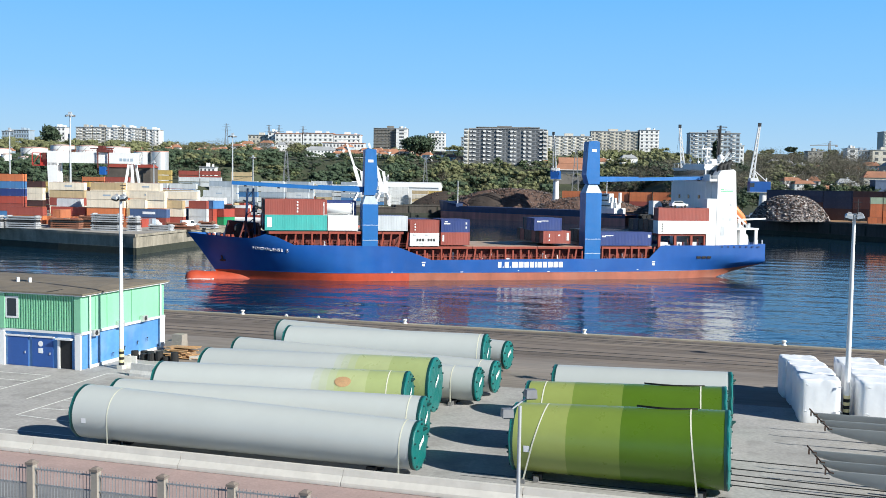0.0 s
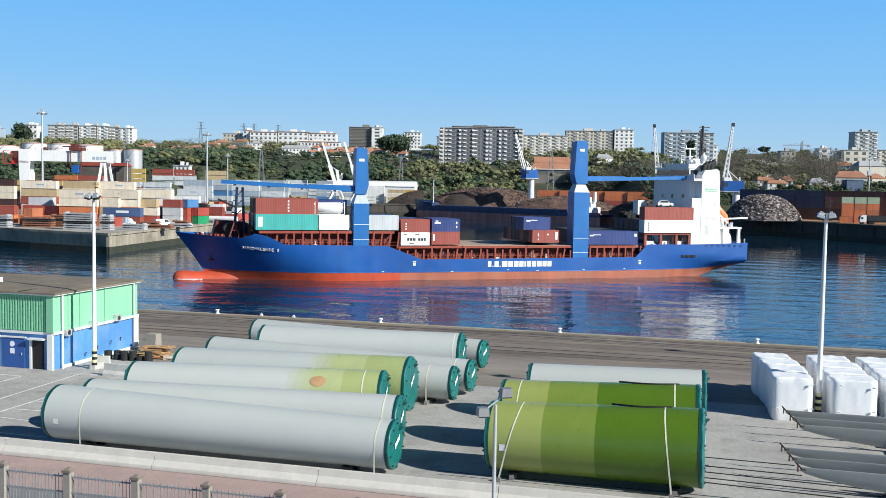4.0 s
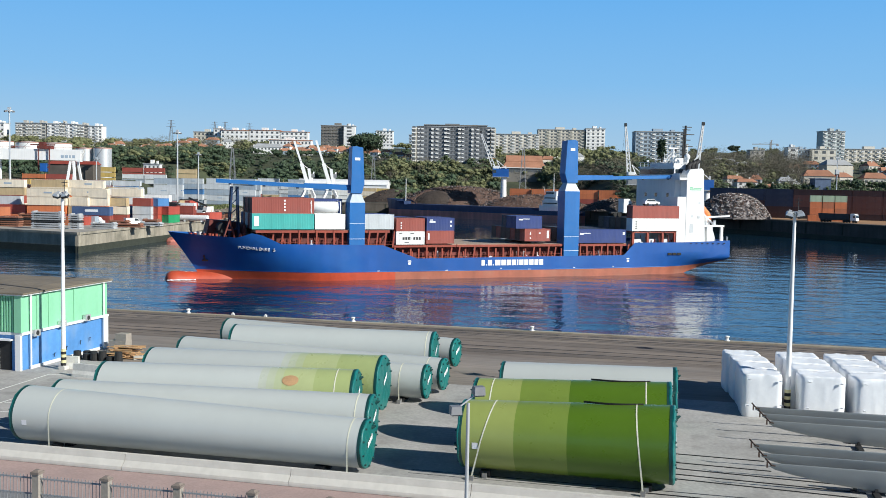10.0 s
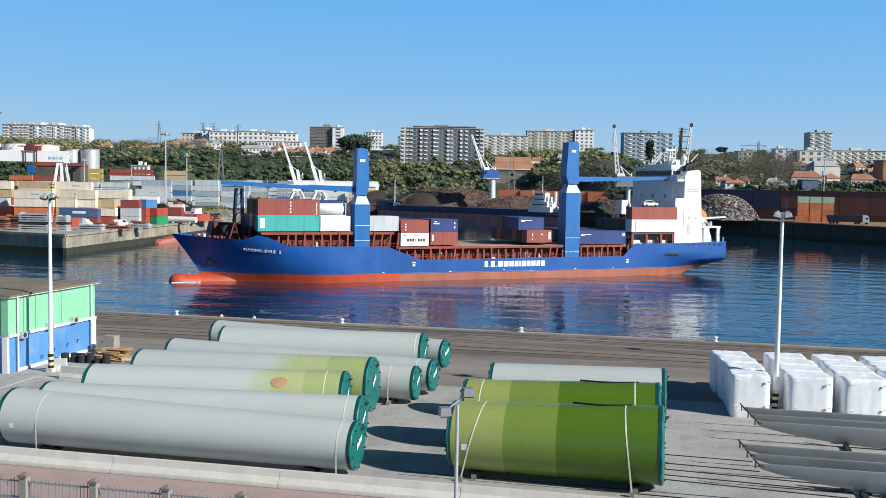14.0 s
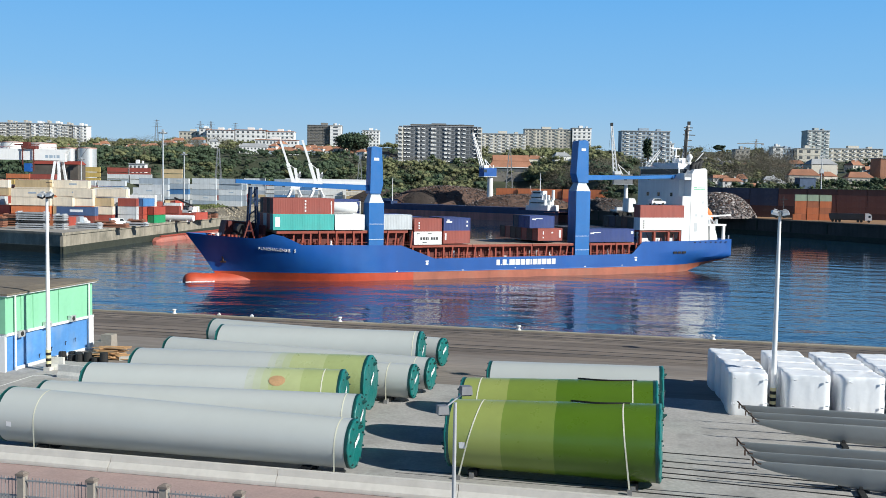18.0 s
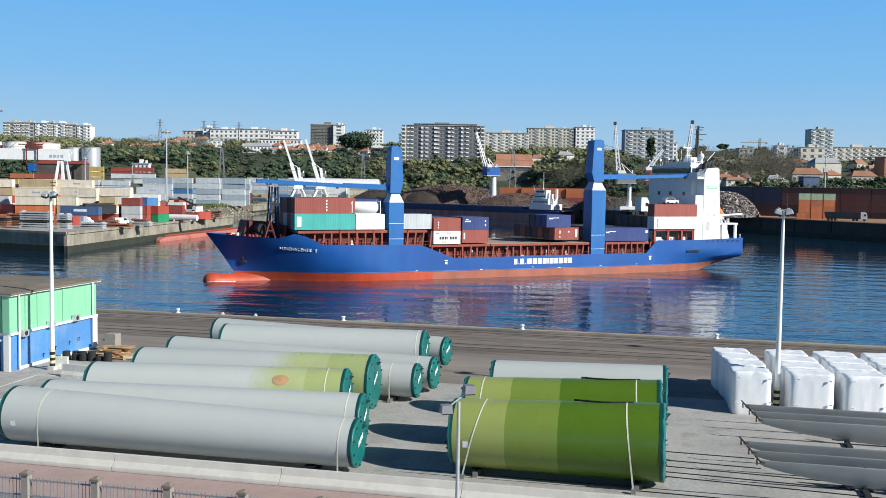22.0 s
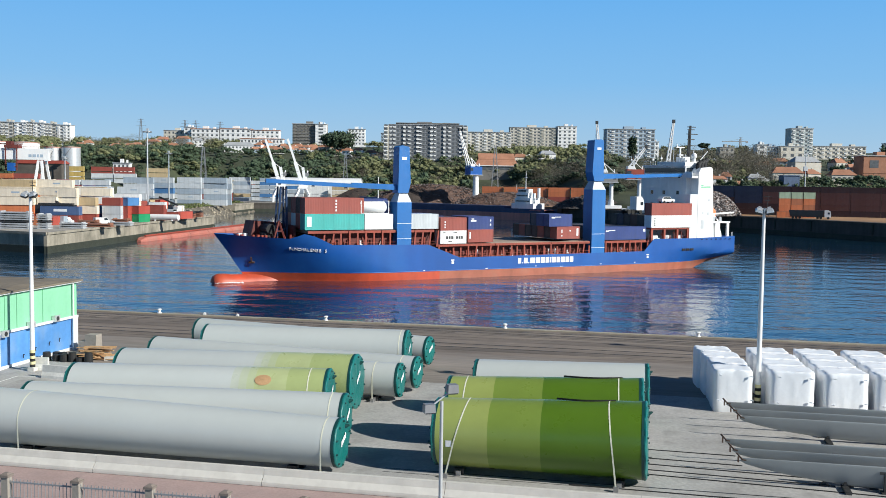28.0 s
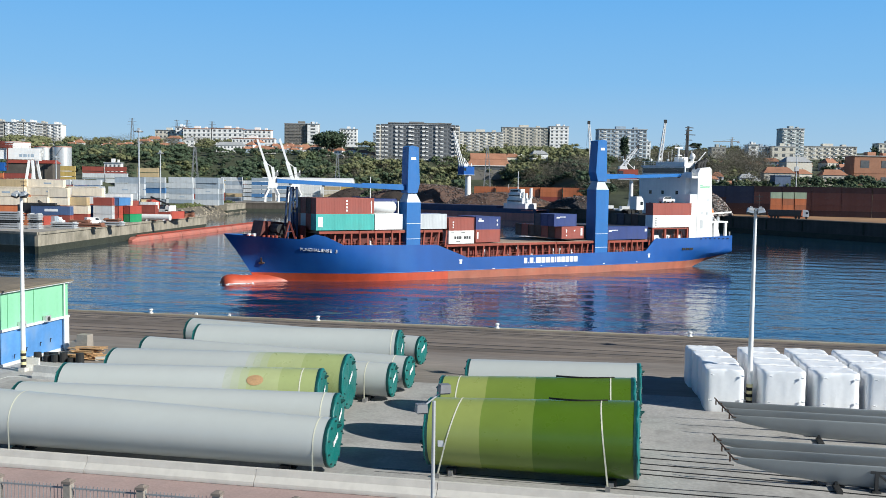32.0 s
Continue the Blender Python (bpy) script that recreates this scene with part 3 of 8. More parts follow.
tower_section((-19.3, 66.4), (-3.5, 63.1), 1.60, 1.74, [(0, 0.60, "tower_grey"), (0.60, 0.63, "tower_fade"), (0.63, 0.66, "tower_fade2"), (0.66, 0.69, "tower_fade3"), (0.69, 0.83, "tower_pale"), (0.83, 1, "tower_pale2")], "wide grey tower section with green painted end", (), sticker=False)
tower_section((-14.4, 69.9), (-0.74, 66.6), 1.15, 1.15, GREY, "narrow grey tower section held by a strap", (0.88,), sticker=False)
tower_section((-19.6, 75.9), (0.42, 69.5), 1.25, 1.12, GREY, "long narrow pale grey tower section", (0.95,), sticker=False)
tower_section((-16.0, 77.47), (-0.3, 74.9), 1.62, 1.65, GREY, "grey tower section near the quay edge", (0.97,), sticker=False)
tower_section((-18.4, 86.2), (1.4, 78.6), 1.25, 1.12, GREY, "rearmost pale grey tower section", (), sticker=False)
tower_section((1.41, 50.7), (11.64, 48.15), 1.71, 1.93, [(0, 0.27, "tower_mid"), (0.27, 0.52, "tower_olive"), (0.52, 1, "tower_green")], "wide short tower section in three greens", ((0.16, -1.0), (0.83, 0.4)), seal=(0.58, 0.86))
tower_section((2.2, 56.1), (12.75, 53.8), 1.75, 1.95, [(0, 0.25, "tower_mid"), (0.25, 0.5, "tower_olive"), (0.5, 1, "tower_green")], "second short green tower section", ((0.1, -0.2), (0.88, 0.1)), sticker=False, seal=(0.6, 0.9))
tower_section((4.14, 63.0), (14.7, 60.8), 1.62, 1.72, GREY, "short grey tower section beside green ones", (), sticker=False)
# ---- lamps ----
def mast_lamp(x, y, h, turn, label):
    root = thing("lamp_post", label, "street lamp", pose(x, y, 0, 0, 0, turn), group="yard lamp posts")
    part("pole", Geo().tube((0, 0, 0.25), (0, 0, h - 0.2), 0.19, 0.10, 14), M["white"], root, "white tapered pole", smooth=40)
    part("base", Geo().box((0, 0, 0.14), (0.52, 0.52, 0.28)), M["concrete"], root)
    for k in range(6):
        part("band", Geo().tube((0, 0, 0.3 + 0.22 * k), (0, 0, 0.52 + 0.22 * k - 0.004), 0.203, 0.203, 14), M["black"] if k % 2 == 0 else M["yellow"], root, "black warning band" if k % 2 == 0 else "yellow warning band", smooth=40)
    part("crossbar", Geo().box((0, 0, h - 0.22), (0.9, 0.1, 0.1)).box((0, 0, h - 0.12), (0.1, 0.5, 0.1)), M["galv"], root)
    for sx, sy, ry_, rx_ in ((-0.34, -0.16, 14, 24), (0.34, -0.16, -10, 24), (0.05, 0.2, 4, -20)):
        at_ = Matrix.Translation((sx, sy, h - 0.2)) @ pose(0, 0, 0, rx_, ry_, 0)
        f_ = part("floodlight", Geo().box((0, 0, 0.08), (0.5, 0.5, 0.16), taper=(0.7, 0.7)).box((0, 0.2, 0.14), (0.2, 0.12, 0.16)), M["galv"], root, "small pale grey floodlight", at_)
        part("lamp_glass", Geo().box((0, 0, -0.09), (0.44, 0.44, 0.18), taper=(1.08, 1.08)), M["darksteel"], f_, "dark lamp underside")
    part("spike", Geo().tube((0.2, 0, h - 0.1), (0.2, 0, h + 0.95), 0.025, 0.018, 6).box((0.2, 0, h + 0.75), (0.5, 0.05, 0.05)).box((0.2, 0, h + 0.5), (0.34, 0.05, 0.05)), M["darksteel"], root)


mast_lamp(23.12, 65.0, 13.38, QA, "tall white yard lamp post beside wrapped bales")
mast_lamp(-28.87, 75.86, 13.6, QA, "tall white yard lamp post beside the hut")


def path_lamp(x, y, h):
    root = thing("street_lamp", "grey twin-headed street lamp on the footpath", "street lamp", pose(x, y, 0))
    part("pole", Geo().tube((0, 0, -0.02), (0, 0, h), 0.075, 0.055, 12), M["galv"], root, smooth=40)
    part("arm", Geo().tube((-0.34, -0.1, h - 0.16), (0.3, 0.1, h + 0.32), 0.03, 0.03, 8), M["galv"], root)
    for p in ((-0.4, -0.12, h - 0.2), (0.33, 0.12, h + 0.38)):
        head = part("lamp_head", Geo().box(p, (0.36, 0.34, 0.26), 15, taper=(0.9, 0.85)), M["lamphead"], root, "boxy dark grey lamp head")
        part("lens", Geo().box((p[0], p[1], p[2] - 0.15), (0.3, 0.28, 0.04), 15), M["glass"], head)


M["lamphead"] = stuff("grey_lamp_case", (0.22, 0.22, 0.23), 0.5, 0.2)
M["capstone"] = stuff("brown_grey_cap_stone", (0.20, 0.165, 0.14), 0.85, 0, 0.15, 0.1)
path_lamp(0.96, 31.0, 7.9)


# ---- fence along the path ----
M["fencegrey"] = stuff("dull_fence_steel", (0.30, 0.31, 0.32), 0.6, 0.3, 0.12, 0.06)
fence = thing("fence", "metal bar fence between concrete posts", "fence", pose(0, 0, 0, 0, 0, QA))
post_mesh = Geo().span((-0.16, -0.16, -0.06), (0.16, 0.16, 2.02)).mesh("post", M["poststone"])
cap_mesh = Geo().box((0, 0, 2.07), (0.42, 0.42, 0.1)).box((0, 0, 2.16), (0.36, 0.36, 0.08), taper=(0.5, 0.5)).mesh("cap", M["capstone"])
rail_mesh = Geo().span((0.17, -0.03, 1.78), (3.16, 0.03, 1.84)).span((0.17, -0.03, 1.1), (3.16, 0.03, 1.15)).span((0.17, -0.03, 0.3), (3.16, 0.03, 0.35)).mesh("rail", M["fencegrey"])
bar_mesh = Geo().span((-0.011, -0.011, 0.15), (0.011, 0.011, 1.95)).mesh("bar", M["fencegrey"])
for k in range(-12, 6):
    u = -24.5 + 3.33 * k - 5.35 + 20.0
    p = part("post", post_mesh, None, fence, "", Matrix.Translation((u, 37.0, 0)))
    part("post_cap", cap_mesh, None, p, "brown post cap")
    part("rail", rail_mesh, None, fence, "", Matrix.Translation((u, 37.0, 0)))
    if -34 < u < 2:
        for j in range(1, 20):
            part("bar", bar_mesh, None, fence, "", Matrix.Translation((u + 0.167 * j, 37.0, 0)))

# ---- wrapped bales ----
def bale_mesh(seed, half):
    g = Geo()
    rows = []
    n = 64
    for j, (z, q) in enumerate(((0.0, 0.955), (0.1, 0.985), (0.5, 1.0), (1.0, 1.005), (1.5, 1.0), (1.95, 1.0), (2.3, 1.0), (2.55, 1.0), (2.7, 0.995), (2.79, 0.97), (2.82, 0.9), (2.8, 0.7), (2.78, 0.3))):
        row = []
        for k in range(n):
            t = 2 * math.pi * k / n
            c, s = math.cos(t), math.sin(t)
            e = 1 / (abs(c) ** 9 + abs(s) ** 9) ** (1 / 9)
            w = 1 + 0.022 * noise.noise(Vector((2.5 * c + seed, 2.5 * s, 1.1 * z))) + 0.018 * noise.noise(Vector((8 * c, 8 * s + seed, 0.8 * z))) * (1.0 if z > 0.3 else 0.3)
            fold = 0.012 * math.sin(13 * z + 2.5 * c + seed) * max(0.0, (z - 1.2) / 1.6) * max(0.0, -s)
            dz = 0.06 * noise.noise(Vector((2.2 * c * q, 2.2 * s * q, seed + 5.0))) + 0.05 * noise.noise(Vector((5 * c * q * q, 5 * s * q * q, seed + 2.0))) if j > 6 else 0
            row.append((half * q * e * c * w, 1.12 * q * e * s * (w + fold), z + dz))
        rows.append(row)
    g.rings(rows, True)
    g.f.append(tuple(len(g.v) - n + k for k in range(n)))
    return g.mesh("wrap", M["wrap"], 60)


bales = [bale_mesh(s, 1.25) for s in (1, 2, 3, 4)]
wide_bales = [bale_mesh(s, 1.4) for s in (5, 6, 7, 8)]
tie = Geo().tube((0, 0, 0), (0.18, -0.16, -0.02), 0.05, 0.015, 6).box((0.02, -0.03, 0), (0.16, 0.05, 0.1)).mesh("wrap_tie", M["wrap"])
for col in range(7):
    for row in range(4):
        ca, sa = math.cos(radians(-8.5)), math.sin(radians(-8.5))
        x0, y0 = 21.45, 64.75
        du, dv = (-0.18, 3.7, 6.82, 10.3, 13.8, 17.3, 20.8)[col], 2.55 * row
        k = (col * 3 + row) % 4
        ob = tagged(part("wrapped_bale", (wide_bales if col else bales)[k], None, None, "", pose(x0 + ca * du - sa * dv + rng.uniform(-0.2, 0.2), y0 + sa * du + ca * dv, 0, 0, 0, (-9.0 if col else -6.5) + rng.uniform(-3.5, 3.5))), "square bale tightly wrapped in white film", "wrapped bale", "wrapped bales")
        for p in ((-0.95, -1.2, 2.5), (1.05, -1.2, 2.45), (1.1, -1.2, 0.9), (-1.0, -1.2, 0.8)):
            part("wrap_tie", tie, None, ob, "knot of film", Matrix.Translation(p))

# ---- wind turbine blades on stands ----
def blade(u, v, z, label):
    """A blade standing on its edge, leaning a little forward; its tip points along -x."""
    root = thing("turbine_blade", label, "wind turbine blade", qpose(u, v, 0), group="stored turbine blades")
    rows = []
    n = 28
    for x, ch, th in ((0, 0.22, 0.05), (0.25, 0.4, 0.07), (1.0, 0.62, 0.1), (2.5, 0.95, 0.14), (5, 1.3, 0.2), (9, 1.5, 0.3), (14, 1.55, 0.42), (22, 1.5, 0.6)):
        row = []
        for k in range(n):
            t = 2 * math.pi * k / n
            c, s = math.cos(t), math.sin(t)
            a, w = -0.5 * ch * (1 - c), th * 0.5 * s * (1 - 0.4 * c)
            row.append((x, -0.42 * a + 0.9 * w, z + 0.9 * a + 0.42 * w))
        rows.append(row)
    part("shell", Geo().rings(rows, True, True), M["blade"], root, "grey blade shell", smooth=50)
    part("tip_bracket", Geo().beam((-0.22, 0.08, z + 0.2), (0.1, -0.06, z - 0.12), 0.05, 0.07).beam((-0.12, 0, z - 0.24), (-0.12, 0, z + 0.05), 0.07, 0.08).beam((0.08, -0.06, z - 0.1), (0.26, -0.06, z - 0.12), 0.05, 0.06), M["rust"], root, "rusty tip bracket")
    for x in (5.0, 14.0):
        part("stand", Geo().box((x, 0, 0.08), (0.3, 1.2, 0.16)).box((x, 0.42, z / 2), (0.14, 0.14, z - 0.2)), M["darksteel"], root, "dark steel stand")


for (u0, v0), lab in (((5.05, 63.7), "grey turbine blade on low stands near white bales"), ((4.3, 54.3), "grey turbine blade on low stands")):
    for k in range(3):
        blade(u0 + 0.25 * k, v0 + 0.1 - 1.85 * k, 1.34, lab)

# thin black strips laid in place of narrow shadow lines on the asphalt
for u0, u1, v0, v1 in ((-1.2, 5.0, 56.1, 55.9), (-0.4, 5.2, 54.3, 54.0), (-1.6, 9.2, 53.2, 52.5), (-1.0, 9.4, 52.1, 51.4), (-2.0, 12.0, 51.35, 50.2), (-3.5, 14.0, 48.4, 47.9)):
    solid("ground_cable", Geo().beam((0, 0, 0.02), (u1 - u0, v1 - v0, 0.02), 0.07, 0.04).box((0.5, 0, 0.03), (0.9, 0.16, 0.06), -4, (0.9, 0.4)), M["black"], "thin black strip standing for a shadow line on the asphalt", "cable", qpose(u0, v0), group="ground cables")


def blade_trestle(u, v):
    """A low steel frame of posts and braces under the blades' thick ends."""
    root = thing("blade_trestle", "dark steel trestle under the turbine blades", "trestle", qpose(u, v))
    for k in range(4):
        part("post", Geo().beam((1.15 * k, 0, 0), (1.15 * k, 0, 1.0), 0.16, 0.16), M["darksteel"], root)
        part("foot", Geo().box((1.15 * k, 0, 0.04), (0.4, 0.4, 0.08)), M["darksteel"], root)
    for k in range(3):
        part("brace", Geo().beam((1.15 * k, 0, 0.95), (1.15 * k + 1.15, 0, 0.1), 0.1, 0.1), M["darksteel"], root)
    part("rail", Geo().beam((-0.3, 0, 1.0), (3.8, 0, 1.0), 0.14, 0.14), M["darksteel"], root)


blade_trestle(8.9, 51.5)
blade_trestle(11.6, 50.8)

# bollards on the quay edge
def bollard_mesh():
    g = Geo()
    st = ((0.0, 0.26), (0.06, 0.26), (0.07, 0.16), (0.26, 0.14), (0.33, 0.2), (0.4, 0.25), (0.47, 0.2), (0.5, 0.03))
    g.rings([[(r * math.cos(2 * math.pi * k / 16), r * math.sin(2 * math.pi * k / 16), z) for k in range(16)] for z, r in st], True, True)
    return g.mesh("mooring_bollard", M["white"], 50)


bo = bollard_mesh()
for x in range(-3, 7):
    p = qp(-52.0 + 19.0 * x, 99.25)
    tagged(part("mooring_bollard", bo, None, None, "", pose(p.x, p.y, 0.1)), "white cast mooring bollard on the quay edge", "bollard", "mooring bollards")
for u in (-46.7, -42.9):
    p = qp(u, 99.25)
    tagged(part("quay_hook", Geo().box((0, 0, 0.12), (0.3, 0.2, 0.16)).tube((0, 0, 0.16), (0, 0, 0.3), 0.08, 0.11, 10), M["white"], None, "", pose(p.x, p.y, 0.1, 0, 0, QA)), "small white mooring hook on the quay edge", "mooring hook")

# painted parking lines
def line(p, q, w=0.12):
    (x0, y0), (x1, y1) = p, q
    ln = math.hypot(x1 - x0, y1 - y0)
    solid("road_marking", Geo().span((0, -w / 2, 0), (ln, w / 2, 0.006)), M["line"], "worn white parking line", "road marking", pose(x0, y0, 0.004, 0, 0, math.degrees(math.atan2(y1 - y0, x1 - x0))), kind="structure")


def seen_lines():
    for a, b in (((-42.69, 51.59), (-42.65, 57.08)), ((-42.69, 51.59), (-38.6, 51.2)), ((-42.4, 53.6), (-40.0, 53.8)), ((-42.5, 56.0), (-40.0, 56.0)), ((-45.5, 65.0), (-45.2, 55.6)), ((-45.5, 65.0), (-43.6, 65.3)),
                 ((-48.92, 62.8), (-56, 62.8)), ((-48.92, 62.8), (-48.95, 56.0)), ((-49.1, 60.6), (-56, 60.6)), ((-49.0, 58.2), (-56, 58.2)), ((-46, 48.4), (-36, 48.3))):
        p, q = qp(*a), qp(*b)
        line((p.x, p.y), (q.x, q.y), 0.11)


seen_lines()
# the third yard lamp stands past the picture's edge and throws its shadow on the apron
mast_lamp(39.5, 79.0, 13.5, QA, "tall white yard lamp post on the far yard")

# ---- two-storey harbour hut ----
def hut():
    root = thing("harbour_hut", "two-storey mint green and blue harbour hut", "hut", pose(-31.63, 74.83, 0, 0, 0, QA))
    L, D, h1, h = 22.0, 11.7, 2.72, 5.75
    part("ground_floor", Geo().span((-L, 0.12, 0), (-0.12, D, h1)), M["hut_blue"], root, "blue painted ground floor")
    part("upper_floor", Geo().span((-L, 0.06, h1 + 0.2), (-0.06, D - 0.02, h)), M["hut_green"], root, "mint green upper floor")
    part("floor_band", Geo().span((-L, -0.02, h1), (0.06, D + 0.05, h1 + 0.198)), M["white"], root, "white band between the floors")
    roof = part("roof", Geo().span((-L - 0.2, -0.3, h + 0.1), (0.35, D + 0.35, h + 0.22)).box((-L / 2, D / 2, h + 0.29), (L, D * 0.9, 0.14), taper=(0.9, 0.3)), M["hut_roof"], root, "flat brown weathered roof")
    part("fascia", Geo().span((-L, -0.22, h), (0.25, D + 0.25, h + 0.098)), M["white"], roof)
    part("roof_seam", Geo().beam((-2.9, -0.2, h + 0.24), (-3.2, D, h + 0.24), 0.12, 0.06), M["black"], roof)
    for x in (-9.4, -8.2):
        part("roof_vent", Geo().tube((x, 4.4, h + 0.2), (x, 4.4, h + 0.75), 0.13, 0.13, 8), M["white"], roof)
    # ribbed cladding between pilasters on the yard front
    rib = Geo().span((-0.05, -0.03, h1 + 0.25), (0.05, 0.058, h - 0.05)).mesh("rib", M["hut_green"])
    for k in range(75):
        x = -0.75 - 0.235 * k
        part("rib", rib, None, root, "", Matrix.Translation((x, 0, 0)))
    for x in (-0.22, -7.25, -14.3):
        part("pilaster", Geo().span((x - 0.35, -0.12, h1 + 0.2), (x + 0.25, 0.05, h)), M["hut_green"], root)
        part("column", Geo().span((x - 0.3, -0.12, 0), (x + 0.18, 0.1, h1 - 0.002)), M["white"], root, "white ground-floor column")
    for y in (1.9, 3.4, 6.8):
        part("corner_strip", Geo().span((-0.04, y - 0.06, h1 + 0.2), (0.0, y + 0.06, h)), M["hut_green"], root)
    for y in (0.95, 10.9):
        part("downpipe", Geo().tube((0.12, y, 0.0), (0.12, y, h), 0.07, 0.07, 8), M["white"], root, "white rain pipe")
    for y in (11.3,):
        part("column", Geo().span((-0.1, y - 0.35, 0), (0.1, y + 0.3, h1 - 0.002)), M["white"], root)
    part("plinth", Geo().span((-0.1, 1.0, 0), (0.05, 11.0, 0.22)), M["white"], root)
    for x in (-8.15, -6.35):
        w = part("window", Geo().span((x - 0.6, -0.06, h1 + 1.05), (x + 0.6, 0.02, h - 0.25)), M["white"], root, "white framed window")
        part("pane", Geo().span((x - 0.42, -0.075, h1 + 1.22), (x + 0.42, -0.055, h - 0.42)), M["glass"], w)
    for x, m_, lab in ((-5.9, "hut_deep", "dark blue double door"), (-3.6, "hut_deep", "dark blue door panel"), (-10.8, "hut_deep", "dark blue door panel")):
        d = part("door", Geo().span((x - 0.95, 0.04, 0.02), (x + 0.95, 0.1, 2.3)), M[m_], root, lab)
        part("door_handle", Geo().box((x + 0.7, 0.02, 1.1), (0.06, 0.06, 0.2)), M["galv"], d)
        part("lintel", Geo().span((x - 1.1, -0.02, 2.34), (x + 1.1, 0.1, 2.46)), M["white"], d)
    # black panels stand for the unlit inside of the open doorways
    for x in (-1.45, -8.4):
        d = part("doorway", Geo().span((x - 0.5, 0.06, 0.02), (x + 0.5, 0.13, 2.25)), M["soot_shade"], root, "open doorway with its inner shade painted as a black panel")
        part("door_frame", Geo().span((x - 0.72, -0.02, 0), (x - 0.52, 0.13, 2.3)).span((x - 0.72, -0.3, 2.3), (x + 0.7, 0.13, 2.42)), M["white"], d)
    sign = part("round_sign", Geo().tube((-3.75, 0.035, 1.85), (-3.75, 0.015, 1.85), 0.22, 0.22, 18).span((-3.95, 0.015, 1.1), (-3.55, 0.035, 1.5)), M["letter"], root, "white round sign with plain bars")
    for y, z in ((1.5, 2.5), (4.9, 2.75), (8.3, 2.8)):
        ac = part("air_conditioner", Geo().span((0.0, y - 0.36, z), (0.32, y + 0.36, z + 0.5)), M["galv"], root, "grey outdoor cooling unit")
        part("fan_grille", Geo().tube((0.32, y, z + 0.25), (0.34, y, z + 0.25), 0.19, 0.19, 14), M["darksteel"], ac)
    for y, z in ((4.0, 0.75), (5.6, 1.05), (7.5, 1.2), (8.9, 1.3)):
        part("bracket", Geo().beam((0.02, y, z), (0.16, y, z), 0.05, 0.05).beam((0.05, y, z - 0.3), (0.05, y, z), 0.04, 0.05), M["darksteel"], root)


hut()

# concrete barriers and clutter beside the hut
M["pale_concrete"] = stuff("pale_cast_concrete", (0.66, 0.65, 0.60), 0.85, 0, 0.1, 0.08, 0.8, 0.1, 0.1)


def barrier(x, y, turn, ln=3.2):
    g = Geo().rings([[(xx, -0.3, 0), (xx, -0.28, 0.2), (xx, -0.13, 0.45), (xx, -0.1, 0.95), (xx, 0.1, 0.95), (xx, 0.13, 0.45), (xx, 0.28, 0.2), (xx, 0.3, 0)] for xx in (-ln / 2, ln / 2)], True, True)
    solid("traffic_barrier", g, M["pale_concrete"], "pale concrete road barrier", "barrier", pose(x, y, 0, 0, 0, turn), group="road barriers")


for u, v, t, ln in ((-42.0, 65.0, -6, 2.9), (-45.3, 67.7, 6, 1.1)):
    p = qp(u, v)
    barrier(p.x, p.y, QA + t, ln)
for k in range(11):
    p = qp(-47.2 + 0.72 * (k % 6) + 0.2 * rng.random(), 70.9 + 1.3 * (k // 6) + 0.5 * rng.random())
    solid("drum", Geo().tube((0, 0, 0), (0, 0, 0.35 + 0.45 * rng.random()), 0.34, 0.3, 12), M["black"], "small black rubber drum", "drum", pose(p.x, p.y, 0), group="drums beside the hut")
def timber_pile(x, y):
    root = thing("timber_pile", "loose heap of sawn timber boards", "timber", pose(x, y, 0, 0, 0, 12))
    for k in range(34):
        ln = rng.uniform(1.6, 2.8)
        part("board", Geo().box((rng.uniform(-0.5, 0.5), rng.uniform(-1.0, 1.0) * (1 - k / 60), 0.06 + 0.028 * k), (ln, 0.22, 0.05), rng.uniform(-35, 35)), M["wood"], root)


tp = qp(-44.0, 72.9)
timber_pile(tp.x, tp.y)
bp_ = qp(-46.2, 76.0)
solid("concrete_block", Geo().box((0, 0, 0.45), (1.6, 1.0, 0.9)).box((0.3, 0, 1.2), (1.0, 0.9, 0.6)), M["poststone"], "stacked rough brownish concrete blocks", "concrete block", pose(bp_.x, bp_.y, 0, 0, 0, QA))
for k in range(5):
    solid("kerb_stone", Geo().box((0, 0, 0.15), (1.1, 0.35, 0.3)), M["concrete"], "loose pale kerb stone", "kerb stone", pose(tp.x + 1.6 + 0.5 * k, tp.y - 0.6 + 0.5 * (k % 3), 0, 0, 0, 20 * k), group="loose kerb stones")

# ---- shipping containers ----
BOX_MESHES = {}


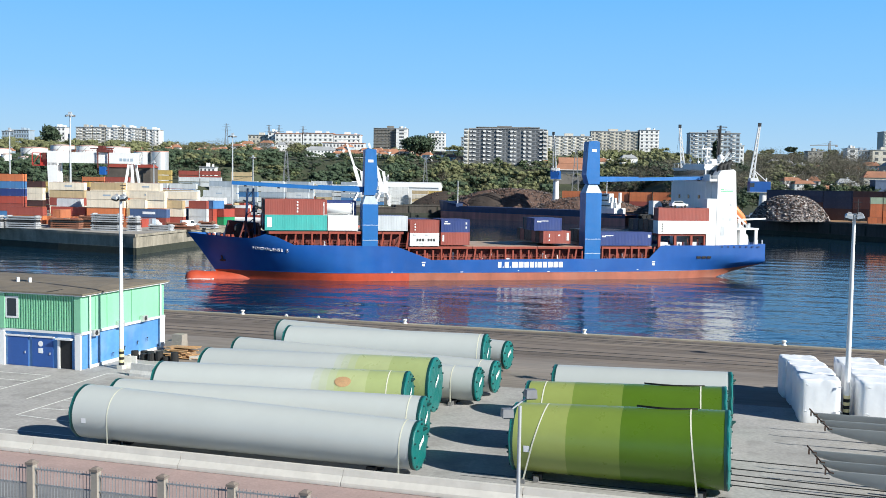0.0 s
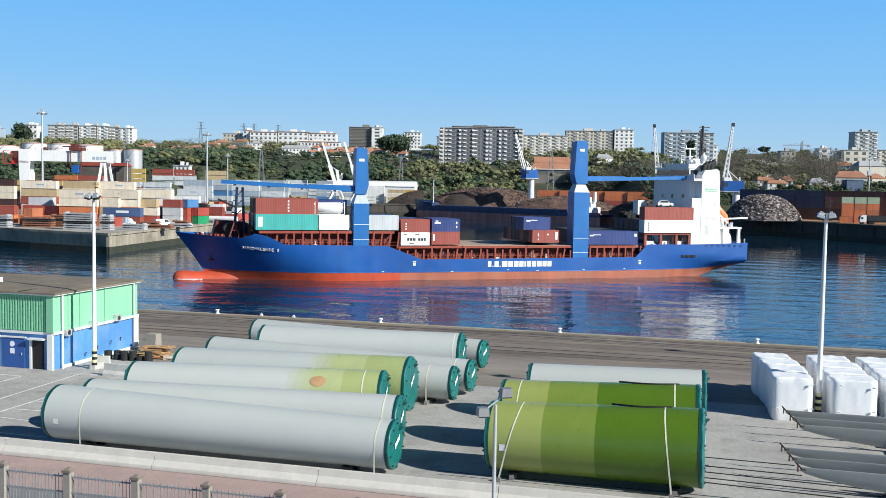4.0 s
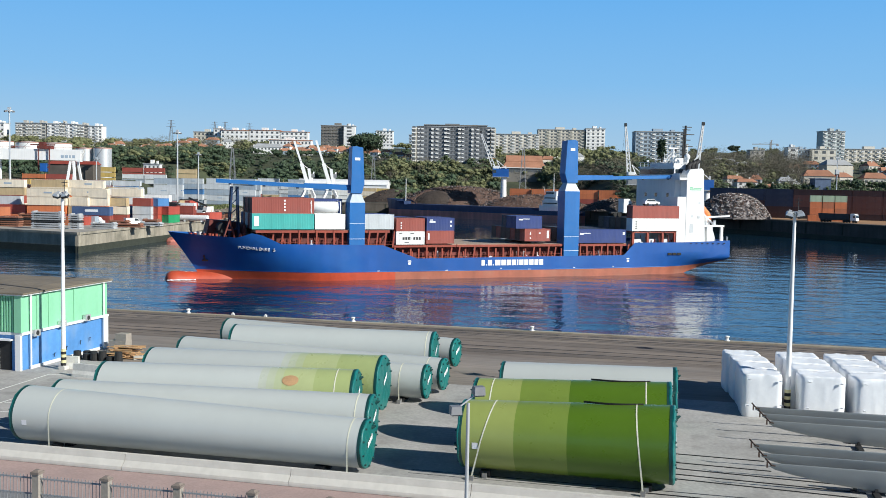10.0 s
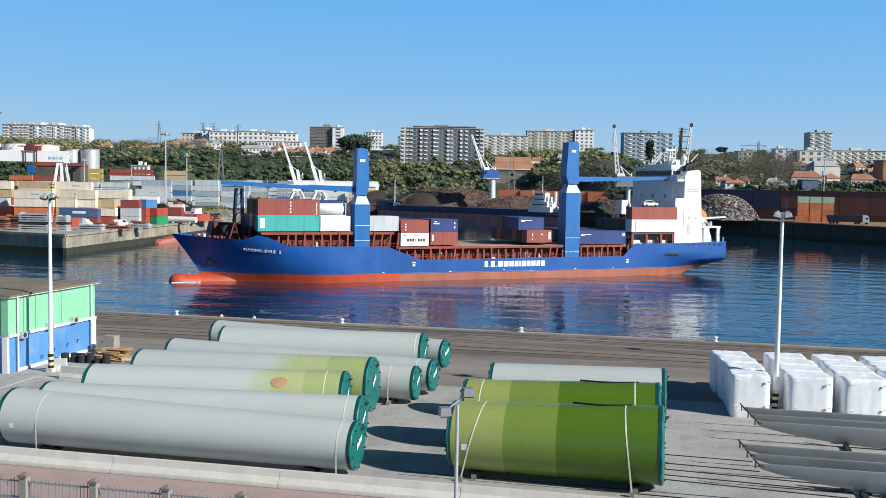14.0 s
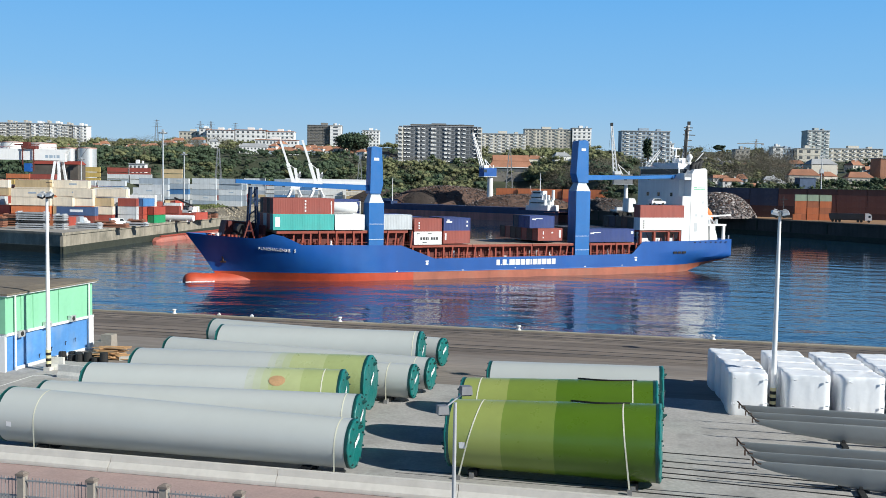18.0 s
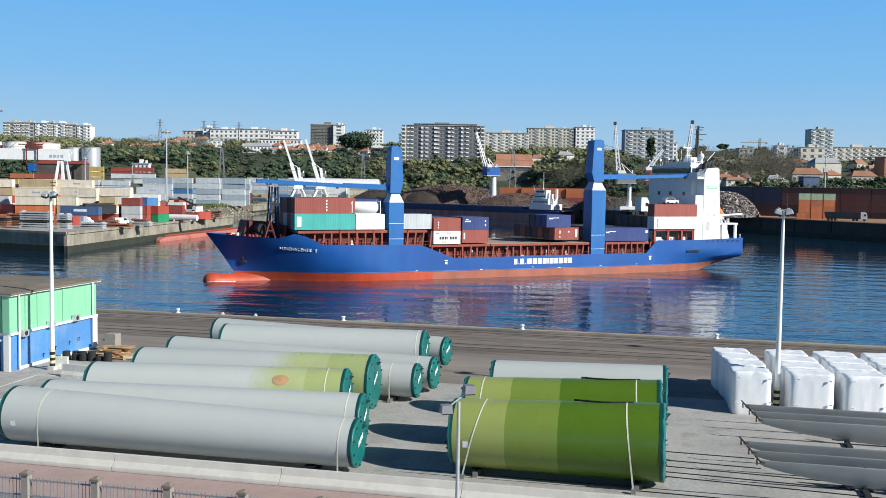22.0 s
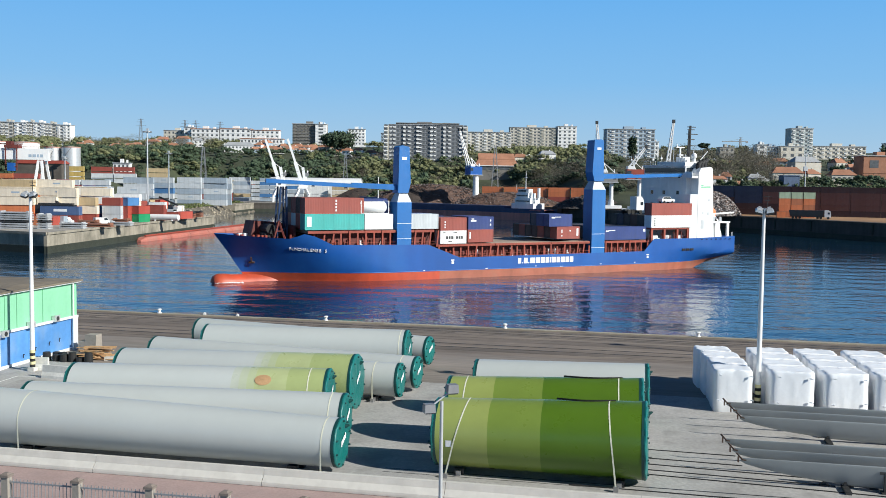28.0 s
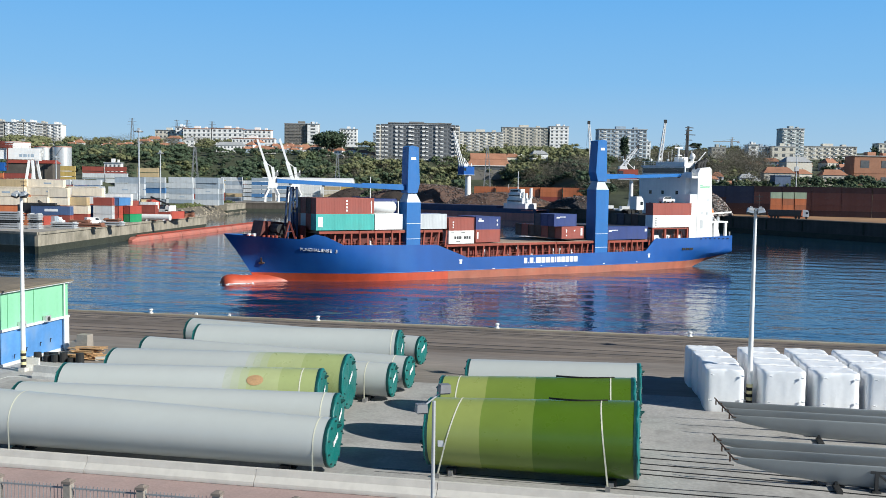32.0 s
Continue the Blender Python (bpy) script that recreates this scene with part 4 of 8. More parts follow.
def box_mesh(ln, wd, ht, paint):
    """Corrugated walls, frame and door of a container; origin at the middle of its base, its length along x."""
    key = (ln, wd, ht, paint)
    if key in BOX_MESHES:
        return BOX_MESHES[key]
    body, n = Geo(), max(6, int(ln / 0.17))
    x0, x1, y, z0, z1 = -ln / 2 + 0.08, ln / 2 - 0.08, wd / 2 - 0.02, 0.14, ht - 0.1
    for s in (-1, 1):
        lo, hi = [], []
        for k in range(n + 1):
            xa = x0 + (x1 - x0) * k / n
            d = 0.009 if k % 2 else 0.0
            for xx in (xa, xa + (x1 - x0) / n * 0.62):
                if xx <= x1 + 1e-6:
                    lo.append((xx, s * (y - d), z0))
                    hi.append((xx, s * (y - d), z1))
        body.rings([lo, hi])
    for s in (-1, 1):
        lo, hi = [], []
        for k in range(15):
            ya = -y + 2 * y * k / 14
            d = 0.04 if k % 2 else 0.0
            lo.append((s * (ln / 2 - 0.03 - d), ya, z0))
            hi.append((s * (ln / 2 - 0.03 - d), ya, z1))
        body.rings([lo, hi])
    body.quad((-ln / 2 + 0.05, -y, ht - 0.03), (ln / 2 - 0.05, -y, ht - 0.03), (ln / 2 - 0.05, y, ht - 0.03), (-ln / 2 + 0.05, y, ht - 0.03))
    body.quad((-ln / 2 + 0.05, -y, 0.1), (ln / 2 - 0.05, -y, 0.1), (ln / 2 - 0.05, y, 0.1), (-ln / 2 + 0.05, y, 0.1))
    frame_g = Geo()
    for sx in (-1, 1):
        for sy in (-1, 1):
            frame_g.box((sx * (ln / 2 - 0.08), sy * (wd / 2 - 0.08), ht / 2), (0.16, 0.16, ht))
        for z in (0.07, ht - 0.06):
            frame_g.box((sx * (ln / 2 - 0.06), 0, z), (0.12, wd - 0.32, 0.13))
    for sy in (-1, 1):
        for z in (0.07, ht - 0.06):
            frame_g.box((0, sy * (wd / 2 - 0.05), z), (ln - 0.32, 0.1, 0.13))
    door = Geo()
    for s in (-1, 1):
        door.box((ln / 2 - 0.02, s * wd / 4, ht / 2), (0.04, wd / 2 - 0.2, ht - 0.3))
        for yy in (0.15, 0.42):
            door.tube((ln / 2 + 0.02, s * wd * yy, 0.15), (ln / 2 + 0.02, s * wd * yy, ht - 0.12), 0.02, 0.02, 5)
    BOX_MESHES[key] = (body.mesh("walls", BOXMAT[paint]), frame_g.mesh("frame", BOXMAT[paint]), door.mesh("door", BOXMAT[paint]))
    return BOX_MESHES[key]


PAINT_WORDS = {"brown": "red-brown", "navy": "dark blue", "dark": "dark brown", "umber": "dull brown", "dullblue": "dull blue", "slate": "grey-blue", "darkblue": "very dark blue", "rustorange": "rust-orange", "pale": "pale green", "sand": "sand-coloured"}


def container(at, paint, feet=40, wd=2.44, ht=2.6, ln=None, where="stacked in the container yard", group="yard containers"):
    ln = ln or (12.19 if feet == 40 else 6.06)
    walls, fr, door = box_mesh(ln, wd, ht, paint)
    ob = tagged(part("shipping_container", fr, None, None, "", at), "%s %s-foot steel container %s" % (PAINT_WORDS.get(paint, paint), "forty" if feet == 40 else "twenty", where), "shipping container", group)
    part("box_shell", walls, None, ob, "corrugated %s steel walls" % PAINT_WORDS.get(paint, paint))
    part("door", door, None, ob)
    return ob


# ---- the cargo ship; its own lengths run from bow (-x) to stern (+x), y away from the quay, z from the water ----
SHIP_TRACK = [
    (0, -0.522, 215.559, 17.259),
    (4, 2.196, 215.590, 18.759),
    (8, 4.909, 215.908, 20.171),
    (12, 7.644, 216.333, 21.538),
    (16, 10.413, 216.751, 22.894),
    (20, 13.217, 217.113, 24.273),
    (24, 16.042, 217.433, 25.698),
    (28, 18.863, 217.791, 27.191),
    (32, 21.642, 218.330, 28.768),
]
SHIP_ROWS = [(t, pose(x, y, WATER_Z, 0, 0, turn)) for t, x, y, turn in SHIP_TRACK]
CARGO = []
K = 1.08


def sp(x, y, z):
    return (K * x, K * y, K * (z - 0.7))


ship = thing("cargo_ship", "blue and red container ship turning in the basin", "ship", SHIP_ROWS[0][1])
SHEER_X = (-58.9, -52, -47.7, -45.3, -43.5, -40.1, -21.0, -14.2, 30.6, 33.2, 45, 57)
SHEER_Z = (9.3, 8.8, 8.55, 9.4, 9.0, 7.45, 7.15, 4.6, 4.85, 7.38, 7.4, 7.7)
BOOT_X, BOOT_Z = (-60, -30, 20, 40, 46, 50, 57), (2.4, 2.15, 2.12, 2.25, 2.35, 2.6, 3.6)


def half_breadth(x, z):
    """Half the hull's width at a station and height."""
    if x < -20:
        s = max(0.0, x - stem_x(z))
        full = float(np.interp(z, (0, 9), (27, 17)))
        return 8.75 * math.sin(math.pi / 2 * min(1.0, s / full)) ** float(np.interp(z, (0, 9), (1.45, 0.72)))
    wl = np.interp(x, (-54.5, -52, -47, -42, -36, -30, -22, 30, 40, 46, 50, 57), (0.0, 0.5, 1.9, 3.7, 6.0, 7.8, 8.75, 8.75, 8.0, 6.4, 4.6, 2.5))
    dk = np.interp(x, (-58.9, -58.5, -57, -54, -50, -46, -42, -38, 50, 55.5, 57), (0.0, 2.2, 4.8, 7.2, 8.3, 8.65, 8.75, 8.75, 8.75, 8.5, 8.2))
    f = max(0.0, min(1.0, (z - 0.3) / 8.0)) ** float(np.interp(x, (-58, -40), (1.5, 1.2)))
    if x > 40:
        q = max(0.0, min(1.0, (x - 40) / 10))
        f = max(f, (1 - q) * f + q * max(0.0, min(1.0, (z - 1.4) / 2.6)), min(1.0, max(0.0, (z - 1.0) / 4.0)))
    return wl + (dk - wl) * f


def stem_x(z):
    """Where the stem lies at a height."""
    return np.interp(z, (-3, 0.5, 2.5, 6.0, 9.3), (-52.5, -52.8, -54.0, -56.4, -58.9))


def hull_rows(zlo, zhi, nz, stations):
    rows = []
    for x in stations:
        lo, hi = zlo(x), zhi(x)
        row = []
        for k in range(nz + 1):
            z = lo + (hi - lo) * k / nz
            xx = stem_x(z) + (x + 58.9) / 18.9 * (-40.0 - stem_x(z)) if x < -40 else x
            row.append(sp(xx, -half_breadth(xx, z), z))
        rows.append(row)
    return rows


ST = [-58.9, -58, -57, -56, -55, -54, -53, -52, -51, -49.5, -48, -46.5, -45.3, -44.4, -43.5, -42, -40.1, -36, -32, -28, -24.5, -21, -18.5, -16, -14.2, -10, -4, 2, 8, 14, 20, 26, 30.6, 31.5, 32.4, 33.2, 37, 41, 45, 48, 51, 54, 55.5, 57]


def sheer(x):
    return float(np.interp(x, SHEER_X, SHEER_Z))


def boot(x):
    return float(np.interp(x, BOOT_X, BOOT_Z))


def keel(x):
    return float(np.interp(x, (-60, 42, 45, 48, 50, 53, 57), (-2.0, -2.0, 0.1, 1.0, 1.5, 2.3, 3.5)))


def both_sides(rows):
    g = Geo().rings(rows)
    g.rings([[(x, -y, z) for x, y, z in r] for r in rows])
    g.quad(*rows[-1], *[(x, -y, z) for x, y, z in reversed(rows[-1])])
    return g


hull = part("hull", both_sides(hull_rows(boot, sheer, 8, ST)), M["hull_blue"], ship, "bright blue hull side", smooth=35)
part("boot_top", both_sides(hull_rows(keel, boot, 4, [x for x in ST if x <= -18.5])), M["hull_red"], ship, "orange-red underwater paint", smooth=35)
part("boot_top", both_sides(hull_rows(keel, boot, 4, [x for x in ST if x >= -18.5])), M["boot_faded"], ship, "faded orange-brown underwater paint", smooth=35)
bulb = Geo()
bulb.rings([[sp(xx, 1.7 * r * math.cos(t), 0.3 + 1.7 * r * math.sin(t)) for t in (2 * math.pi * k / 20 for k in range(20))] for xx, r in ((-59.35, 0.05), (-59.28, 0.5), (-59.0, 0.85), (-58.3, 1.08), (-57.2, 1.1), (-55.6, 1.0), (-54, 0.98), (-52, 1.02), (-47, 1.1), (-42, 1.14))], True)
part("bulbous_bow", bulb, M["hull_red"], ship, "orange-red bulbous bow just awash", smooth=60)


def deck_strip(x0, x1, z, inset=0.15, n=8):
    g = Geo()
    rows = []
    for k in range(n + 1):
        x = x0 + (x1 - x0) * k / n
        b = max(0.02, half_breadth(x, z) - inset)
        rows.append([sp(x, -b, z), sp(x, b, z)])
    return g.rings(rows)


part("foredeck", deck_strip(-57.6, -43.5, 8.1), M["deck_red"], ship)
part("deck", deck_strip(-43.5, -16.5, 6.7), M["deck_red"], ship)
part("deck", deck_strip(-16.5, 32.0, 4.2), M["deck_red"], ship)
part("deck", deck_strip(32.0, 56.8, 6.7), M["deck_red"], ship)
part("rubbing_strake", both_sides([[sp(x, -half_breadth(x, boot(x)) - 0.02, boot(x)), sp(x, -half_breadth(x, boot(x)) - 0.05, boot(x) + 0.06), sp(x, -half_breadth(x, boot(x)) - 0.02, boot(x) + 0.12)] for x in ST[9:]]), M["hull_blue"], ship)
# hatch coaming and hatch covers
# the coaming's red is darkened for the shade below the overhanging containers
part("coaming", Geo().span(sp(-44, -6.9, 6.7), sp(-19.5, 6.9, 9.4)).span(sp(-19.4, -6.9, 4.2), sp(31.5, 6.9, 6.7)), M["coaming"], ship, "red hatch coaming with shade darkened into its paint")
for x0, x1, z in ((-44.6, -33.8, 9.5), (-33.7, -19.6, 9.5), (-18.7, -6.2, 6.75), (-6.1, 7.0, 6.75), (7.1, 16.6, 6.75), (20.2, 31.3, 6.75)):
    part("hatch_cover", Geo().span(sp(x0, -8.3, z), sp(x1, 8.3, z + 0.45)), M["hatch"], ship, "buff steel hatch cover")
    part("cover_edge", Geo().span(sp(x0, -8.42, z - 0.05), sp(x1, -8.3, z + 0.4)), M["deck_red"], ship)
# stanchions and lashing posts along the side
for x0, x1, z0, z1 in ((-43.2, -19.0, 6.7, 9.9), (-18.6, 16.4, 4.2, 6.7), (20.6, 31.6, 4.2, 7.2)):
    n = int((x1 - x0) / 1.55)
    for k in range(n + 1):
        x = x0 + (x1 - x0) * k / n
        if -28 < x < -24:
            continue
        r = rng.random()
        w = 0.42 if k % 4 == 0 else 0.16
        yy = -min(8.35, half_breadth(x, z0) - 0.4)
        part("stanchion", Geo().beam(sp(x, yy, z0), sp(x + (0.35 if r < 0.3 else 0.0), yy, z1 - (0 if k % 4 == 0 else 0.5 * r)), K * w, K * 0.3), M["deck_red"], ship)
        if k % 2 == 0:
            part("brace", Geo().beam(sp(x, yy + 0.15, z0 + 0.1), sp(x + 1.0, -6.95, z1 - 0.4), 0.14, 0.14), M["deck_red"], ship)
    for z in (z0 + 0.55, z0 + 1.05):
        part("hand_rail", Geo().beam(sp(max(x0, -40.5), -8.4, z), sp(x1, -8.4, z), 0.06, 0.06), M["deck_red"], ship)
    for k in range(int((x1 - x0) / 2.6)):
        x = x0 + 2.6 * k + 1.1
        part("vent", Geo().tube(sp(x, -7.6, z0), sp(x, -7.6, z0 + 1.3 + 0.5 * rng.random()), 0.22, 0.22, 8), M["white"] if k % 7 == 3 else M["deck_red"], ship)

gear_r = random.Random(77)
for x0, x1, z0 in ((-40, -28.6, 6.7), (-23.6, -19.2, 6.7), (-18, 16, 4.2), (21, 31, 4.2), (33, 43, 6.7)):
    for k in range(int((x1 - x0) * 1.25)):
        x, y = gear_r.uniform(x0, x1), -gear_r.uniform(7.0, 8.2)
        kind_ = gear_r.random()
        tint_ = M["white"] if gear_r.random() < 0.16 else M["coaming"] if gear_r.random() < 0.4 else M["deck_red"]
        if kind_ < 0.4:
            part("deck_locker", Geo().box(sp(x, y, z0 + 0.4), (gear_r.uniform(0.4, 1.1), 0.5, gear_r.uniform(0.5, 0.9))), tint_, ship)
        elif kind_ < 0.75:
            part("lashing_rod", Geo().beam(sp(x, y, z0), sp(x + gear_r.uniform(-0.8, 0.8), y + 0.1, z0 + gear_r.uniform(1.4, 2.4)), 0.12, 0.12), tint_, ship)
        else:
            part("pipe_stand", Geo().tube(sp(x, y, z0), sp(x, y, z0 + gear_r.uniform(0.7, 1.6)), 0.16, 0.16, 8).tube(sp(x, y, z0 + 0.6), sp(x + 0.5, y, z0 + 0.6), 0.1, 0.1, 6), tint_, ship)


# deck cranes on the near side
def deck_crane(x, w, z0, z1, ztop, jib_to, name_z):
    cr = part("deck_crane", Geo().span(sp(x - w / 2, -8.72, z0), sp(x + w / 2, -5.7, z1)), M["crane_blue"], ship, "blue deck crane pedestal")
    cap_ = Geo().box((0, 0, 0), (K * w, K * 3.02, K * 1.7), taper=(0.55, 0.6))
    part("collar", cap_, M["collar"], cr, "tapered crane collar", Matrix.Translation(sp(x, -7.2, z1 + 0.85)))
    house = Geo()
    o = [(-0.33, z1 + 1.7), (0.42, z1 + 1.7), (0.36, ztop), (0.12, ztop + 0.25), (-0.38, ztop), (-0.5, z1 + 3.5)]
    s = 1 if jib_to[0] > x else -1
    house.prism([(K * (x + s * q * w * 0.95), K * (z - 0.7)) for q, z in o], K * -8.4, K * -6.0)
    part("crane_house", house, M["crane_blue"], cr, "tall blue crane house")
    part("cab_window", Geo().span(sp(x - 0.5, -8.44, name_z - 0.25), sp(x + 0.5, -8.41, name_z + 0.25)), M["letter"], cr, "white name plate")
    a, b = Vector(sp(x + s * 0.4 * w, -7.2, z1 + 2.55)), Vector(sp(*jib_to))
    jib = part("jib", Geo().beam(a, b, 1.1, 0.75).beam(a + Vector((0, 0, 0.5)), a.lerp(b, 0.35) + Vector((0, 0, 0.3)), 0.8, 0.5), M["crane_blue"], cr, "blue box-section jib")
    for f in (0.15, 0.4, 0.65, 0.9):
        p = a.lerp(b, f)
        part("jib_lamp", Geo().box(p + Vector((0, -0.3, -0.5)), (0.5, 0.3, 0.25)), M["darksteel"], jib)
    part("hoist_wire", Geo().tube(Vector(sp(x, -7.2, ztop - 0.2)), b + Vector((0, 0, 0.4)), 0.03, 0.03, 5), M["darksteel"], jib)
    for zz in (z0 + 2.4, z0 + 5.2):
        part("white_band", Geo().span(sp(x - w / 2 - 0.02, -8.75, zz), sp(x + w / 2 + 0.02, -8.724, zz + 0.07)), M["letter"], cr)
    return cr


deck_crane(-26.0, 2.9, 5.9, 15.0, 25.1, (-51.0, -4.5, 18.6), 23.0)
deck_crane(18.4, 3.3, 3.4, 17.7, 27.7, (45.6, -4.5, 21.1), 26.0)
# jib rest and gear on the forecastle
rest = Geo()
for sx in (-1, 1):
    rest.beam(sp(-47.6 + 0.9 * sx, -3.5, 8.2), sp(-47.6 + 0.5 * sx, -4.2, 17.6), 0.34, 0.34)
    rest.beam(sp(-47.6 + 0.9 * sx, -1.9, 8.2), sp(-47.6 + 0.5 * sx, -2.6, 17.6), 0.3, 0.3)
for k in range(5):
    z = 9.2 + 1.7 * k
    q = 0.9 - 0.11 * k
    rest.beam(sp(-47.6 - q, -3.6, z), sp(-47.6 + q, -3.7, z + 1.2), 0.16, 0.16)
part("jib_rest", rest, M["rest_blue"], ship, "dark blue lattice jib rest")
part("windlass", Geo().span(sp(-50.6, -3.0, 8.1), sp(-48.8, 2.2, 9.4)).tube(sp(-49.6, -3.4, 10.1), sp(-49.6, 2.8, 10.1), 0.95, 0.95, 14), M["soot_shade"], ship, "dark mooring windlass", smooth=40)
part("breakwater", Geo().prism([(K * x, K * (z - 0.7)) for x, z in ((-52.2, 8.1), (-45.6, 8.1), (-45.6, 10.9), (-47.2, 11.1), (-51.4, 11.4))], K * 0.4, K * 5.5).span(sp(-46.2, -5.5, 8.1), sp(-45.8, 0.39, 10.8)), M["coaming"], ship, "dark red breakwater and store")
part("foremast", Geo().beam(sp(-47.6, -5.2, 8.2), sp(-48.6, -4.6, 11.6), 0.3, 0.3).beam(sp(-49.8, -5.2, 8.2), sp(-48.6, -4.6, 11.6), 0.3, 0.3).beam(sp(-49.2, -4.9, 9.8), sp(-48.1, -4.9, 9.8), 0.2, 0.2), M["coaming"], ship, "dark red A-shaped mast foot")
for x, y, z_, w in ((-55.0, -1.2, 8.6, 0.8), (-54.0, 1.0, 8.7, 1.0), (-52.8, -3.2, 8.6, 0.9), (-51.6, -4.4, 8.6, 0.7), (-53.2, 2.6, 8.6, 1.2), (-46.9, -6.0, 8.7, 0.6)):
    part("mooring_bitt", Geo().tube(sp(x, y, 8.1), sp(x, y, z_ + 0.5), 0.28, 0.32, 10).tube(sp(x + w, y, 8.1), sp(x + w, y, z_ + 0.5), 0.28, 0.32, 10), M["deck_red"] if w < 1 else M["white"], ship, smooth=40)
for k in range(9):
    x = -56.5 + 1.2 * k
    part("bulwark_post", Geo().beam(sp(x, -max(0.1, half_breadth(x, 8.1) - 0.5), 8.1), sp(x, -max(0.1, half_breadth(x, 8.1) - 0.45), 8.9), 0.1, 0.1), M["deck_red"], ship)
part("anchor", Geo().box((0, 0, 0), (0.28, 0.3, 1.2)).box((0, 0, -0.55), (1.1, 0.3, 0.28), 0), M["rust"], ship, "rusty stowed anchor", Matrix.Translation(sp(-52.6, -half_breadth(-52.6, 4.6) - 0.1, 4.6)) @ pose(0, 0, 0, 25, 0, -30))

# aft superstructure
house = part("superstructure", Geo().span(sp(44.0, -6.2, 6.7), sp(50.2, 8.7, 20.6)), M["white"], ship, "white accommodation block")
part("funnel_casing", Geo().prism([(K * x, K * (z - 0.7)) for x, z in ((45.35, 6.7), (50.3, 6.7), (50.0, 12.0), (49.4, 22.5), (48.9, 22.9), (46.0, 22.6), (45.4, 21.6))], K * -8.6, K * -6.204), M["white"], house, "tall white funnel casing")
part("side_house", Geo().span(sp(43.2, -8.55, 6.7), sp(45.34, -5.0, 16.9)), M["white"], house, "lower white deckhouse")
bridge = part("wheelhouse", Geo().span(sp(43.6, -6.1, 20.61), sp(49.6, 8.9, 21.1)).span(sp(43.9, -6.0, 21.1), sp(49.4, 7.6, 23.0)).span(sp(43.6, -6.1, 23.0), sp(49.6, 7.9, 23.3)), M["white"], house, "white wheelhouse with bridge wings")
part("bridge_window", Geo().span(sp(43.82, -5.8, 21.6), sp(43.9, 7.4, 22.7)).span(sp(44.2, -6.08, 21.6), sp(49.2, -6.0, 22.7)), M["glass"], bridge)
part("bridge_front", Geo().span(sp(43.62, -6.1, 23.3), sp(43.7, 3.0, 24.0)).span(sp(43.62, -6.1, 23.3), sp(49.6, -6.02, 23.9)), M["white"], bridge, "white screen on the bridge roof")
sig = Geo().tube(sp(47.2, -0.5, 23.3), sp(47.2, -0.5, 27.4), 0.3, 0.2, 8).beam(sp(46.0, -0.5, 27.3), sp(48.4, -0.5, 27.3), 0.22, 0.3).box(sp(47.2, -0.5, 25.6), (1.2, 1.0, 0.25)).beam(sp(46.3, -0.5, 27.4), sp(46.3, -0.5, 28.0), 0.14, 0.14)
part("radome_post", Geo().tube(sp(48.9, -3.2, 23.3), sp(48.9, -3.2, 25.0), 0.4, 0.4, 10), M["white"], bridge)
part("signal_mast", sig, M["white"], bridge, "white T-shaped signal mast with lamps")
for k in range(9):
    part("rail_post", Geo().span(sp(43.7, -5.9 + 1.6 * k, 23.3), sp(43.76, -5.84 + 1.6 * k, 24.2)), M["white"], bridge)
part("front_rail", Geo().span(sp(43.7, -6.0, 24.15), sp(43.76, 7.7, 24.22)).span(sp(43.7, -6.0, 23.7), sp(43.76, 7.7, 23.76)), M["white"], bridge)
for k, (x, y) in enumerate(((45.0, 6.0), (46.2, 4.6), (47.0, 2.6), (48.4, -3.0), (45.2, -4.4))):
    part("aerial", Geo().tube(sp(x, y, 23.3), sp(x, y, 25.0 + 0.7 * (k % 3)), 0.06, 0.04, 6).box(sp(x, y, 24.6 + 0.3 * (k % 2)), (0.5, 0.35, 0.4)), M["white"], bridge)
part("bridge_rail", Geo().span(sp(45.0, -6.1, 24.1), sp(49.6, -6.05, 24.18)).span(sp(45.0, -6.1, 23.65), sp(49.6, -6.05, 23.72)), M["white"], bridge)
for y in (-4.0, 0.5, 4.5):
    for z in (11.2, 14.0, 16.8):
        part("porthole", Geo().span(sp(43.94, y, z), sp(44.0, y + 0.75, z + 0.8)), M["glass"], house)
for z in (9.5, 12.6, 15.6, 18.4):
    part("deck_ledge", Geo().span(sp(43.92, -4.98, z), sp(44.0, 8.6, z + 0.06)), M["white"], house)
part("company_sign", Geo().span(sp(46.1, -8.64, 18.3), sp(48.9, -8.604, 18.5)).span(sp(46.1, -8.64, 18.65), sp(46.8, -8.604, 18.95)).span(sp(47.0, -8.64, 18.65), sp(49.0, -8.604, 18.8)), M["hut_green"], house, "small green sign bars")
for x, z, w, h in ((46.4, 9.4, 0.8, 1.9), (48.2, 12.4, 0.6, 0.6), (46.6, 12.6, 0.5, 0.5), (48.4, 15.4, 0.5, 0.5)):
    part("side_door" if h > 1 else "side_vent", Geo().span(sp(x, -8.64, z), sp(x + w, -8.604, z + h)), M["galv"], house)
for z in (9.0, 12.0, 15.0, 18.0):
    part("weld_line", Geo().span(sp(45.5, -8.625, z), sp(49.6, -8.602, z + 0.05)), M["galv"], house)
part("bridge_wing", Geo().span(sp(43.6, -8.5, 20.4), sp(45.34, -6.1, 20.9)).span(sp(43.6, -8.5, 20.9), sp(43.7, -6.1, 21.8)), M["white"], house, "white bridge wing")
mast = part("radar_mast", Geo().tube(sp(50.2, 0, 20.2), sp(50.5, 0, 32.3), 0.34, 0.26, 8).tube(sp(49.7, 0, 20.2), sp(50.1, 0, 31.6), 0.22, 0.16, 8), M["darksteel"], house, "dark radar mast")
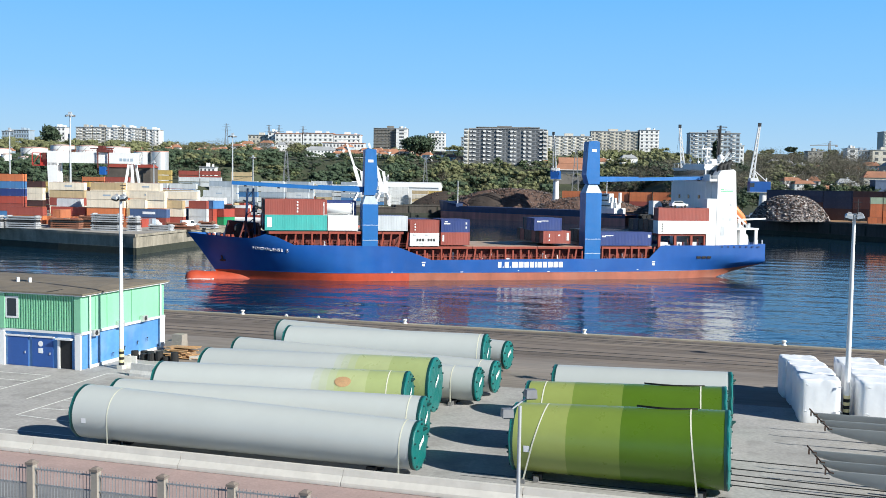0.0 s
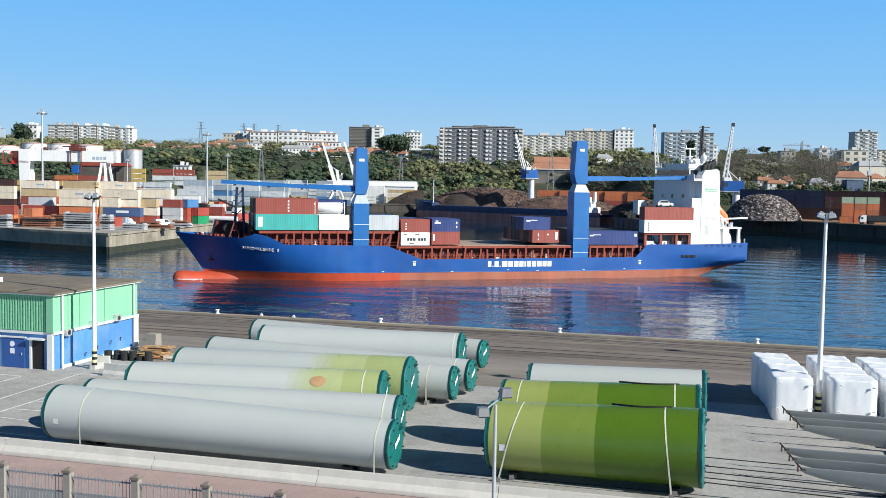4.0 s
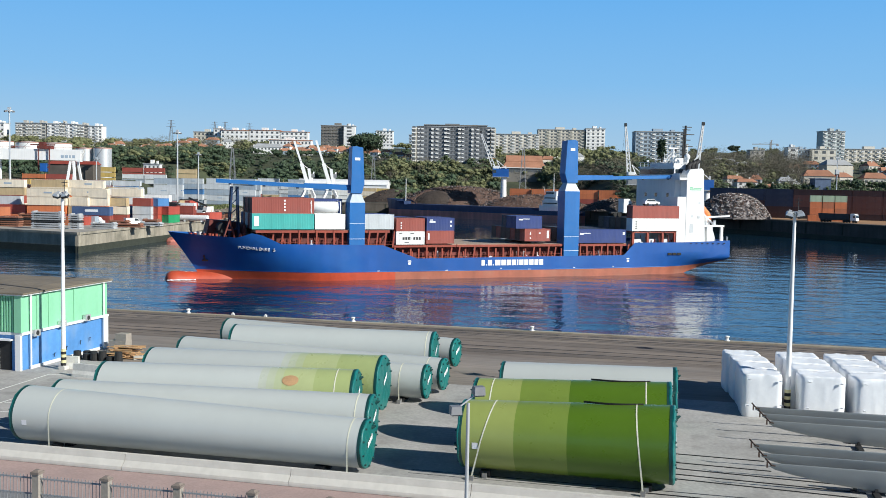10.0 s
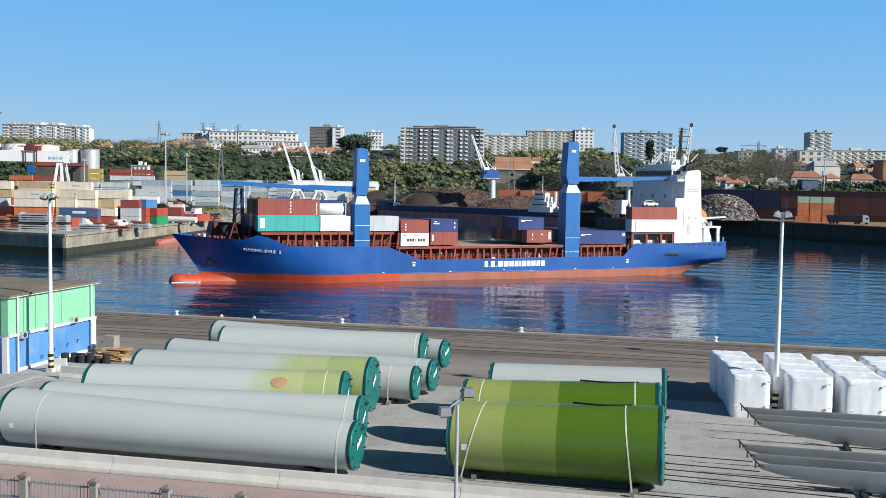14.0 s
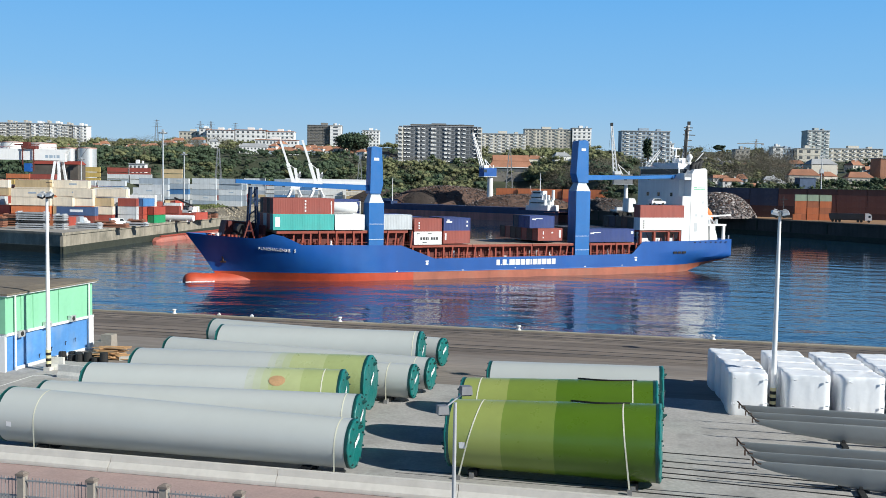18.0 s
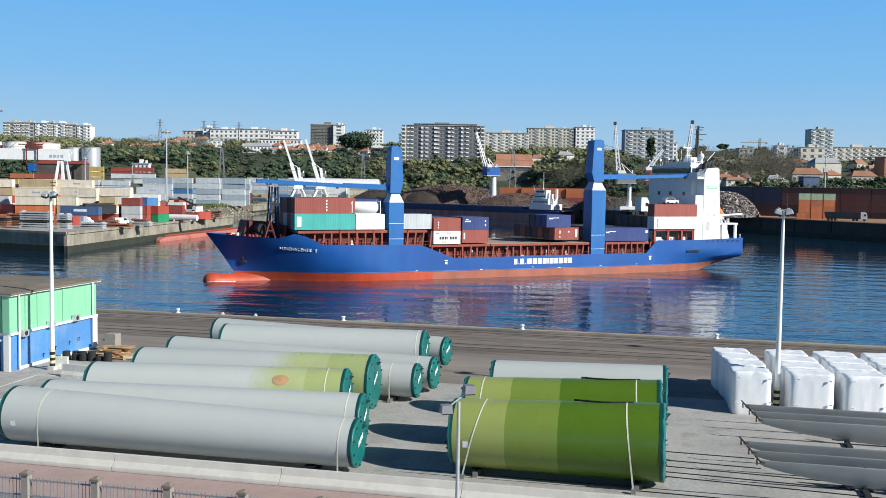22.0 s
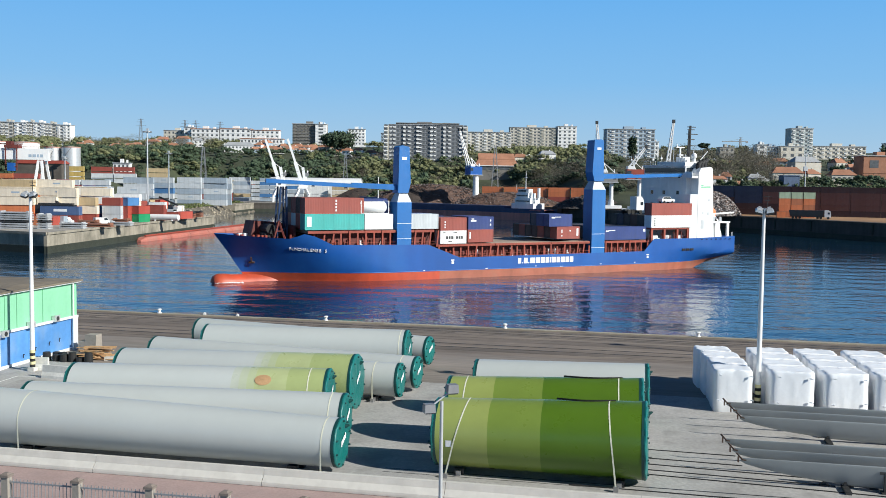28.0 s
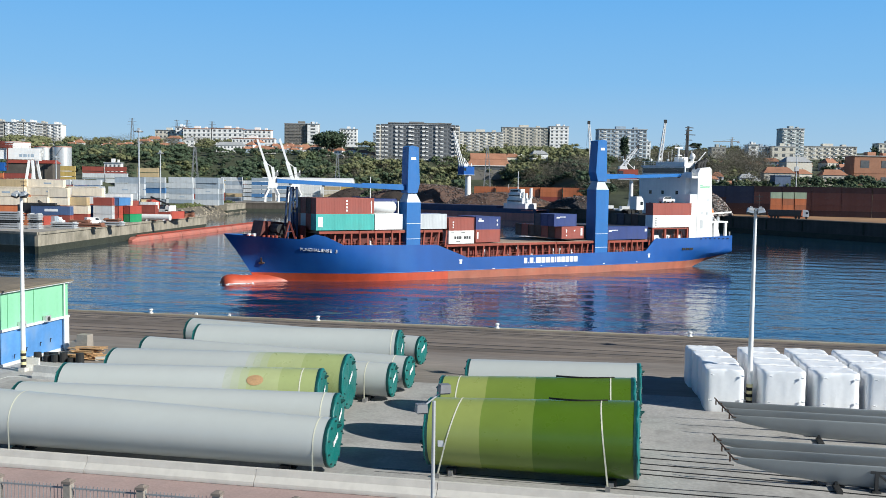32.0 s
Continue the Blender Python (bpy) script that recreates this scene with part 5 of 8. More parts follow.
for z, w in ((26.5, 1.6), (27.8, 2.3), (29.2, 1.5), (30.4, 2.6), (31.4, 1.4), (32.0, 1.8)):
    part("yard_arm", Geo().beam(sp(50.0 - w * 0.2, 0, z), sp(50.5 + w * 0.85, 0, z), 0.2, 0.2), M["darksteel"], mast)
part("radar_platform", Geo().span(sp(47.0, -2.4, 23.2), sp(51.5, 2.4, 23.4)).span(sp(47.4, -1.4, 23.4), sp(49.4, 1.0, 25.2)).tube(sp(49.8, -2.0, 23.4), sp(49.8, -2.0, 26.6), 0.16, 0.12, 8).tube(sp(47.4, 1.8, 23.4), sp(47.4, 1.8, 27.0), 0.08, 0.05, 6), M["white"], house)
part("radome", Geo().rings([[sp(48.9 + 0.65 * r * math.cos(t), -3.2 + 0.65 * r * math.sin(t), 25.4 + z) for t in (2 * math.pi * k / 12 for k in range(12))] for z, r in ((-0.6, 0.6), (-0.2, 1.0), (0.25, 0.95), (0.6, 0.5), (0.7, 0.05))], True), M["white"], house, smooth=60)
part("boom_crane", Geo().beam(sp(48.6, -4.0, 23.2), sp(51.5, -4.6, 26.4), 0.16, 0.16), M["white"], house)
for dx, dz in ((0.0, 0.0), (0.9, 0.25), (1.8, 0.6)):
    part("exhaust", Geo().tube(sp(46.4 + dx, -7.3, 22.3), sp(46.5 + dx, -7.2, 23.3 + dz), 0.62, 0.62, 12).tube(sp(46.45 + dx, -7.2, 23.2 + dz), sp(47.3 + dx, -7.1, 24.0 + dz), 0.62, 0.56, 12), M["soot_shade"], house, "black exhaust pipe")
boat = Geo().rings([[sp(x, -4.0 + r * 1.35 * math.cos(t), z + r * 1.3 * math.sin(t)) for t in (2 * math.pi * k / 12 for k in range(12))] for x, z, r in ((50.6, 15.6, 0.15), (51.1, 15.3, 0.8), (52.4, 14.1, 1.0), (54.0, 12.6, 0.95), (54.8, 11.9, 0.3))], True, True)
part("lifeboat", boat, M["orange"], ship, "orange free-fall lifeboat", smooth=60)
part("boat_ramp", Geo().beam(sp(50.6, -5.2, 14.6), sp(55.2, -5.2, 10.6), 0.25, 0.35).beam(sp(50.6, -2.8, 14.6), sp(55.2, -2.8, 10.6), 0.25, 0.35).beam(sp(53.6, -5.2, 12.0), sp(53.6, -5.2, 6.7), 0.25, 0.25), M["white"], ship)
part("stern_gantry", Geo().span(sp(46.8, -8.5, 10.6), sp(55.2, -5.6, 10.95)).span(sp(50.9, -8.4, 6.7), sp(52.3, -6.0, 10.6)).span(sp(54.4, -8.4, 6.7), sp(55.0, -8.0, 10.6)).beam(sp(51.0, -7.2, 12.6), sp(57.4, -7.2, 12.9), 0.3, 0.35).beam(sp(51.4, -7.2, 10.9), sp(51.4, -7.2, 12.6), 0.5, 0.5), M["white"], ship, "white stern platform and boat crane")
part("stern_house", Geo().prism([(K * x, K * (z - 0.7)) for x, z in ((50.3, 6.7), (54.2, 6.7), (53.2, 9.6), (50.3, 9.6))], K * -7.4, K * -3.0), M["white"], ship, "white sloped stern house")
part("house_window", Geo().span(sp(51.0, -7.46, 7.6), sp(52.6, -7.41, 8.9)), M["dark_pane"], ship, "grey slanted stern window")
for x in (55.3, 56.4):
    part("fairlead", Geo().tube(sp(x, -7.9, 7.5), sp(x, -7.9, 8.5), 0.16, 0.16, 8), M["galv"], ship)
for k in range(6):
    part("platform_gear", Geo().tube(sp(49.0 + k, -7.6 + (k % 2), 10.95), sp(49.0 + k, -7.6 + (k % 2), 11.4 + 0.25 * (k % 3)), 0.35, 0.3, 8), M["galv"], ship)
for k in range(3):
    part("mooring_port", Geo().span(sp(41.1 + 1.15 * k, -8.85, 4.75), sp(42.0 + 1.15 * k, -8.74, 5.2)), M["black"], hull, "black mooring port")
for k in range(7):
    part("bulwark_slot", Geo().span(sp(46.5 + 1.4 * k, -8.82, 7.0), sp(46.9 + 1.4 * k, -8.72, 7.2)), M["soot_shade"], hull)
def bow_foam():
    """Froth along the bow and broken water over the bulb, whitened for its highlight."""
    r = random.Random(91)
    g = Geo()
    for k in range(110):
        x = -57.0 + r.gauss(0, 1.1)
        p = sp(x, -1.75 - abs(r.gauss(0, 0.35)), 0.7)
        w = r.uniform(0.05, 0.2)
        g.box((p[0], p[1], p[2] + 0.02), (w * r.uniform(1.5, 4.5), w, r.uniform(0.03, 0.08)), r.gauss(8, 20), (0.5, 0.5))
    # white flecks on the bulb's top paint in its glossy highlight
    for k in range(60):
        x, t = -56.6 + r.gauss(0, 0.9), r.gauss(2.2, 0.3) + math.pi
        p = sp(x, 1.72 * math.cos(t), 0.3 - 1.74 * math.sin(t))
        w = r.uniform(0.06, 0.2)
        g.box(p, (w * 3, w, 0.05), r.gauss(0, 25), (0.5, 0.5))
    ob = solid("bow_foam", g, M["foam"], "white broken water and painted highlight at the ship's bow", "foam", SHIP_ROWS[0][1], kind="stuff")
    CARGO.append((ob, Matrix.Identity(4)))


bow_foam()

# writing on the hull: the ship's name; the owner's name as plain blocks
for k, ch in enumerate("FUNCHALENSE 5"):
    if ch == " ":
        continue
    x, z = -47.2 + 0.5 * k, 6.72 - 0.035 * k
    slope = math.degrees(math.atan2(half_breadth(x + 0.5, z) - half_breadth(x - 0.5, z), 1.0))
    flare = math.degrees(math.atan2(half_breadth(x, z + 0.5) - half_breadth(x, z - 0.5), 1.0))
    writing("name_letter", ch, 0.9, M["letter"], hull, Matrix.Translation(sp(x, -half_breadth(x, z) - 0.08, z)) @ pose(0, 0, 0, 90 + flare, 0, -slope), 0.05)
for w, x in ((0.7, 0.0), (0.2, 0.95), (0.85, 1.35), (0.2, 2.4), (1.15, 2.85), (0.95, 4.2), (0.95, 5.35), (0.85, 6.5), (0.3, 7.55), (0.9, 8.05), (0.85, 9.15), (0.95, 10.2), (0.85, 11.35), (0.85, 12.4)):
    part("letter_block", Geo().span(sp(-1.05 + x, -8.79, 2.98 + 0.12), sp(-1.05 + x + w, -8.752, 4.18 if w > 0.25 else 3.3)), M["letter"], hull)
for x, z in ((-15.75, 3.8), (31.6, 3.75)):
    part("hull_mark", Geo().span(sp(x - 0.35, -half_breadth(x, z) - 0.05, z + 0.25), sp(x + 0.35, -half_breadth(x, z) + 0.1, z + 0.45)).span(sp(x - 0.25, -half_breadth(x, z) - 0.05, z - 0.35), sp(x + 0.25, -half_breadth(x, z) + 0.1, z + 0.1)), M["letter"], hull, "small white hull mark")

for x, z, w in ((-8.5, 2.25, 0.5), (3.0, 2.45, 0.3), (9.0, 2.2, 0.6), (19.0, 2.4, 0.4), (28.0, 2.5, 0.3), (-22, 2.3, 0.4)):
    part("scuff", Geo().span(sp(x, -half_breadth(x, z) - 0.02, z), sp(x + w, -half_breadth(x, z) + 0.05, z + 0.12)), M["letter"], hull, "scraped pale patch")

# deck cargo
def cargo_box(x, y, z, paint, feet=40, tier=2.45, where="on the ship's deck"):
    m = Matrix.Translation(sp(x, y, z))
    ob = container(m, paint, feet, 2.44, K * tier, (K * 11.2 if feet == 40 else K * 5.62), where, "containers on the ship")
    CARGO.append((ob, m))
    return ob


ROWS = [-7.55 + 2.32 * k for k in range(7)]


def box_marks(ob, marks, paint="letter"):
    """Plain bars for the writing on a container's near side: (x, z, width, height) in parts of its face."""
    xs = [c[0] for c in ob.bound_box]
    zs = [c[2] for c in ob.bound_box]
    ln, ht, y = max(xs), max(zs), min(c[1] for c in ob.bound_box)
    for mx, mz, w, h in marks:
        part("sign_bar", Geo().span((mx * ln, y - 0.012, mz * ht), (mx * ln + w, y + 0.02, mz * ht + h)), M[paint], ob)




def bay(x, z, feet, paints, tier=2.45):
    """One bay, tier by tier; each tier lists its paints from the near side, None for a gap."""
    for j, row in enumerate(paints):
        for y, paint in zip(ROWS, row):
            if paint:
                yield cargo_box(x, y, z + j * tier, paint, feet, tier)


def tank_container(x, y, z):
    m = Matrix.Translation(sp(x, y, z))
    root = thing("tank_container", "white tank container in a steel frame on deck", "tank container", m, group="containers on the ship")
    part("tank", Geo().rings([[(px, 1.1 * r * math.cos(t), 1.35 + 1.1 * r * math.sin(t)) for t in (2 * math.pi * k / 20 for k in range(20))] for px, r in ((-2.9, 0.1), (-2.75, 0.7), (-2.4, 1.0), (2.4, 1.0), (2.75, 0.7), (2.9, 0.1))], True), M["white"], root, "white cylindrical tank", smooth=50)
    fr = Geo()
    for sx in (-1, 1):
        for sy in (-1, 1):
            fr.beam((2.95 * sx, 1.15 * sy, 0), (2.95 * sx, 1.15 * sy, 2.6), 0.14, 0.14)
        for zz in (0.1, 2.5):
            fr.beam((2.95 * sx, -1.15, zz), (2.95 * sx, 1.15, zz), 0.14, 0.14)
    for sy in (-1, 1):
        fr.beam((-2.95, 1.15 * sy, 0.1), (2.95, 1.15 * sy, 0.1), 0.14, 0.14)
    part("frame", fr, M["white"], root)
    CARGO.append((root, m))


boxes = list(bay(-39.7, 10.1, 40, (("teal", "brown", "grey", "brown", "navy"), ("brown", "dark", "brown", "dark")), 2.82))
box_marks(boxes[0], [(-0.93, 0.2, 0.9, 1.9)])
for k in range(4):
    box_marks(boxes[5], [(0.02, 0.16 + 0.2 * k, 0.3, 0.36)])
box_marks(boxes[5], [(0.88, 0.62, 0.15, 0.4)])
list(bay(-31.1, 10.1, 20, (("white", "grey", "brown", "grey"), (None, "navy", "blue")), 2.75))
tank_container(-31.9, ROWS[0], 12.86)
list(bay(-21.7, 10.1, 20, (("grey", "navy", "navy"),), 2.75))
boxes = list(bay(-15.6, 7.25, 20, (("white", "brown", "dark", "brown"), ("brown", "dark", "dark", "navy", "navy"))))
box_marks(boxes[0], [(-0.55 + 0.19 * k, 0.36, 0.4 if k != 3 else 0.1, 0.55) for k in range(7)] + [(-0.8, 0.82, 0.6, 0.12), (0.0, 0.82, 0.8, 0.12), (-0.4, 0.14, 0.9, 0.12)], "darksteel")
box_marks(boxes[4], [(-0.7, 0.2 + 0.2 * k, 0.25, 0.3) for k in range(3)])
boxes = list(bay(-9.6, 7.4, 20, (("brown", "dark", "brown"), ("navy", "dark", "navy"))))
box_marks(boxes[0], [(-0.9, 0.3, 0.35, 1.3)])
box_marks(boxes[3], [(-0.8, 0.62, 1.3, 0.28), (-0.75, 0.78, 0.6, 0.2), (0.7, 0.3, 0.3, 0.4), (0.7, 0.62, 0.3, 0.4)])
boxes = list(bay(10.9, 7.75, 20, (("brown", "dark", "brown", "dark", "dark", "brown", "dark"), (None, None, None, None))))
box_marks(boxes[0], [(-0.6, 0.2, 0.25, 0.3), (-0.6, 0.5, 0.25, 0.7), (0.72, 0.25, 0.5, 1.6), (0.1, 0.6, 0.4, 0.3)])
boxes = list(bay(9.0, 10.25, 20, (("navy", "navy", "darkblue"),)))
box_marks(boxes[0], [(-0.8, 0.66, 0.9, 0.3), (-0.5, 0.74, 1.6, 0.14)])
boxes = list(bay(25.4, 7.35, 40, (("navy", "black", "darkblue", "black", "dark", "black", "black"),), 2.7))
box_marks(boxes[0], [(-0.9, 0.62, 0.9, 0.3), (-0.78, 0.7, 1.9, 0.14), (0.86, 0.6, 0.6, 0.6)])
boxes = list(bay(38.0, 9.75, 40, (("white", "black", "dark", "black", "darkblue", "black"), ("brown",)), 2.6))
box_marks(boxes[0], [(-0.86, 0.15 + 0.18 * k, 0.3, 0.25) for k in range(4)], "darksteel")
for x in (32.9, 36.4, 40.0, 43.0):
    part("cargo_post", Geo().span(sp(x - 0.25, -8.4, 6.7), sp(x + 0.25, -7.9, 9.72)), M["deck_red"], ship)
part("cargo_beam", Geo().span(sp(32.6, -8.4, 9.35), sp(43.0, 6.5, 9.72)), M["deck_red"], ship)
for x in (34.5, 38.2, 41.5):
    part("store_bin", Geo().span(sp(x - 0.9, -7.4, 6.7), sp(x + 0.9, -6.2, 8.0)), M["white"], ship)


def deck_truck(x, y, z, paint, label):
    m = Matrix.Translation(sp(x, y, z))
    root = thing("lorry", label, "lorry", m)
    part("cab", Geo().prism([(0.0, 0.9), (2.3, 0.9), (2.35, 2.0), (2.15, 3.3), (1.6, 4.15), (0.0, 4.15)], -1.2, 1.2), M[paint], root, "tractor cab")
    part("windscreen", Geo().prism([(2.37, 2.05), (2.41, 2.05), (2.16, 3.2), (2.12, 3.2)], -1.05, 1.05), M["glass"], root)
    part("side_window", Geo().span((1.2, -1.23, 2.1), (2.0, 1.23, 2.9)), M["glass"], root)
    part("chassis", Geo().span((-2.8, -0.5, 0.75), (2.2, 0.5, 1.05)), M["darksteel"], root)
    for wx in (1.4, -1.0, -2.15):
        for sy in (-1, 1):
            part("wheel", Geo().tube((wx, sy * 0.85, 0.5), (wx, sy * 1.2, 0.5), 0.5, 0.5, 14), M["black"], root)
    CARGO.append((root, m))


deck_truck(35.5, 1.1, 12.36, "white", "white lorry tractor carried as deck cargo")


def deck_van(x, y, z):
    m = Matrix.Translation(sp(x, y, z))
    root = thing("car", "small white car standing on a container", "car", m)
    part("body", Geo().prism([(-1.9, 0.35), (1.9, 0.35), (1.9, 0.85), (1.0, 0.95), (0.5, 1.45), (-1.3, 1.45), (-1.9, 0.95)], -0.8, 0.8), M["white"], root)
    part("window", Geo().prism([(0.9, 0.98), (0.45, 1.38), (-1.2, 1.38), (-1.6, 0.98)], -0.815, 0.815), M["glass"], root)
    for wx in (-1.2, 1.2):
        for sy in (-1, 1):
            part("wheel", Geo().tube((wx, sy * 0.6, 0.3), (wx, sy * 0.83, 0.3), 0.3, 0.3, 12), M["black"], root)
    CARGO.append((root, m))


deck_van(37.4, -7.4, 14.97)

# ---- container terminal across the basin ----
M["red_machine"] = stuff("machine_red_paint", (0.45, 0.04, 0.03), 0.45, 0, 0.1, 0.05)
M["facade_blue"] = stuff("blue_grey_render", (0.32, 0.40, 0.48), 0.85, 0, 0.06, 0.05, 0.1, 0, 0.08)
YARD = 0.63


def stack(x, y, turn, paints, feet=40, ht=2.6, z=YARD):
    for k, p in enumerate(q for q in paints if q):
        container(pose(x, y, z + k * (ht + 0.01), 0, 0, turn + rng.uniform(-0.4, 0.4)), p, feet, ht=ht - 0.07)


PALETTES = {
    "cream": ("cream", "cream", "cream", "cream", "cream", "cream", "white", "cream", "sand", "sand", "orange"), "grey": ("grey", "slate", "grey", "white", "slate", "grey"), "red": ("brown", "orange", "red", "brown", "cream", "dark"),
    "mix": ("brown", "blue", "grey", "orange", "cream", "white", "navy", "red"), "blue": ("blue", "red", "navy", "orange", "brown"), "pale": ("white", "cream", "white", "grey"), "gold": ("yellow", "yellow", "brown", "dark", "brown"), "ochre": ("yellow", "yellow", "sand"), "rust": ("brown", "dark", "brown"),
}


FAR = {p: Geo() for p in BOX_PAINT}


def far_box(m, paint, ht):
    """A far container as plain walls with its corner posts, gathered by paint."""
    g = FAR[paint]
    for lo, hi in (((-6.0, -1.17, 0.12), (6.0, 1.17, ht - 0.28)), ((-6.095, -1.22, 0), (-5.95, -1.04, ht)), ((5.95, -1.22, 0), (6.095, -1.04, ht)), ((-5.9, -1.21, ht - 0.42), (5.9, -1.1, ht - 0.26))):
        c = [m @ Vector((x, y, z)) for x in (lo[0], hi[0]) for y in (lo[1], hi[1]) for z in (lo[2], hi[2])]
        for f in ((0, 1, 3, 2), (4, 6, 7, 5), (0, 4, 5, 1), (2, 3, 7, 6), (1, 5, 7, 3)):
            g.quad(*[c[i] for i in f])


def field(y, b0, b1, tiers, palette, turn=-7.0, ht=2.6, z=YARD):
    """A row of long stacks end to end, between two bearings (x over y)."""
    x = b0 * y + 6.2
    while x < b1 * y - 5:
        if rng.random() > 0.06 and y < 405 and rng.random() < 0.34:
            for s in (-3.1, 3.1):
                stack(x + s, y - math.tan(radians(-turn)) * 0.25 * (x - b0 * y) + rng.uniform(-0.6, 0.6), turn + rng.uniform(-2, 2), [rng.choice(PALETTES[palette]) for _ in range(max(1, rng.choice(tiers) - rng.choice((0, 0, 1, 2))))], 20, 2.6, z)
        elif rng.random() > 0.06:
            paints = [rng.choice(PALETTES[palette]) for _ in range(rng.choice(tiers))]
            yy = y - math.tan(radians(-turn)) * 0.25 * (x - b0 * y)
            if y < 405:
                stack(x, yy, turn, paints, 40, ht, z)
            else:
                for k, p in enumerate(paints):
                    far_box(pose(x, yy, z + k * (ht + 0.01), 0, 0, turn + rng.uniform(-0.5, 0.5)), p, ht)
        x += 12.19 + rng.choice((0.6, 0.9, 1.4, 2.4))


def row_of(y, b0, b1, columns, ln=12.19, turn=-4.0, ht=2.6, z=YARD):
    """Separate stacks between two bearings (x over y), each column listing its paints from the ground up."""
    n = len(columns)
    for k, paints in enumerate(columns):
        x = y * (b0 + (b1 - b0) * (k + 0.5) / n)
        for j, p in enumerate(paints):
            if p:
                if p in ("cream", "sand") and j < len(paints) - 1 and rng.random() < 0.25:
                    p = rng.choice(("white", "brown", "orange", "sand"))
                if y >= 640 or 440 <= y < 500:
                    far_box(pose(x, y, z + j * (ht + 0.01), 0, 0, turn + rng.uniform(-1.0, 1.0)) @ Matrix.Diagonal((ln / 12.19, 1, 1, 1)), p, ht)
                    continue
                box_ = container(pose(x + rng.uniform(-0.2, 0.2), y + rng.uniform(-0.3, 0.3), z + j * (ht + 0.01), 0, 0, turn + rng.uniform(-2.0, 2.0)), p, 40 if ln > 8 else 20, ht=ht - 0.07, ln=ln)
                if y < 560 and ln > 8 and rng.random() < 0.5 and p in ("cream", "grey", "slate", "white"):
                    box_marks(box_, [(-0.1, 0.42, 2.6, 0.5)], "facade_blue")


# cream stacks behind the flat racks, the blue and red ones beside them
row_of(312, -0.4165, -0.3735, [("brown", "sand", "cream", "cream")])
row_of(313, -0.372, -0.354, [("orange", "sand", "cream")], 6.06)
row_of(314, -0.3545, -0.333, [("brown", "cream", "cream", "cream")], 6.06)
row_of(316, -0.3325, -0.315, [("brown", "cream", "sand"), ], 6.06)
row_of(318, -0.448, -0.4195, [("grey", "white", "grey"), ], 8.0)
row_of(322, -0.4155, -0.3745, [("cream", "cream", "cream", "sand")], turn=-5)
row_of(330, -0.455, -0.415, [("sand", "cream", "brown", "sand", "cream")])
row_of(334, -0.372, -0.332, [("cream", "sand", "cream", "cream")])
row_of(338, -0.331, -0.300, [("brown", "cream", "white", "cream")], 10.0)
row_of(350, -0.412, -0.376, [("cream", "sand", "cream", "cream", "sand")])
row_of(352, -0.372, -0.338, [("sand", "cream", "orange", "cream", "cream")])
row_of(356, -0.336, -0.296, [("cream", "brown", "cream", "white")])
field(344, -0.515, -0.448, (5, 6), "blue")
row_of(372, -0.455, -0.412, [("brown", "brown", "sand", "cream", "red")])
row_of(374, -0.408, -0.342, [("cream", "cream", "sand", "cream", "cream"), ("sand", "cream", "cream", "cream")])
row_of(386, -0.338, -0.271, [("cream", "white", "cream", "sand"), ("white", "cream", "white")], turn=-6)
field(402, -0.49, -0.40, (4, 5), "red")
row_of(410, -0.385, -0.30, [("sand", "cream", "sand", "cream", "cream"), ("grey", "cream", "cream", "cream"), ("grey", "grey", "white", "grey")])
row_of(414, -0.298, -0.262, [("grey", "slate", "grey", "grey")])
field(440, -0.50, -0.38, (5, 5), "gold")
row_of(446, -0.36, -0.30, [("grey", "white", "grey", "slate", "grey"), ("slate", "grey", "grey", "white", "grey")])
row_of(462, -0.2905, -0.2565, [("grey", "slate", "grey", "grey", "slate")], 13.7, ht=2.9)
row_of(478, -0.40, -0.30, [("brown", "red", "grey", "blue", "red", "brown"), ("grey", "grey", "slate", "grey", "brown"), ("slate", "white", "grey", "blue", "slate")])
field(500, -0.42, -0.30, (5, 6), "mix")
# separate grey stacks with dark lanes between them
row_of(530, -0.2360, -0.2105, [("slate", "grey", "slate", "grey", "grey")], 12.6, ht=2.95)
row_of(534, -0.2095, -0.1860, [("grey", "slate", "grey", "slate", "slate")], 12.2, ht=2.95)
row_of(545, -0.262, -0.238, [("slate", "grey", "blue", "slate", "grey")], 12.2, ht=2.9)
row_of(550, -0.228, -0.181, [("grey", "brown", "slate", "grey", "grey"), ("slate", "slate", "grey", "slate", "grey")], ht=2.9)
row_of(646, -0.1855, -0.1615, [("grey", "sand", "slate", "grey", "slate", "grey")], 13.7, ht=2.6)
row_of(650, -0.1545, -0.1330, [("slate", "blue", "slate", "slate", "blue", "slate")], 13.0, ht=2.55)
row_of(658, -0.130, -0.109, [("blue", "grey", "slate", "blue", "grey")], ht=2.6)
row_of(660, -0.1055, -0.0835, [("white", "white", "white", "white", "white")], ht=2.5)
row_of(655, -0.0822, -0.049, [("sand", "sand", "cream", "sand"), ("yellow", "sand", "sand", "yellow")], 10.5, ht=2.6)
row_of(668, -0.178, -0.146, [("slate", "grey", "grey", "slate", "white"), ("grey", "slate", "grey", "grey", "grey")], ht=2.7)
field(566, -0.275, -0.19, (4, 5), "grey", 2.0, ht=2.9)
field(606, -0.225, -0.165, (4, 5), "mix", 2.0, ht=2.9)
field(690, -0.195, -0.140, (3,), "gold", 2.0, ht=2.9, z=7.0)
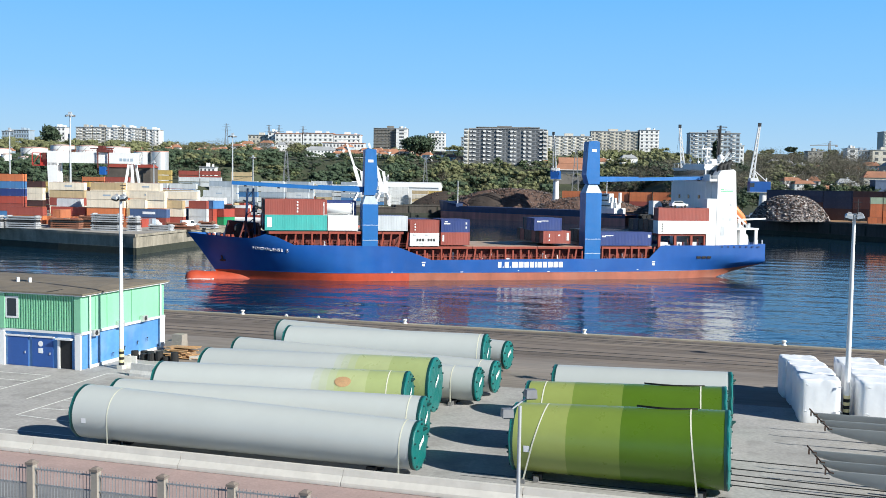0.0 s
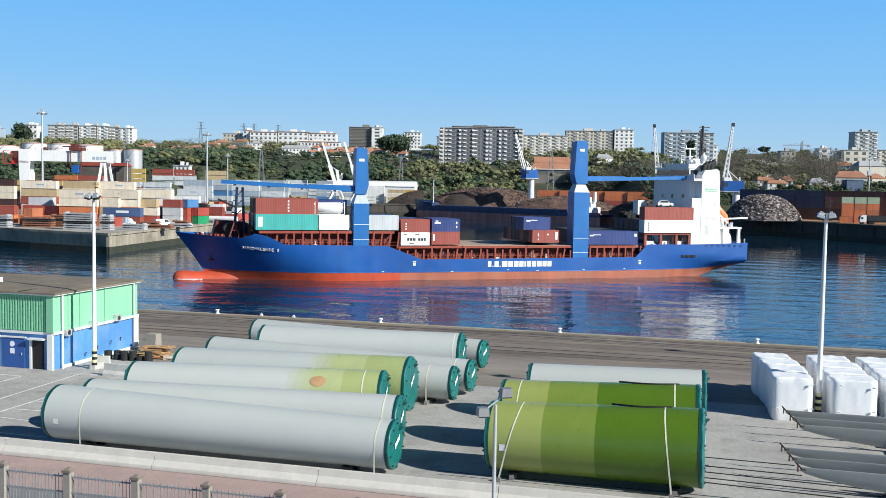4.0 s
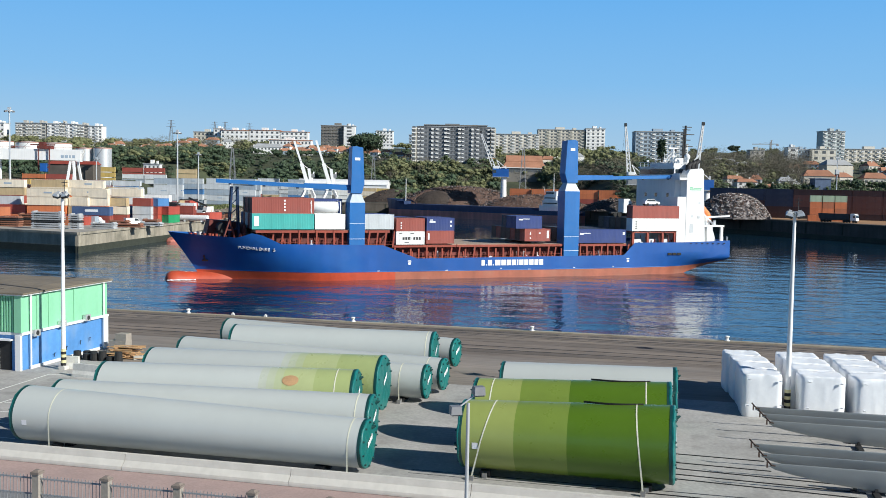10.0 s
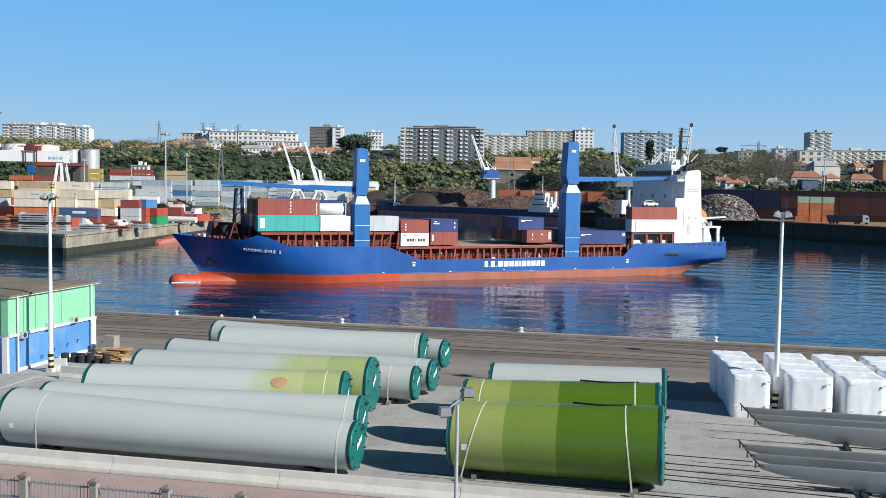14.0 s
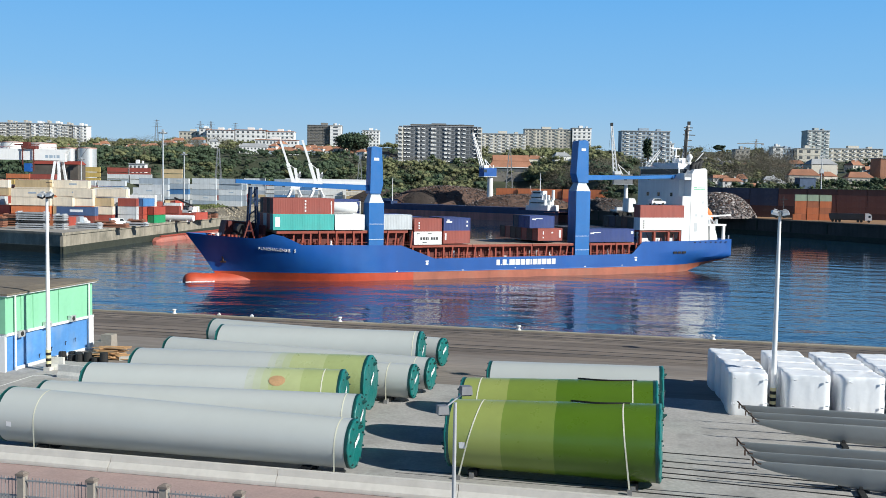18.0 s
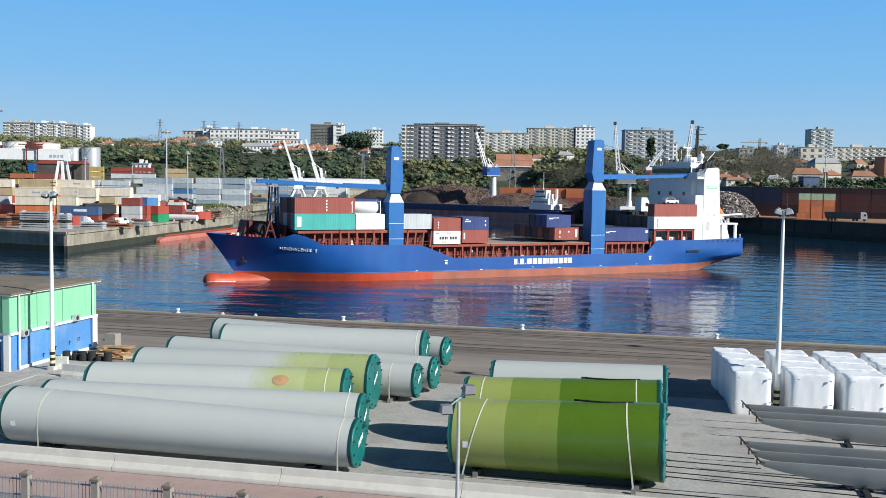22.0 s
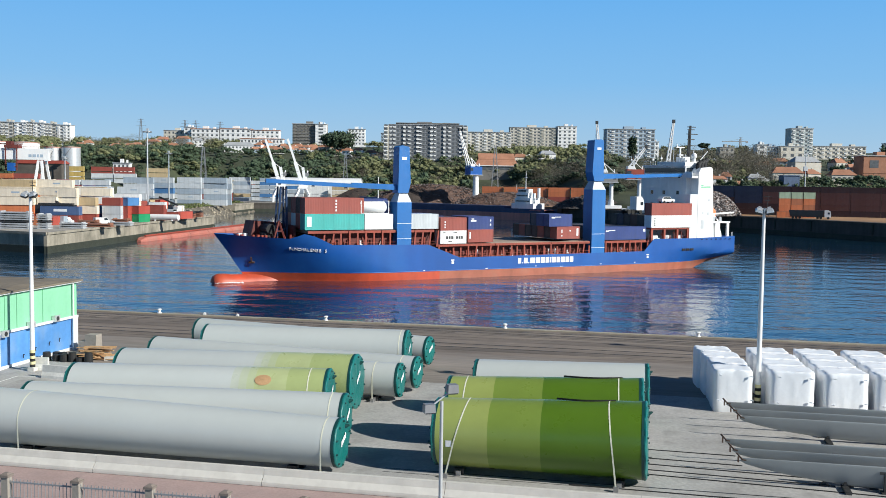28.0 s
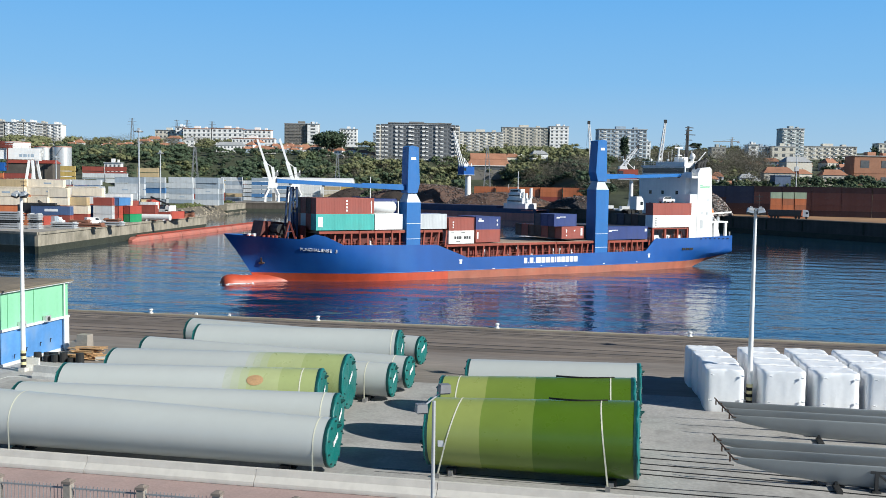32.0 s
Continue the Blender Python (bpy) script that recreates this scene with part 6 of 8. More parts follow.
for y, b0, b1, n, pal, z in ((546, -0.350, -0.319, 3, "ochre", 12.0), (600, -0.320, -0.276, 2, "rust", 15.4), (600, -0.266, -0.236, 2, "ochre", 15.0), (572, -0.320, -0.255, 2, "grey", 11.4)):
    field(y, b0, b1, (n,), pal, 2.0, ht=2.9, z=z)
far_root = thing("far_container_rows", "rows of stacked grey and cream containers at the back of the terminal", "shipping containers", kind="stuff")
for paint, g in FAR.items():
    if not g.v:
        continue
    part("far_boxes", g.flat_mesh("far_boxes", BOXMAT[paint]), None, far_root)
# front stacks at the wall
stack(-95.2, 318, -9, ("grey", "grey", "brown"), 20)
stack(-90.6, 321, 70, ("red", "red", "blue"), 20)
stack(-87.4, 322, 70, ("green", "red"), 20)
stack(-86.0, 335, -9, ("brown", "brown"), 20)
stack(-83.5, 345, -6, ("brown",), 20)
stack(-80.6, 352, 60, ("red",), 20)
stack(-106.0, 298, -8, ("slate",), 20)
stack(-106.5, 304, -8, ("brown",), 40)
box_marks(container(pose(-106.5, 304, YARD + 2.61, 0, 0, -8), "dullblue", 40), [(-0.3, 0.4, 4.2, 0.75)])
stack(-101.5, 322, -8, ("navy", "blue"), 20)
stack(-100.5, 332, -8, ("brown", "red"), 20)
stack(-132, 302, -8, ("orange",), 40)
stack(-146, 305, -8, ("orange", "brown"), 40)
stack(-137, 316, -8, ("brown", "red"), 40)
stack(-124, 318, -8, ("brown", "white"), 40)
solid("liquid_tank", Geo().tube((-5.0, 0, 1.2), (5.0, 0, 1.2), 1.0, 1.0, 16).box((-3, 0, 0.2), (0.4, 2, 0.4)).box((3, 0, 0.2), (0.4, 2, 0.4)), M["white"], "white cylindrical tank lying on the wall edge", "tank", pose(-82.5, 332, YARD, 0, 0, -12), smooth=40)


M["rack_rust"] = stuff("rust_orange_rack_steel", (0.27, 0.12, 0.075), 0.7, 0.1, 0.2, 0.1)
M["rack"] = stuff("dull_grey_rack_steel", (0.42, 0.43, 0.44), 0.6, 0.1, 0.2, 0.1)


cr_ = random.Random(31)
for k in range(30):
    y = cr_.uniform(326, 402)
    x = y * cr_.uniform(-0.305, -0.245)
    if not (x < -93 and y < 344) and not any(abs(x - a) < 7 and abs(y - b) < 6 for a, b in ((-95.2, 318), (-90.6, 321), (-87.4, 322), (-86, 335), (-83.5, 345), (-112.6, 322), (-101.5, 322), (-100.5, 332), (-82.5, 332), (-96, 338))):
        stack(x, y, cr_.choice((-8, -8, 82)), [cr_.choice(("brown", "brown", "red", "grey", "white", "slate", "cream", "blue")) for _ in range(cr_.choice((1, 1, 2)))], 20)


def parked_van(x, y, turn, paint):
    root = thing("van", "small %s parked in the container yard" % {"white": "white van", "red_machine": "red van"}.get(paint, "dark van"), "van", pose(x, y, YARD, 0, 0, turn), group="yard vehicles")
    part("body", Geo().prism([(-2.4, 0.4), (2.4, 0.4), (2.4, 1.1), (1.7, 1.25), (1.1, 2.1), (-2.4, 2.15)], -0.95, 0.95), M[paint], root)
    part("window", Geo().prism([(1.55, 1.3), (1.02, 2.0), (0.2, 2.0), (0.2, 1.3)], -0.965, 0.965), M["glass"], root)
    for wx in (-1.5, 1.5):
        for sy in (-1, 1):
            part("wheel", Geo().tube((wx, sy * 0.7, 0.35), (wx, sy * 0.98, 0.35), 0.35, 0.35, 12), M["black"], root)


for x, y, t, p in ((-93, 300, 40, "white"), (-87.5, 352, 10, "darksteel"), (-86.5, 366, 60, "white"), (-104, 300, -10, "white")):
    parked_van(x, y, t, p)
clutter_r = random.Random(63)
for k in range(26):
    y = clutter_r.uniform(284, 296) if k < 12 else clutter_r.uniform(404, 440)
    x = y * (clutter_r.uniform(-0.45, -0.345) if k < 12 else clutter_r.uniform(-0.262, -0.235))
    if k % 3 == 0:
        parked_van(x, y, clutter_r.uniform(0, 180), clutter_r.choice(("white", "darksteel", "red_machine")))
    else:
        stack(x, y, clutter_r.choice((-8, 70, 85)), [clutter_r.choice(("orange", "red", "brown", "white", "rustorange", "navy", "sand")) for _ in range(clutter_r.choice((1, 1, 2)))], 20)


def rack_bundle(x, y, layers, ln=9.5, paint="rack"):
    root = thing("flat_rack_bundle", "stacked bundle of %s steel flat racks" % ("grey" if paint == "rack" else "rust-orange"), "flat racks", pose(x, y, YARD, 0, 0, -9), group="flat rack bundles")
    for k in range(layers + 2):
        part("flat_rack", Geo().box((rng.uniform(-0.15, 0.15), 0, 0.2 + 0.6 * k), (ln, 2.4, 0.36)).box((-ln / 2 + 0.5, 0, 0.49 + 0.6 * k), (0.4, 2.2, 0.32)).box((ln / 2 - 0.5, 0, 0.49 + 0.6 * k), (0.4, 2.2, 0.32)), M[paint] if k % 5 != 3 else M["darksteel"], root)
    # dark filler blocks stand in for the shade in the rack gaps
    for k in range(layers + 1):
        part("dunnage", Geo().box((0, 0.3, 0.5 + 0.6 * k), (ln - 1.8, 0.9, 0.235)), M["darksteel"], root, "dark block put in for the shade between the racks")


for x, y, n, ln, paint in ((-133.0, 275.5, 4, 9.8, "rack"), (-122.0, 279.0, 3, 9.0, "rack_rust"), (-116.0, 284.0, 4, 9.0, "rack_rust"), (-106.6, 270.0, 6, 8.6, "rack"), (-99.4, 271.0, 5, 3.2, "rack"), (-143.5, 276, 4, 9.5, "rack"),
                           (-93.5, 276.0, 1, 7.0, "rack"), (-89.6, 286.0, 0, 8.0, "rack_rust"), (-94.5, 292.0, 1, 6.0, "rack_rust"), (-86.5, 297.0, 0, 6.5, "rack"), (-88.5, 304.0, 1, 5.0, "rack_rust"), (-80.5, 356.0, 2, 5.5, "rack_rust"), (-80.5, 368.0, 2, 6.0, "rack_rust"), (-84.0, 378.0, 1, 6.0, "rack")):
    rack_bundle(x, y, n, ln, paint)


def high_mast(x, y, h, z=YARD):
    root = thing("light_mast", "tall grey floodlight mast over the terminal", "light mast", pose(x, y, z), group="terminal light masts")
    part("pole", Geo().tube((0, 0, 0), (0, 0, h), 0.42, 0.22, 10), M["galv"], root, smooth=40)
    part("lamp_ring", Geo().tube((0, 0, h - 0.6), (0, 0, h - 0.3), 1.3, 1.3, 12).box((0, 0, h + 0.3), (0.9, 0.9, 0.8)), M["galv"], root)
    for k in range(6):
        t = k * math.pi / 3
        part("floodlight", Geo().box((1.4 * math.cos(t), 1.4 * math.sin(t), h - 0.7), (0.7, 0.5, 0.5), math.degrees(t)), M["steel"], root)


for x, y, h in ((-208.4, 420, 35), (-142.8, 330, 36), (-106, 400, 33), (-122, 500, 27), (-180, 520, 24)):
    high_mast(x, y, h)






def gantry_crane():
    root = thing("gantry_crane", "white rail gantry crane with red trolley", "gantry crane", pose(-172, 420, YARD, 0, 0, 3))
    part("main_beam", Geo().span((-18.5, -1.6, 21.0), (20, 1.6, 25.6)), M["white"], root, "deep white box girder")
    part("girder_end", Geo().prism([(20, 20.6), (20.0, 25.6), (21.2, 25.6), (18.0, 20.6)], -1.5, 1.5), M["white"], root)
    part("fixed_leg", Geo().prism([(-17.5, 0.0), (-13.5, 0.0), (-14.2, 21.0), (-18.4, 21.0)], -3.0, -1.8).prism([(-17.5, 0.0), (-13.5, 0.0), (-14.2, 21.0), (-18.4, 21.0)], 1.8, 3.0).span((-18.4, -3.0, 20), (-14.2, 3.0, 25.9)), M["white"], root, "broad white plate leg")
    leg = Geo()
    for sx in (-1, 1):
        for sy in (-1, 1):
            leg.beam((17 + 0.6 * sx, 3 * sy, 20.6), (17 + 3.2 * sx, 6 * sy, 0), 0.9, 0.9)
    leg.beam((14.0, -6, 0.6), (20.4, -6, 0.6), 1, 1).beam((14.0, 6, 0.6), (20.4, 6, 0.6), 1, 1).beam((15.6, -5, 9), (18.6, -5, 9), 0.6, 0.6)
    part("hinged_leg", leg, M["white"], root, "white A-shaped leg")
    tro = part("trolley", Geo().span((2.5, -2.6, 25.7), (8, 2.6, 27.0)).span((3.0, -2.0, 27.0), (5.0, 2.0, 28.5)).beam((-1, 0, 27.4), (9, 0, 27.4), 0.6, 0.5), M["coaming"], root, "dark red trolley")
    part("trolley_frame", Geo().beam((3, -2.4, 16.5), (3, -2.4, 26), 0.4, 0.4).beam((7.5, -2.4, 16.5), (7.5, -2.4, 26), 0.4, 0.4).beam((3, -2.4, 18), (7.5, -2.4, 18), 0.4, 0.4), M["coaming"], tro)
    part("driver_cab", Geo().span((4.0, -3.6, 16.2), (6.6, -1.2, 19.6)), M["hull_blue"], tro)
    end = part("end_platform", Geo().span((-25, -2.2, 19.6), (-18.6, 2.2, 20.0)).beam((-25, -2.2, 20), (-25, -2.2, 25), 0.35, 0.35).beam((-21.5, -2.2, 20), (-21.5, -2.2, 25), 0.35, 0.35).beam((-25, -2.2, 25), (-18.6, -2.2, 25), 0.35, 0.35).beam((-25, -2.2, 20), (-21.5, -2.2, 25), 0.25, 0.25).span((-22, -1.5, 20), (-19, 1.5, 23)), M["red_machine"], root, "red machinery platform")
    part("machine_box", Geo().span((-20.8, -2.6, 22.2), (-18.8, -1.6, 25.2)), M["coaming"], end)
    rail_g = Geo().beam((-18, -1.6, 26.4), (20, -1.6, 26.4), 0.1, 0.1)
    for k in range(13):
        rail_g.beam((-18 + 3.1 * k, -1.6, 25.6), (-18 + 3.1 * k, -1.6, 26.4), 0.08, 0.08)
    part("walkway_rail", rail_g, M["deck_red"], root)
    for x0, w in ((12.0, 1.2), (13.6, 1.4), (15.4, 0.7), (16.6, 1.2)):
        part("sign_bar", Geo().span((x0, -1.64, 22.0), (x0 + w, -1.604, 23.2)), M["facade_blue"], root, "plain grey-blue sign bar")


gantry_crane()


def reach_stacker(m, load, label, paint="red_machine"):
    root = thing("reach_stacker", label, "reach stacker", m)
    part("chassis", Geo().span((-4.2, -1.7, 0.7), (3.4, 1.7, 1.9)).span((-4.4, -1.6, 1.9), (-2.4, 1.6, 3.0)), M[paint], root, "painted machine body")
    part("cab", Geo().span((-1.2, -0.9, 1.9), (0.6, 0.9, 3.6)), M["glass"], root)
    part("boom", Geo().beam((-3.4, 0, 3.4), (5.2, 0, 6.6), 0.55, 0.6), M["darksteel"], root)
    part("spreader", Geo().span((4.4, -5.5, 5.6), (5.8, 5.5, 6.1)), M["darksteel"], root)
    for wx in (-3.2, 2.4):
        for sy in (-1, 1):
            part("wheel", Geo().tube((wx, sy * 1.3, 0.85), (wx, sy * 2.0, 0.85), 0.85, 0.85, 14), M["black"], root)
    if load:
        walls, fr, door = box_mesh(12.19, 2.44, 2.6, load)
        fixed = part("carried_container", fr, None, root, "dark container held by the spreader", Matrix.Translation((5.1, 0, 2.95)) @ pose(0, 0, 0, 0, 0, 90))
        part("box_shell", walls, None, fixed)
    return root


stacker = reach_stacker(pose(-96, 338, YARD, 0, 0, -100), "black", "red reach stacker carrying a black container")
white_stacker = reach_stacker(pose(-97, 400, YARD, 0, 0, 160), None, "white reach stacker parked among grey containers", "white")


def jib_crane(x, y, z, lean, h=22.0):
    """A portal crane with a luffing jib."""
    root = thing("harbour_crane", "white luffing harbour crane on portal legs", "harbour crane", pose(x, y, z, 0, 0, 10), group="luffing cranes")
    for sx in (-1, 1):
        for sy in (-1, 1):
            part("leg", Geo().beam((4.2 * sx, 3.6 * sy, 0), (4.0 * sx, 3.2 * sy, 4.5), 1.2, 1.2).beam((4.0 * sx, 3.2 * sy, 4.3), (1.8 * sx, 1.8 * sy, 9), 1.3, 1.3), M["white"], root)
    part("portal_deck", Geo().span((-3, -3, 8.6), (3, 3, 9.6)), M["white"], root)
    part("house", Geo().span((-2.4, -2, 9.6), (3.4, 2, 13.4)), M["white"], root)
    part("tower", Geo().beam((1.6, 0, 13.4), (0.2, 0, 22), 1.8, 1.8).beam((2.2, 0, 13.4), (3.4, 0, 20), 0.8, 0.8), M["white"], root)
    tip = (lean * h * 0.38, 0, 14 + h)
    mid = tuple(a * 0.55 + b * 0.45 for a, b in zip((-0.6, 0, 13.4), tip))
    part("jib", Geo().beam((-0.6, 0, 12.6), mid, 1.9, 2.2).beam(mid, tip, 1.2, 1.3), M["white"], root)
    part("luffing_rod", Geo().beam((0.4, 0, 21.6), mid, 0.35, 0.35), M["white"], root)
    part("counterweight", Geo().box((2.8, 0, 17.6), (2.2, 1.8, 2.2)), M["steel"], root)


jib_crane(-84.0, 628, 0.7, -0.95, 25.0)
jib_crane(-70.2, 629, 0.7, -0.95, 25.6)


def boom_crane(x, y, z, turn, h_tower, boom, reach, label, cab="hull_blue"):
    """A mobile harbour crane: undercarriage and tower, and a house with its lattice boom that slews on top."""
    root = thing("mobile_crane", label, "harbour crane", pose(x, y, z, 0, 0, turn), group="mobile cranes")
    part("undercarriage", Geo().span((-5, -3, 0.6), (5, 3, 2.2)).box((-6, 0, 0.5), (2, 9, 0.8)).box((6, 0, 0.5), (2, 9, 0.8)), M["white"], root)
    w = 1.0 if cab == "hull_blue" else 0.6
    part("tower", Geo().tube((0, 0, 2.2), (0, 0, h_tower - 0.3), 1.9 * w, 1.6 * w, 12).tube((0, 0, 2.2), (0, 0, 5.0), 2.8 * w, 2.2 * w, 12), M["white"], root, "white tubular tower", smooth=40)
    top = part("machine_house", Geo().span((-6.6, -2.4, h_tower), (2.8, 2.4, h_tower + 4.8)), M[cab], root, {"hull_blue": "blue machine house", "deck_red": "red machine house"}.get(cab, "grey machine house"))
    part("platform", Geo().span((-7.0, -2.7, h_tower - 0.3), (3.2, 2.7, h_tower - 0.004)), M["galv"], top)
    part("gear", Geo().span((-6.4, -2.3, h_tower + 4.8), (-3.0, 2.3, h_tower + 6.4)).beam((-2.0, 0, h_tower + 4.8), (-4.4, 0, h_tower + 10), 0.4, 0.4).beam((1.6, 0, h_tower + 4.8), (-4.4, 0, h_tower + 10), 0.3, 0.3).beam((1.0, -1.5, h_tower + 4.8), (1.0, -1.5, h_tower + 6.6), 0.5, 0.5), M["white"], top, "white winch frame")
    part("window", Geo().span((-6.63, -2.43, h_tower + 2.2), (-4.6, -2.38, h_tower + 4.0)), M["glass"], top)
    a, b = Vector((-5.6, 0, h_tower + 4.5)), Vector((-5.6 - reach, 0, h_tower + 4.5 + boom))
    g, n = Geo(), 11
    side = Vector((boom, 0, reach)).normalized() * 0.9
    for s1 in (-1, 1):
        for s2 in (-1, 1):
            g.beam(a + side * s1 + Vector((0, 0.9 * s2, 0)), b + side * s1 * 0.35 + Vector((0, 0.35 * s2, 0)), 0.38, 0.38)
    for k in range(n):
        f0, f1 = k / n, (k + 1) / n
        q0, q1 = 1 - 0.65 * f0, 1 - 0.65 * f1
        s = 1 if k % 2 else -1
        for e in (-0.9, 0.9):
            g.beam(a.lerp(b, f0) + side * s * q0 + Vector((0, e * q0, 0)), a.lerp(b, f1) - side * s * q1 + Vector((0, e * q1, 0)), 0.18, 0.18)
    part("boom", g, M["white"], top, "pale lattice boom")
    part("boom_head", Geo().box(b, (1.3, 1.3, 1.6)), M["darksteel"], top)
    part("stay", Geo().tube((-4.4, 0, h_tower + 10), b, 0.06, 0.06, 5).tube(b, b - Vector((1.0, 0, 12)), 0.05, 0.05, 5), M["darksteel"], top)
    return top


slewing_house = boom_crane(36.6, 590, 1.95, 0, 17.4, 21.5, 8.5, "white tower crane with blue house beside scrap")
boom_crane(100.5, 505, 1.95, 0, 14, 25.5, 2.6, "harbour crane with upright boom behind the ship", "steel")
boom_crane(111.4, 490, 1.95, 0, 15.6, 11.4, -8.4, "quay crane with a red house and short white jib", "deck_red")
boom_crane(125.0, 470, 1.95, 0, 12, 26.5, -3.0, "blue harbour crane beside the scrap heap")


# ---- scrap, bulk heaps ----
def heap(name, x, y, z, rx, ry, h, mats, n, size, label, seed, pw=2.2):
    r = random.Random(seed)
    base = Geo()
    rows = []
    for j in range(9):
        q = 1 - j / 8
        rows.append([(rx * q * math.cos(t) * (1 + 0.12 * noise.noise(Vector((2 * math.cos(t), 2 * math.sin(t), seed)))), ry * q * math.sin(t), h * (1 - q ** pw) * 0.96 * (1 + 0.12 * noise.noise(Vector((3 * math.cos(t) * q, 3 * math.sin(t) * q, seed + 9.0))))) for t in (2 * math.pi * k / 30 for k in range(30))])
    base.rings(rows, True)
    ob = solid(name, base, M[mats[0]], label, "heap", pose(x, y, z), kind="stuff")
    for i, m in enumerate(mats):
        g = Geo()
        for k in range(n // len(mats)):
            q, t = math.sqrt(r.random()), r.uniform(0, 2 * math.pi)
            px, py = rx * q * math.cos(t), ry * q * math.sin(t)
            pz = h * (1 - q ** pw) * 0.96
            s = size * r.uniform(0.4, 1.5)
            g.box((px, py, pz + r.uniform(-0.2, 0.5) * size), (s, s * r.uniform(0.2, 0.9), s * r.uniform(0.1, 0.5)), r.uniform(0, 180), (r.uniform(0.3, 1), r.uniform(0.3, 1)))
        part("scrap_pieces", g.flat_mesh("scrap_pieces", M[m]), None, ob)


M["scrap_a"] = stuff("mixed_scrap_grey", (0.20, 0.17, 0.16), 0.7, 0.2, 0.3, 0.2, 0.6)
M["scrap_b"] = stuff("mixed_scrap_pale", (0.42, 0.38, 0.36), 0.6, 0.2, 0.3, 0.2, 0.6)
M["scrap_c"] = stuff("mixed_scrap_rust", (0.135, 0.08, 0.06), 0.8, 0.1, 0.3, 0.2, 0.6)
M["scrap_d"] = stuff("dark_scrap", (0.05, 0.045, 0.045), 0.8, 0.1, 0.3, 0.2, 0.6)
M["soil"] = stuff("dark_bulk_soil", (0.055, 0.042, 0.035), 0.95, 0, 0.3, 0.2, 0.3)
heap("scrap_heap", 127.0, 434, 1.9, 16.5, 14, 10.9, ("scrap_a", "scrap_b", "scrap_d", "scrap_c"), 5200, 0.9, "large heap of mixed grey scrap metal", 3, 2.8)
heap("scrap_heap", 12, 612, 1.9, 42, 13, 11.8, ("scrap_c", "scrap_d", "scrap_a"), 4200, 0.8, "long heap of rusty scrap", 5)
heap("scrap_heap", 53, 564, 1.9, 33, 8, 7.6, ("scrap_c", "scrap_d", "scrap_a"), 2400, 0.75, "low heap of rusty scrap", 8)
heap("scrap_heap", 92, 520, 1.9, 20, 8, 6.5, ("scrap_d", "scrap_c", "scrap_a"), 1800, 0.75, "low heap of dark scrap", 11)
heap("soil_heap", -2, 606, 1.9, 17, 7, 9.0, ("soil",), 300, 0.5, "dark heap of bulk material", 15)
heap("soil_heap", -32, 655, 1.2, 22, 12, 9.5, ("soil", "scrap_c"), 500, 0.7, "dark bulk heap at the basin's head", 17)

# ---- right bank: container walls, orange stack ----
for k in range(10):
    for j in range(5):
        p = ("dark", "umber", "umber", "umber", "dark") if k > 2 else ("umber", "umber", "darkblue", "darkblue", "darkblue")
        x, y = 131 + 11.0 * k, 462 - 5.61 * k
        container(pose(x, y, 1.96 + 2.61 * j, 0, 0, -27), rng.choice((p[j], p[j], p[j], "dark")), 40, where="in a wall of stacked containers", group="scrap yard containers")
for k in range(3):
    for j in range(4):
        container(pose(156.8 + 4.75 * k, 416.8 - 1.2 * k, 1.96 + 2.65 * j, 0, 0, -14), "pale" if j == 3 else "rustorange" if (k + j) % 3 == 0 else "orange", 20, ht=2.64, ln=4.6, where="in an orange stack by the water", group="orange containers")
solid("orange_skip", Geo().box((0, 0, 1.2), (3.4, 2.4, 2.4)), BOXMAT["orange"], "small orange steel skip", "skip", pose(154.2, 413.5, 1.96, 0, 0, -14))
for x0, n in ((45.9, 5),):
    for k in range(n):
        for j in range(4):
            container(pose(x0 + 12.4 * k, 580 - 4 * k, 1.96 + 2.65 * j, 0, 0, -14), ("dark", "brown", "orange", "orange")[j], 40, ht=2.64, where="beyond the scrap heaps", group="scrap yard containers")


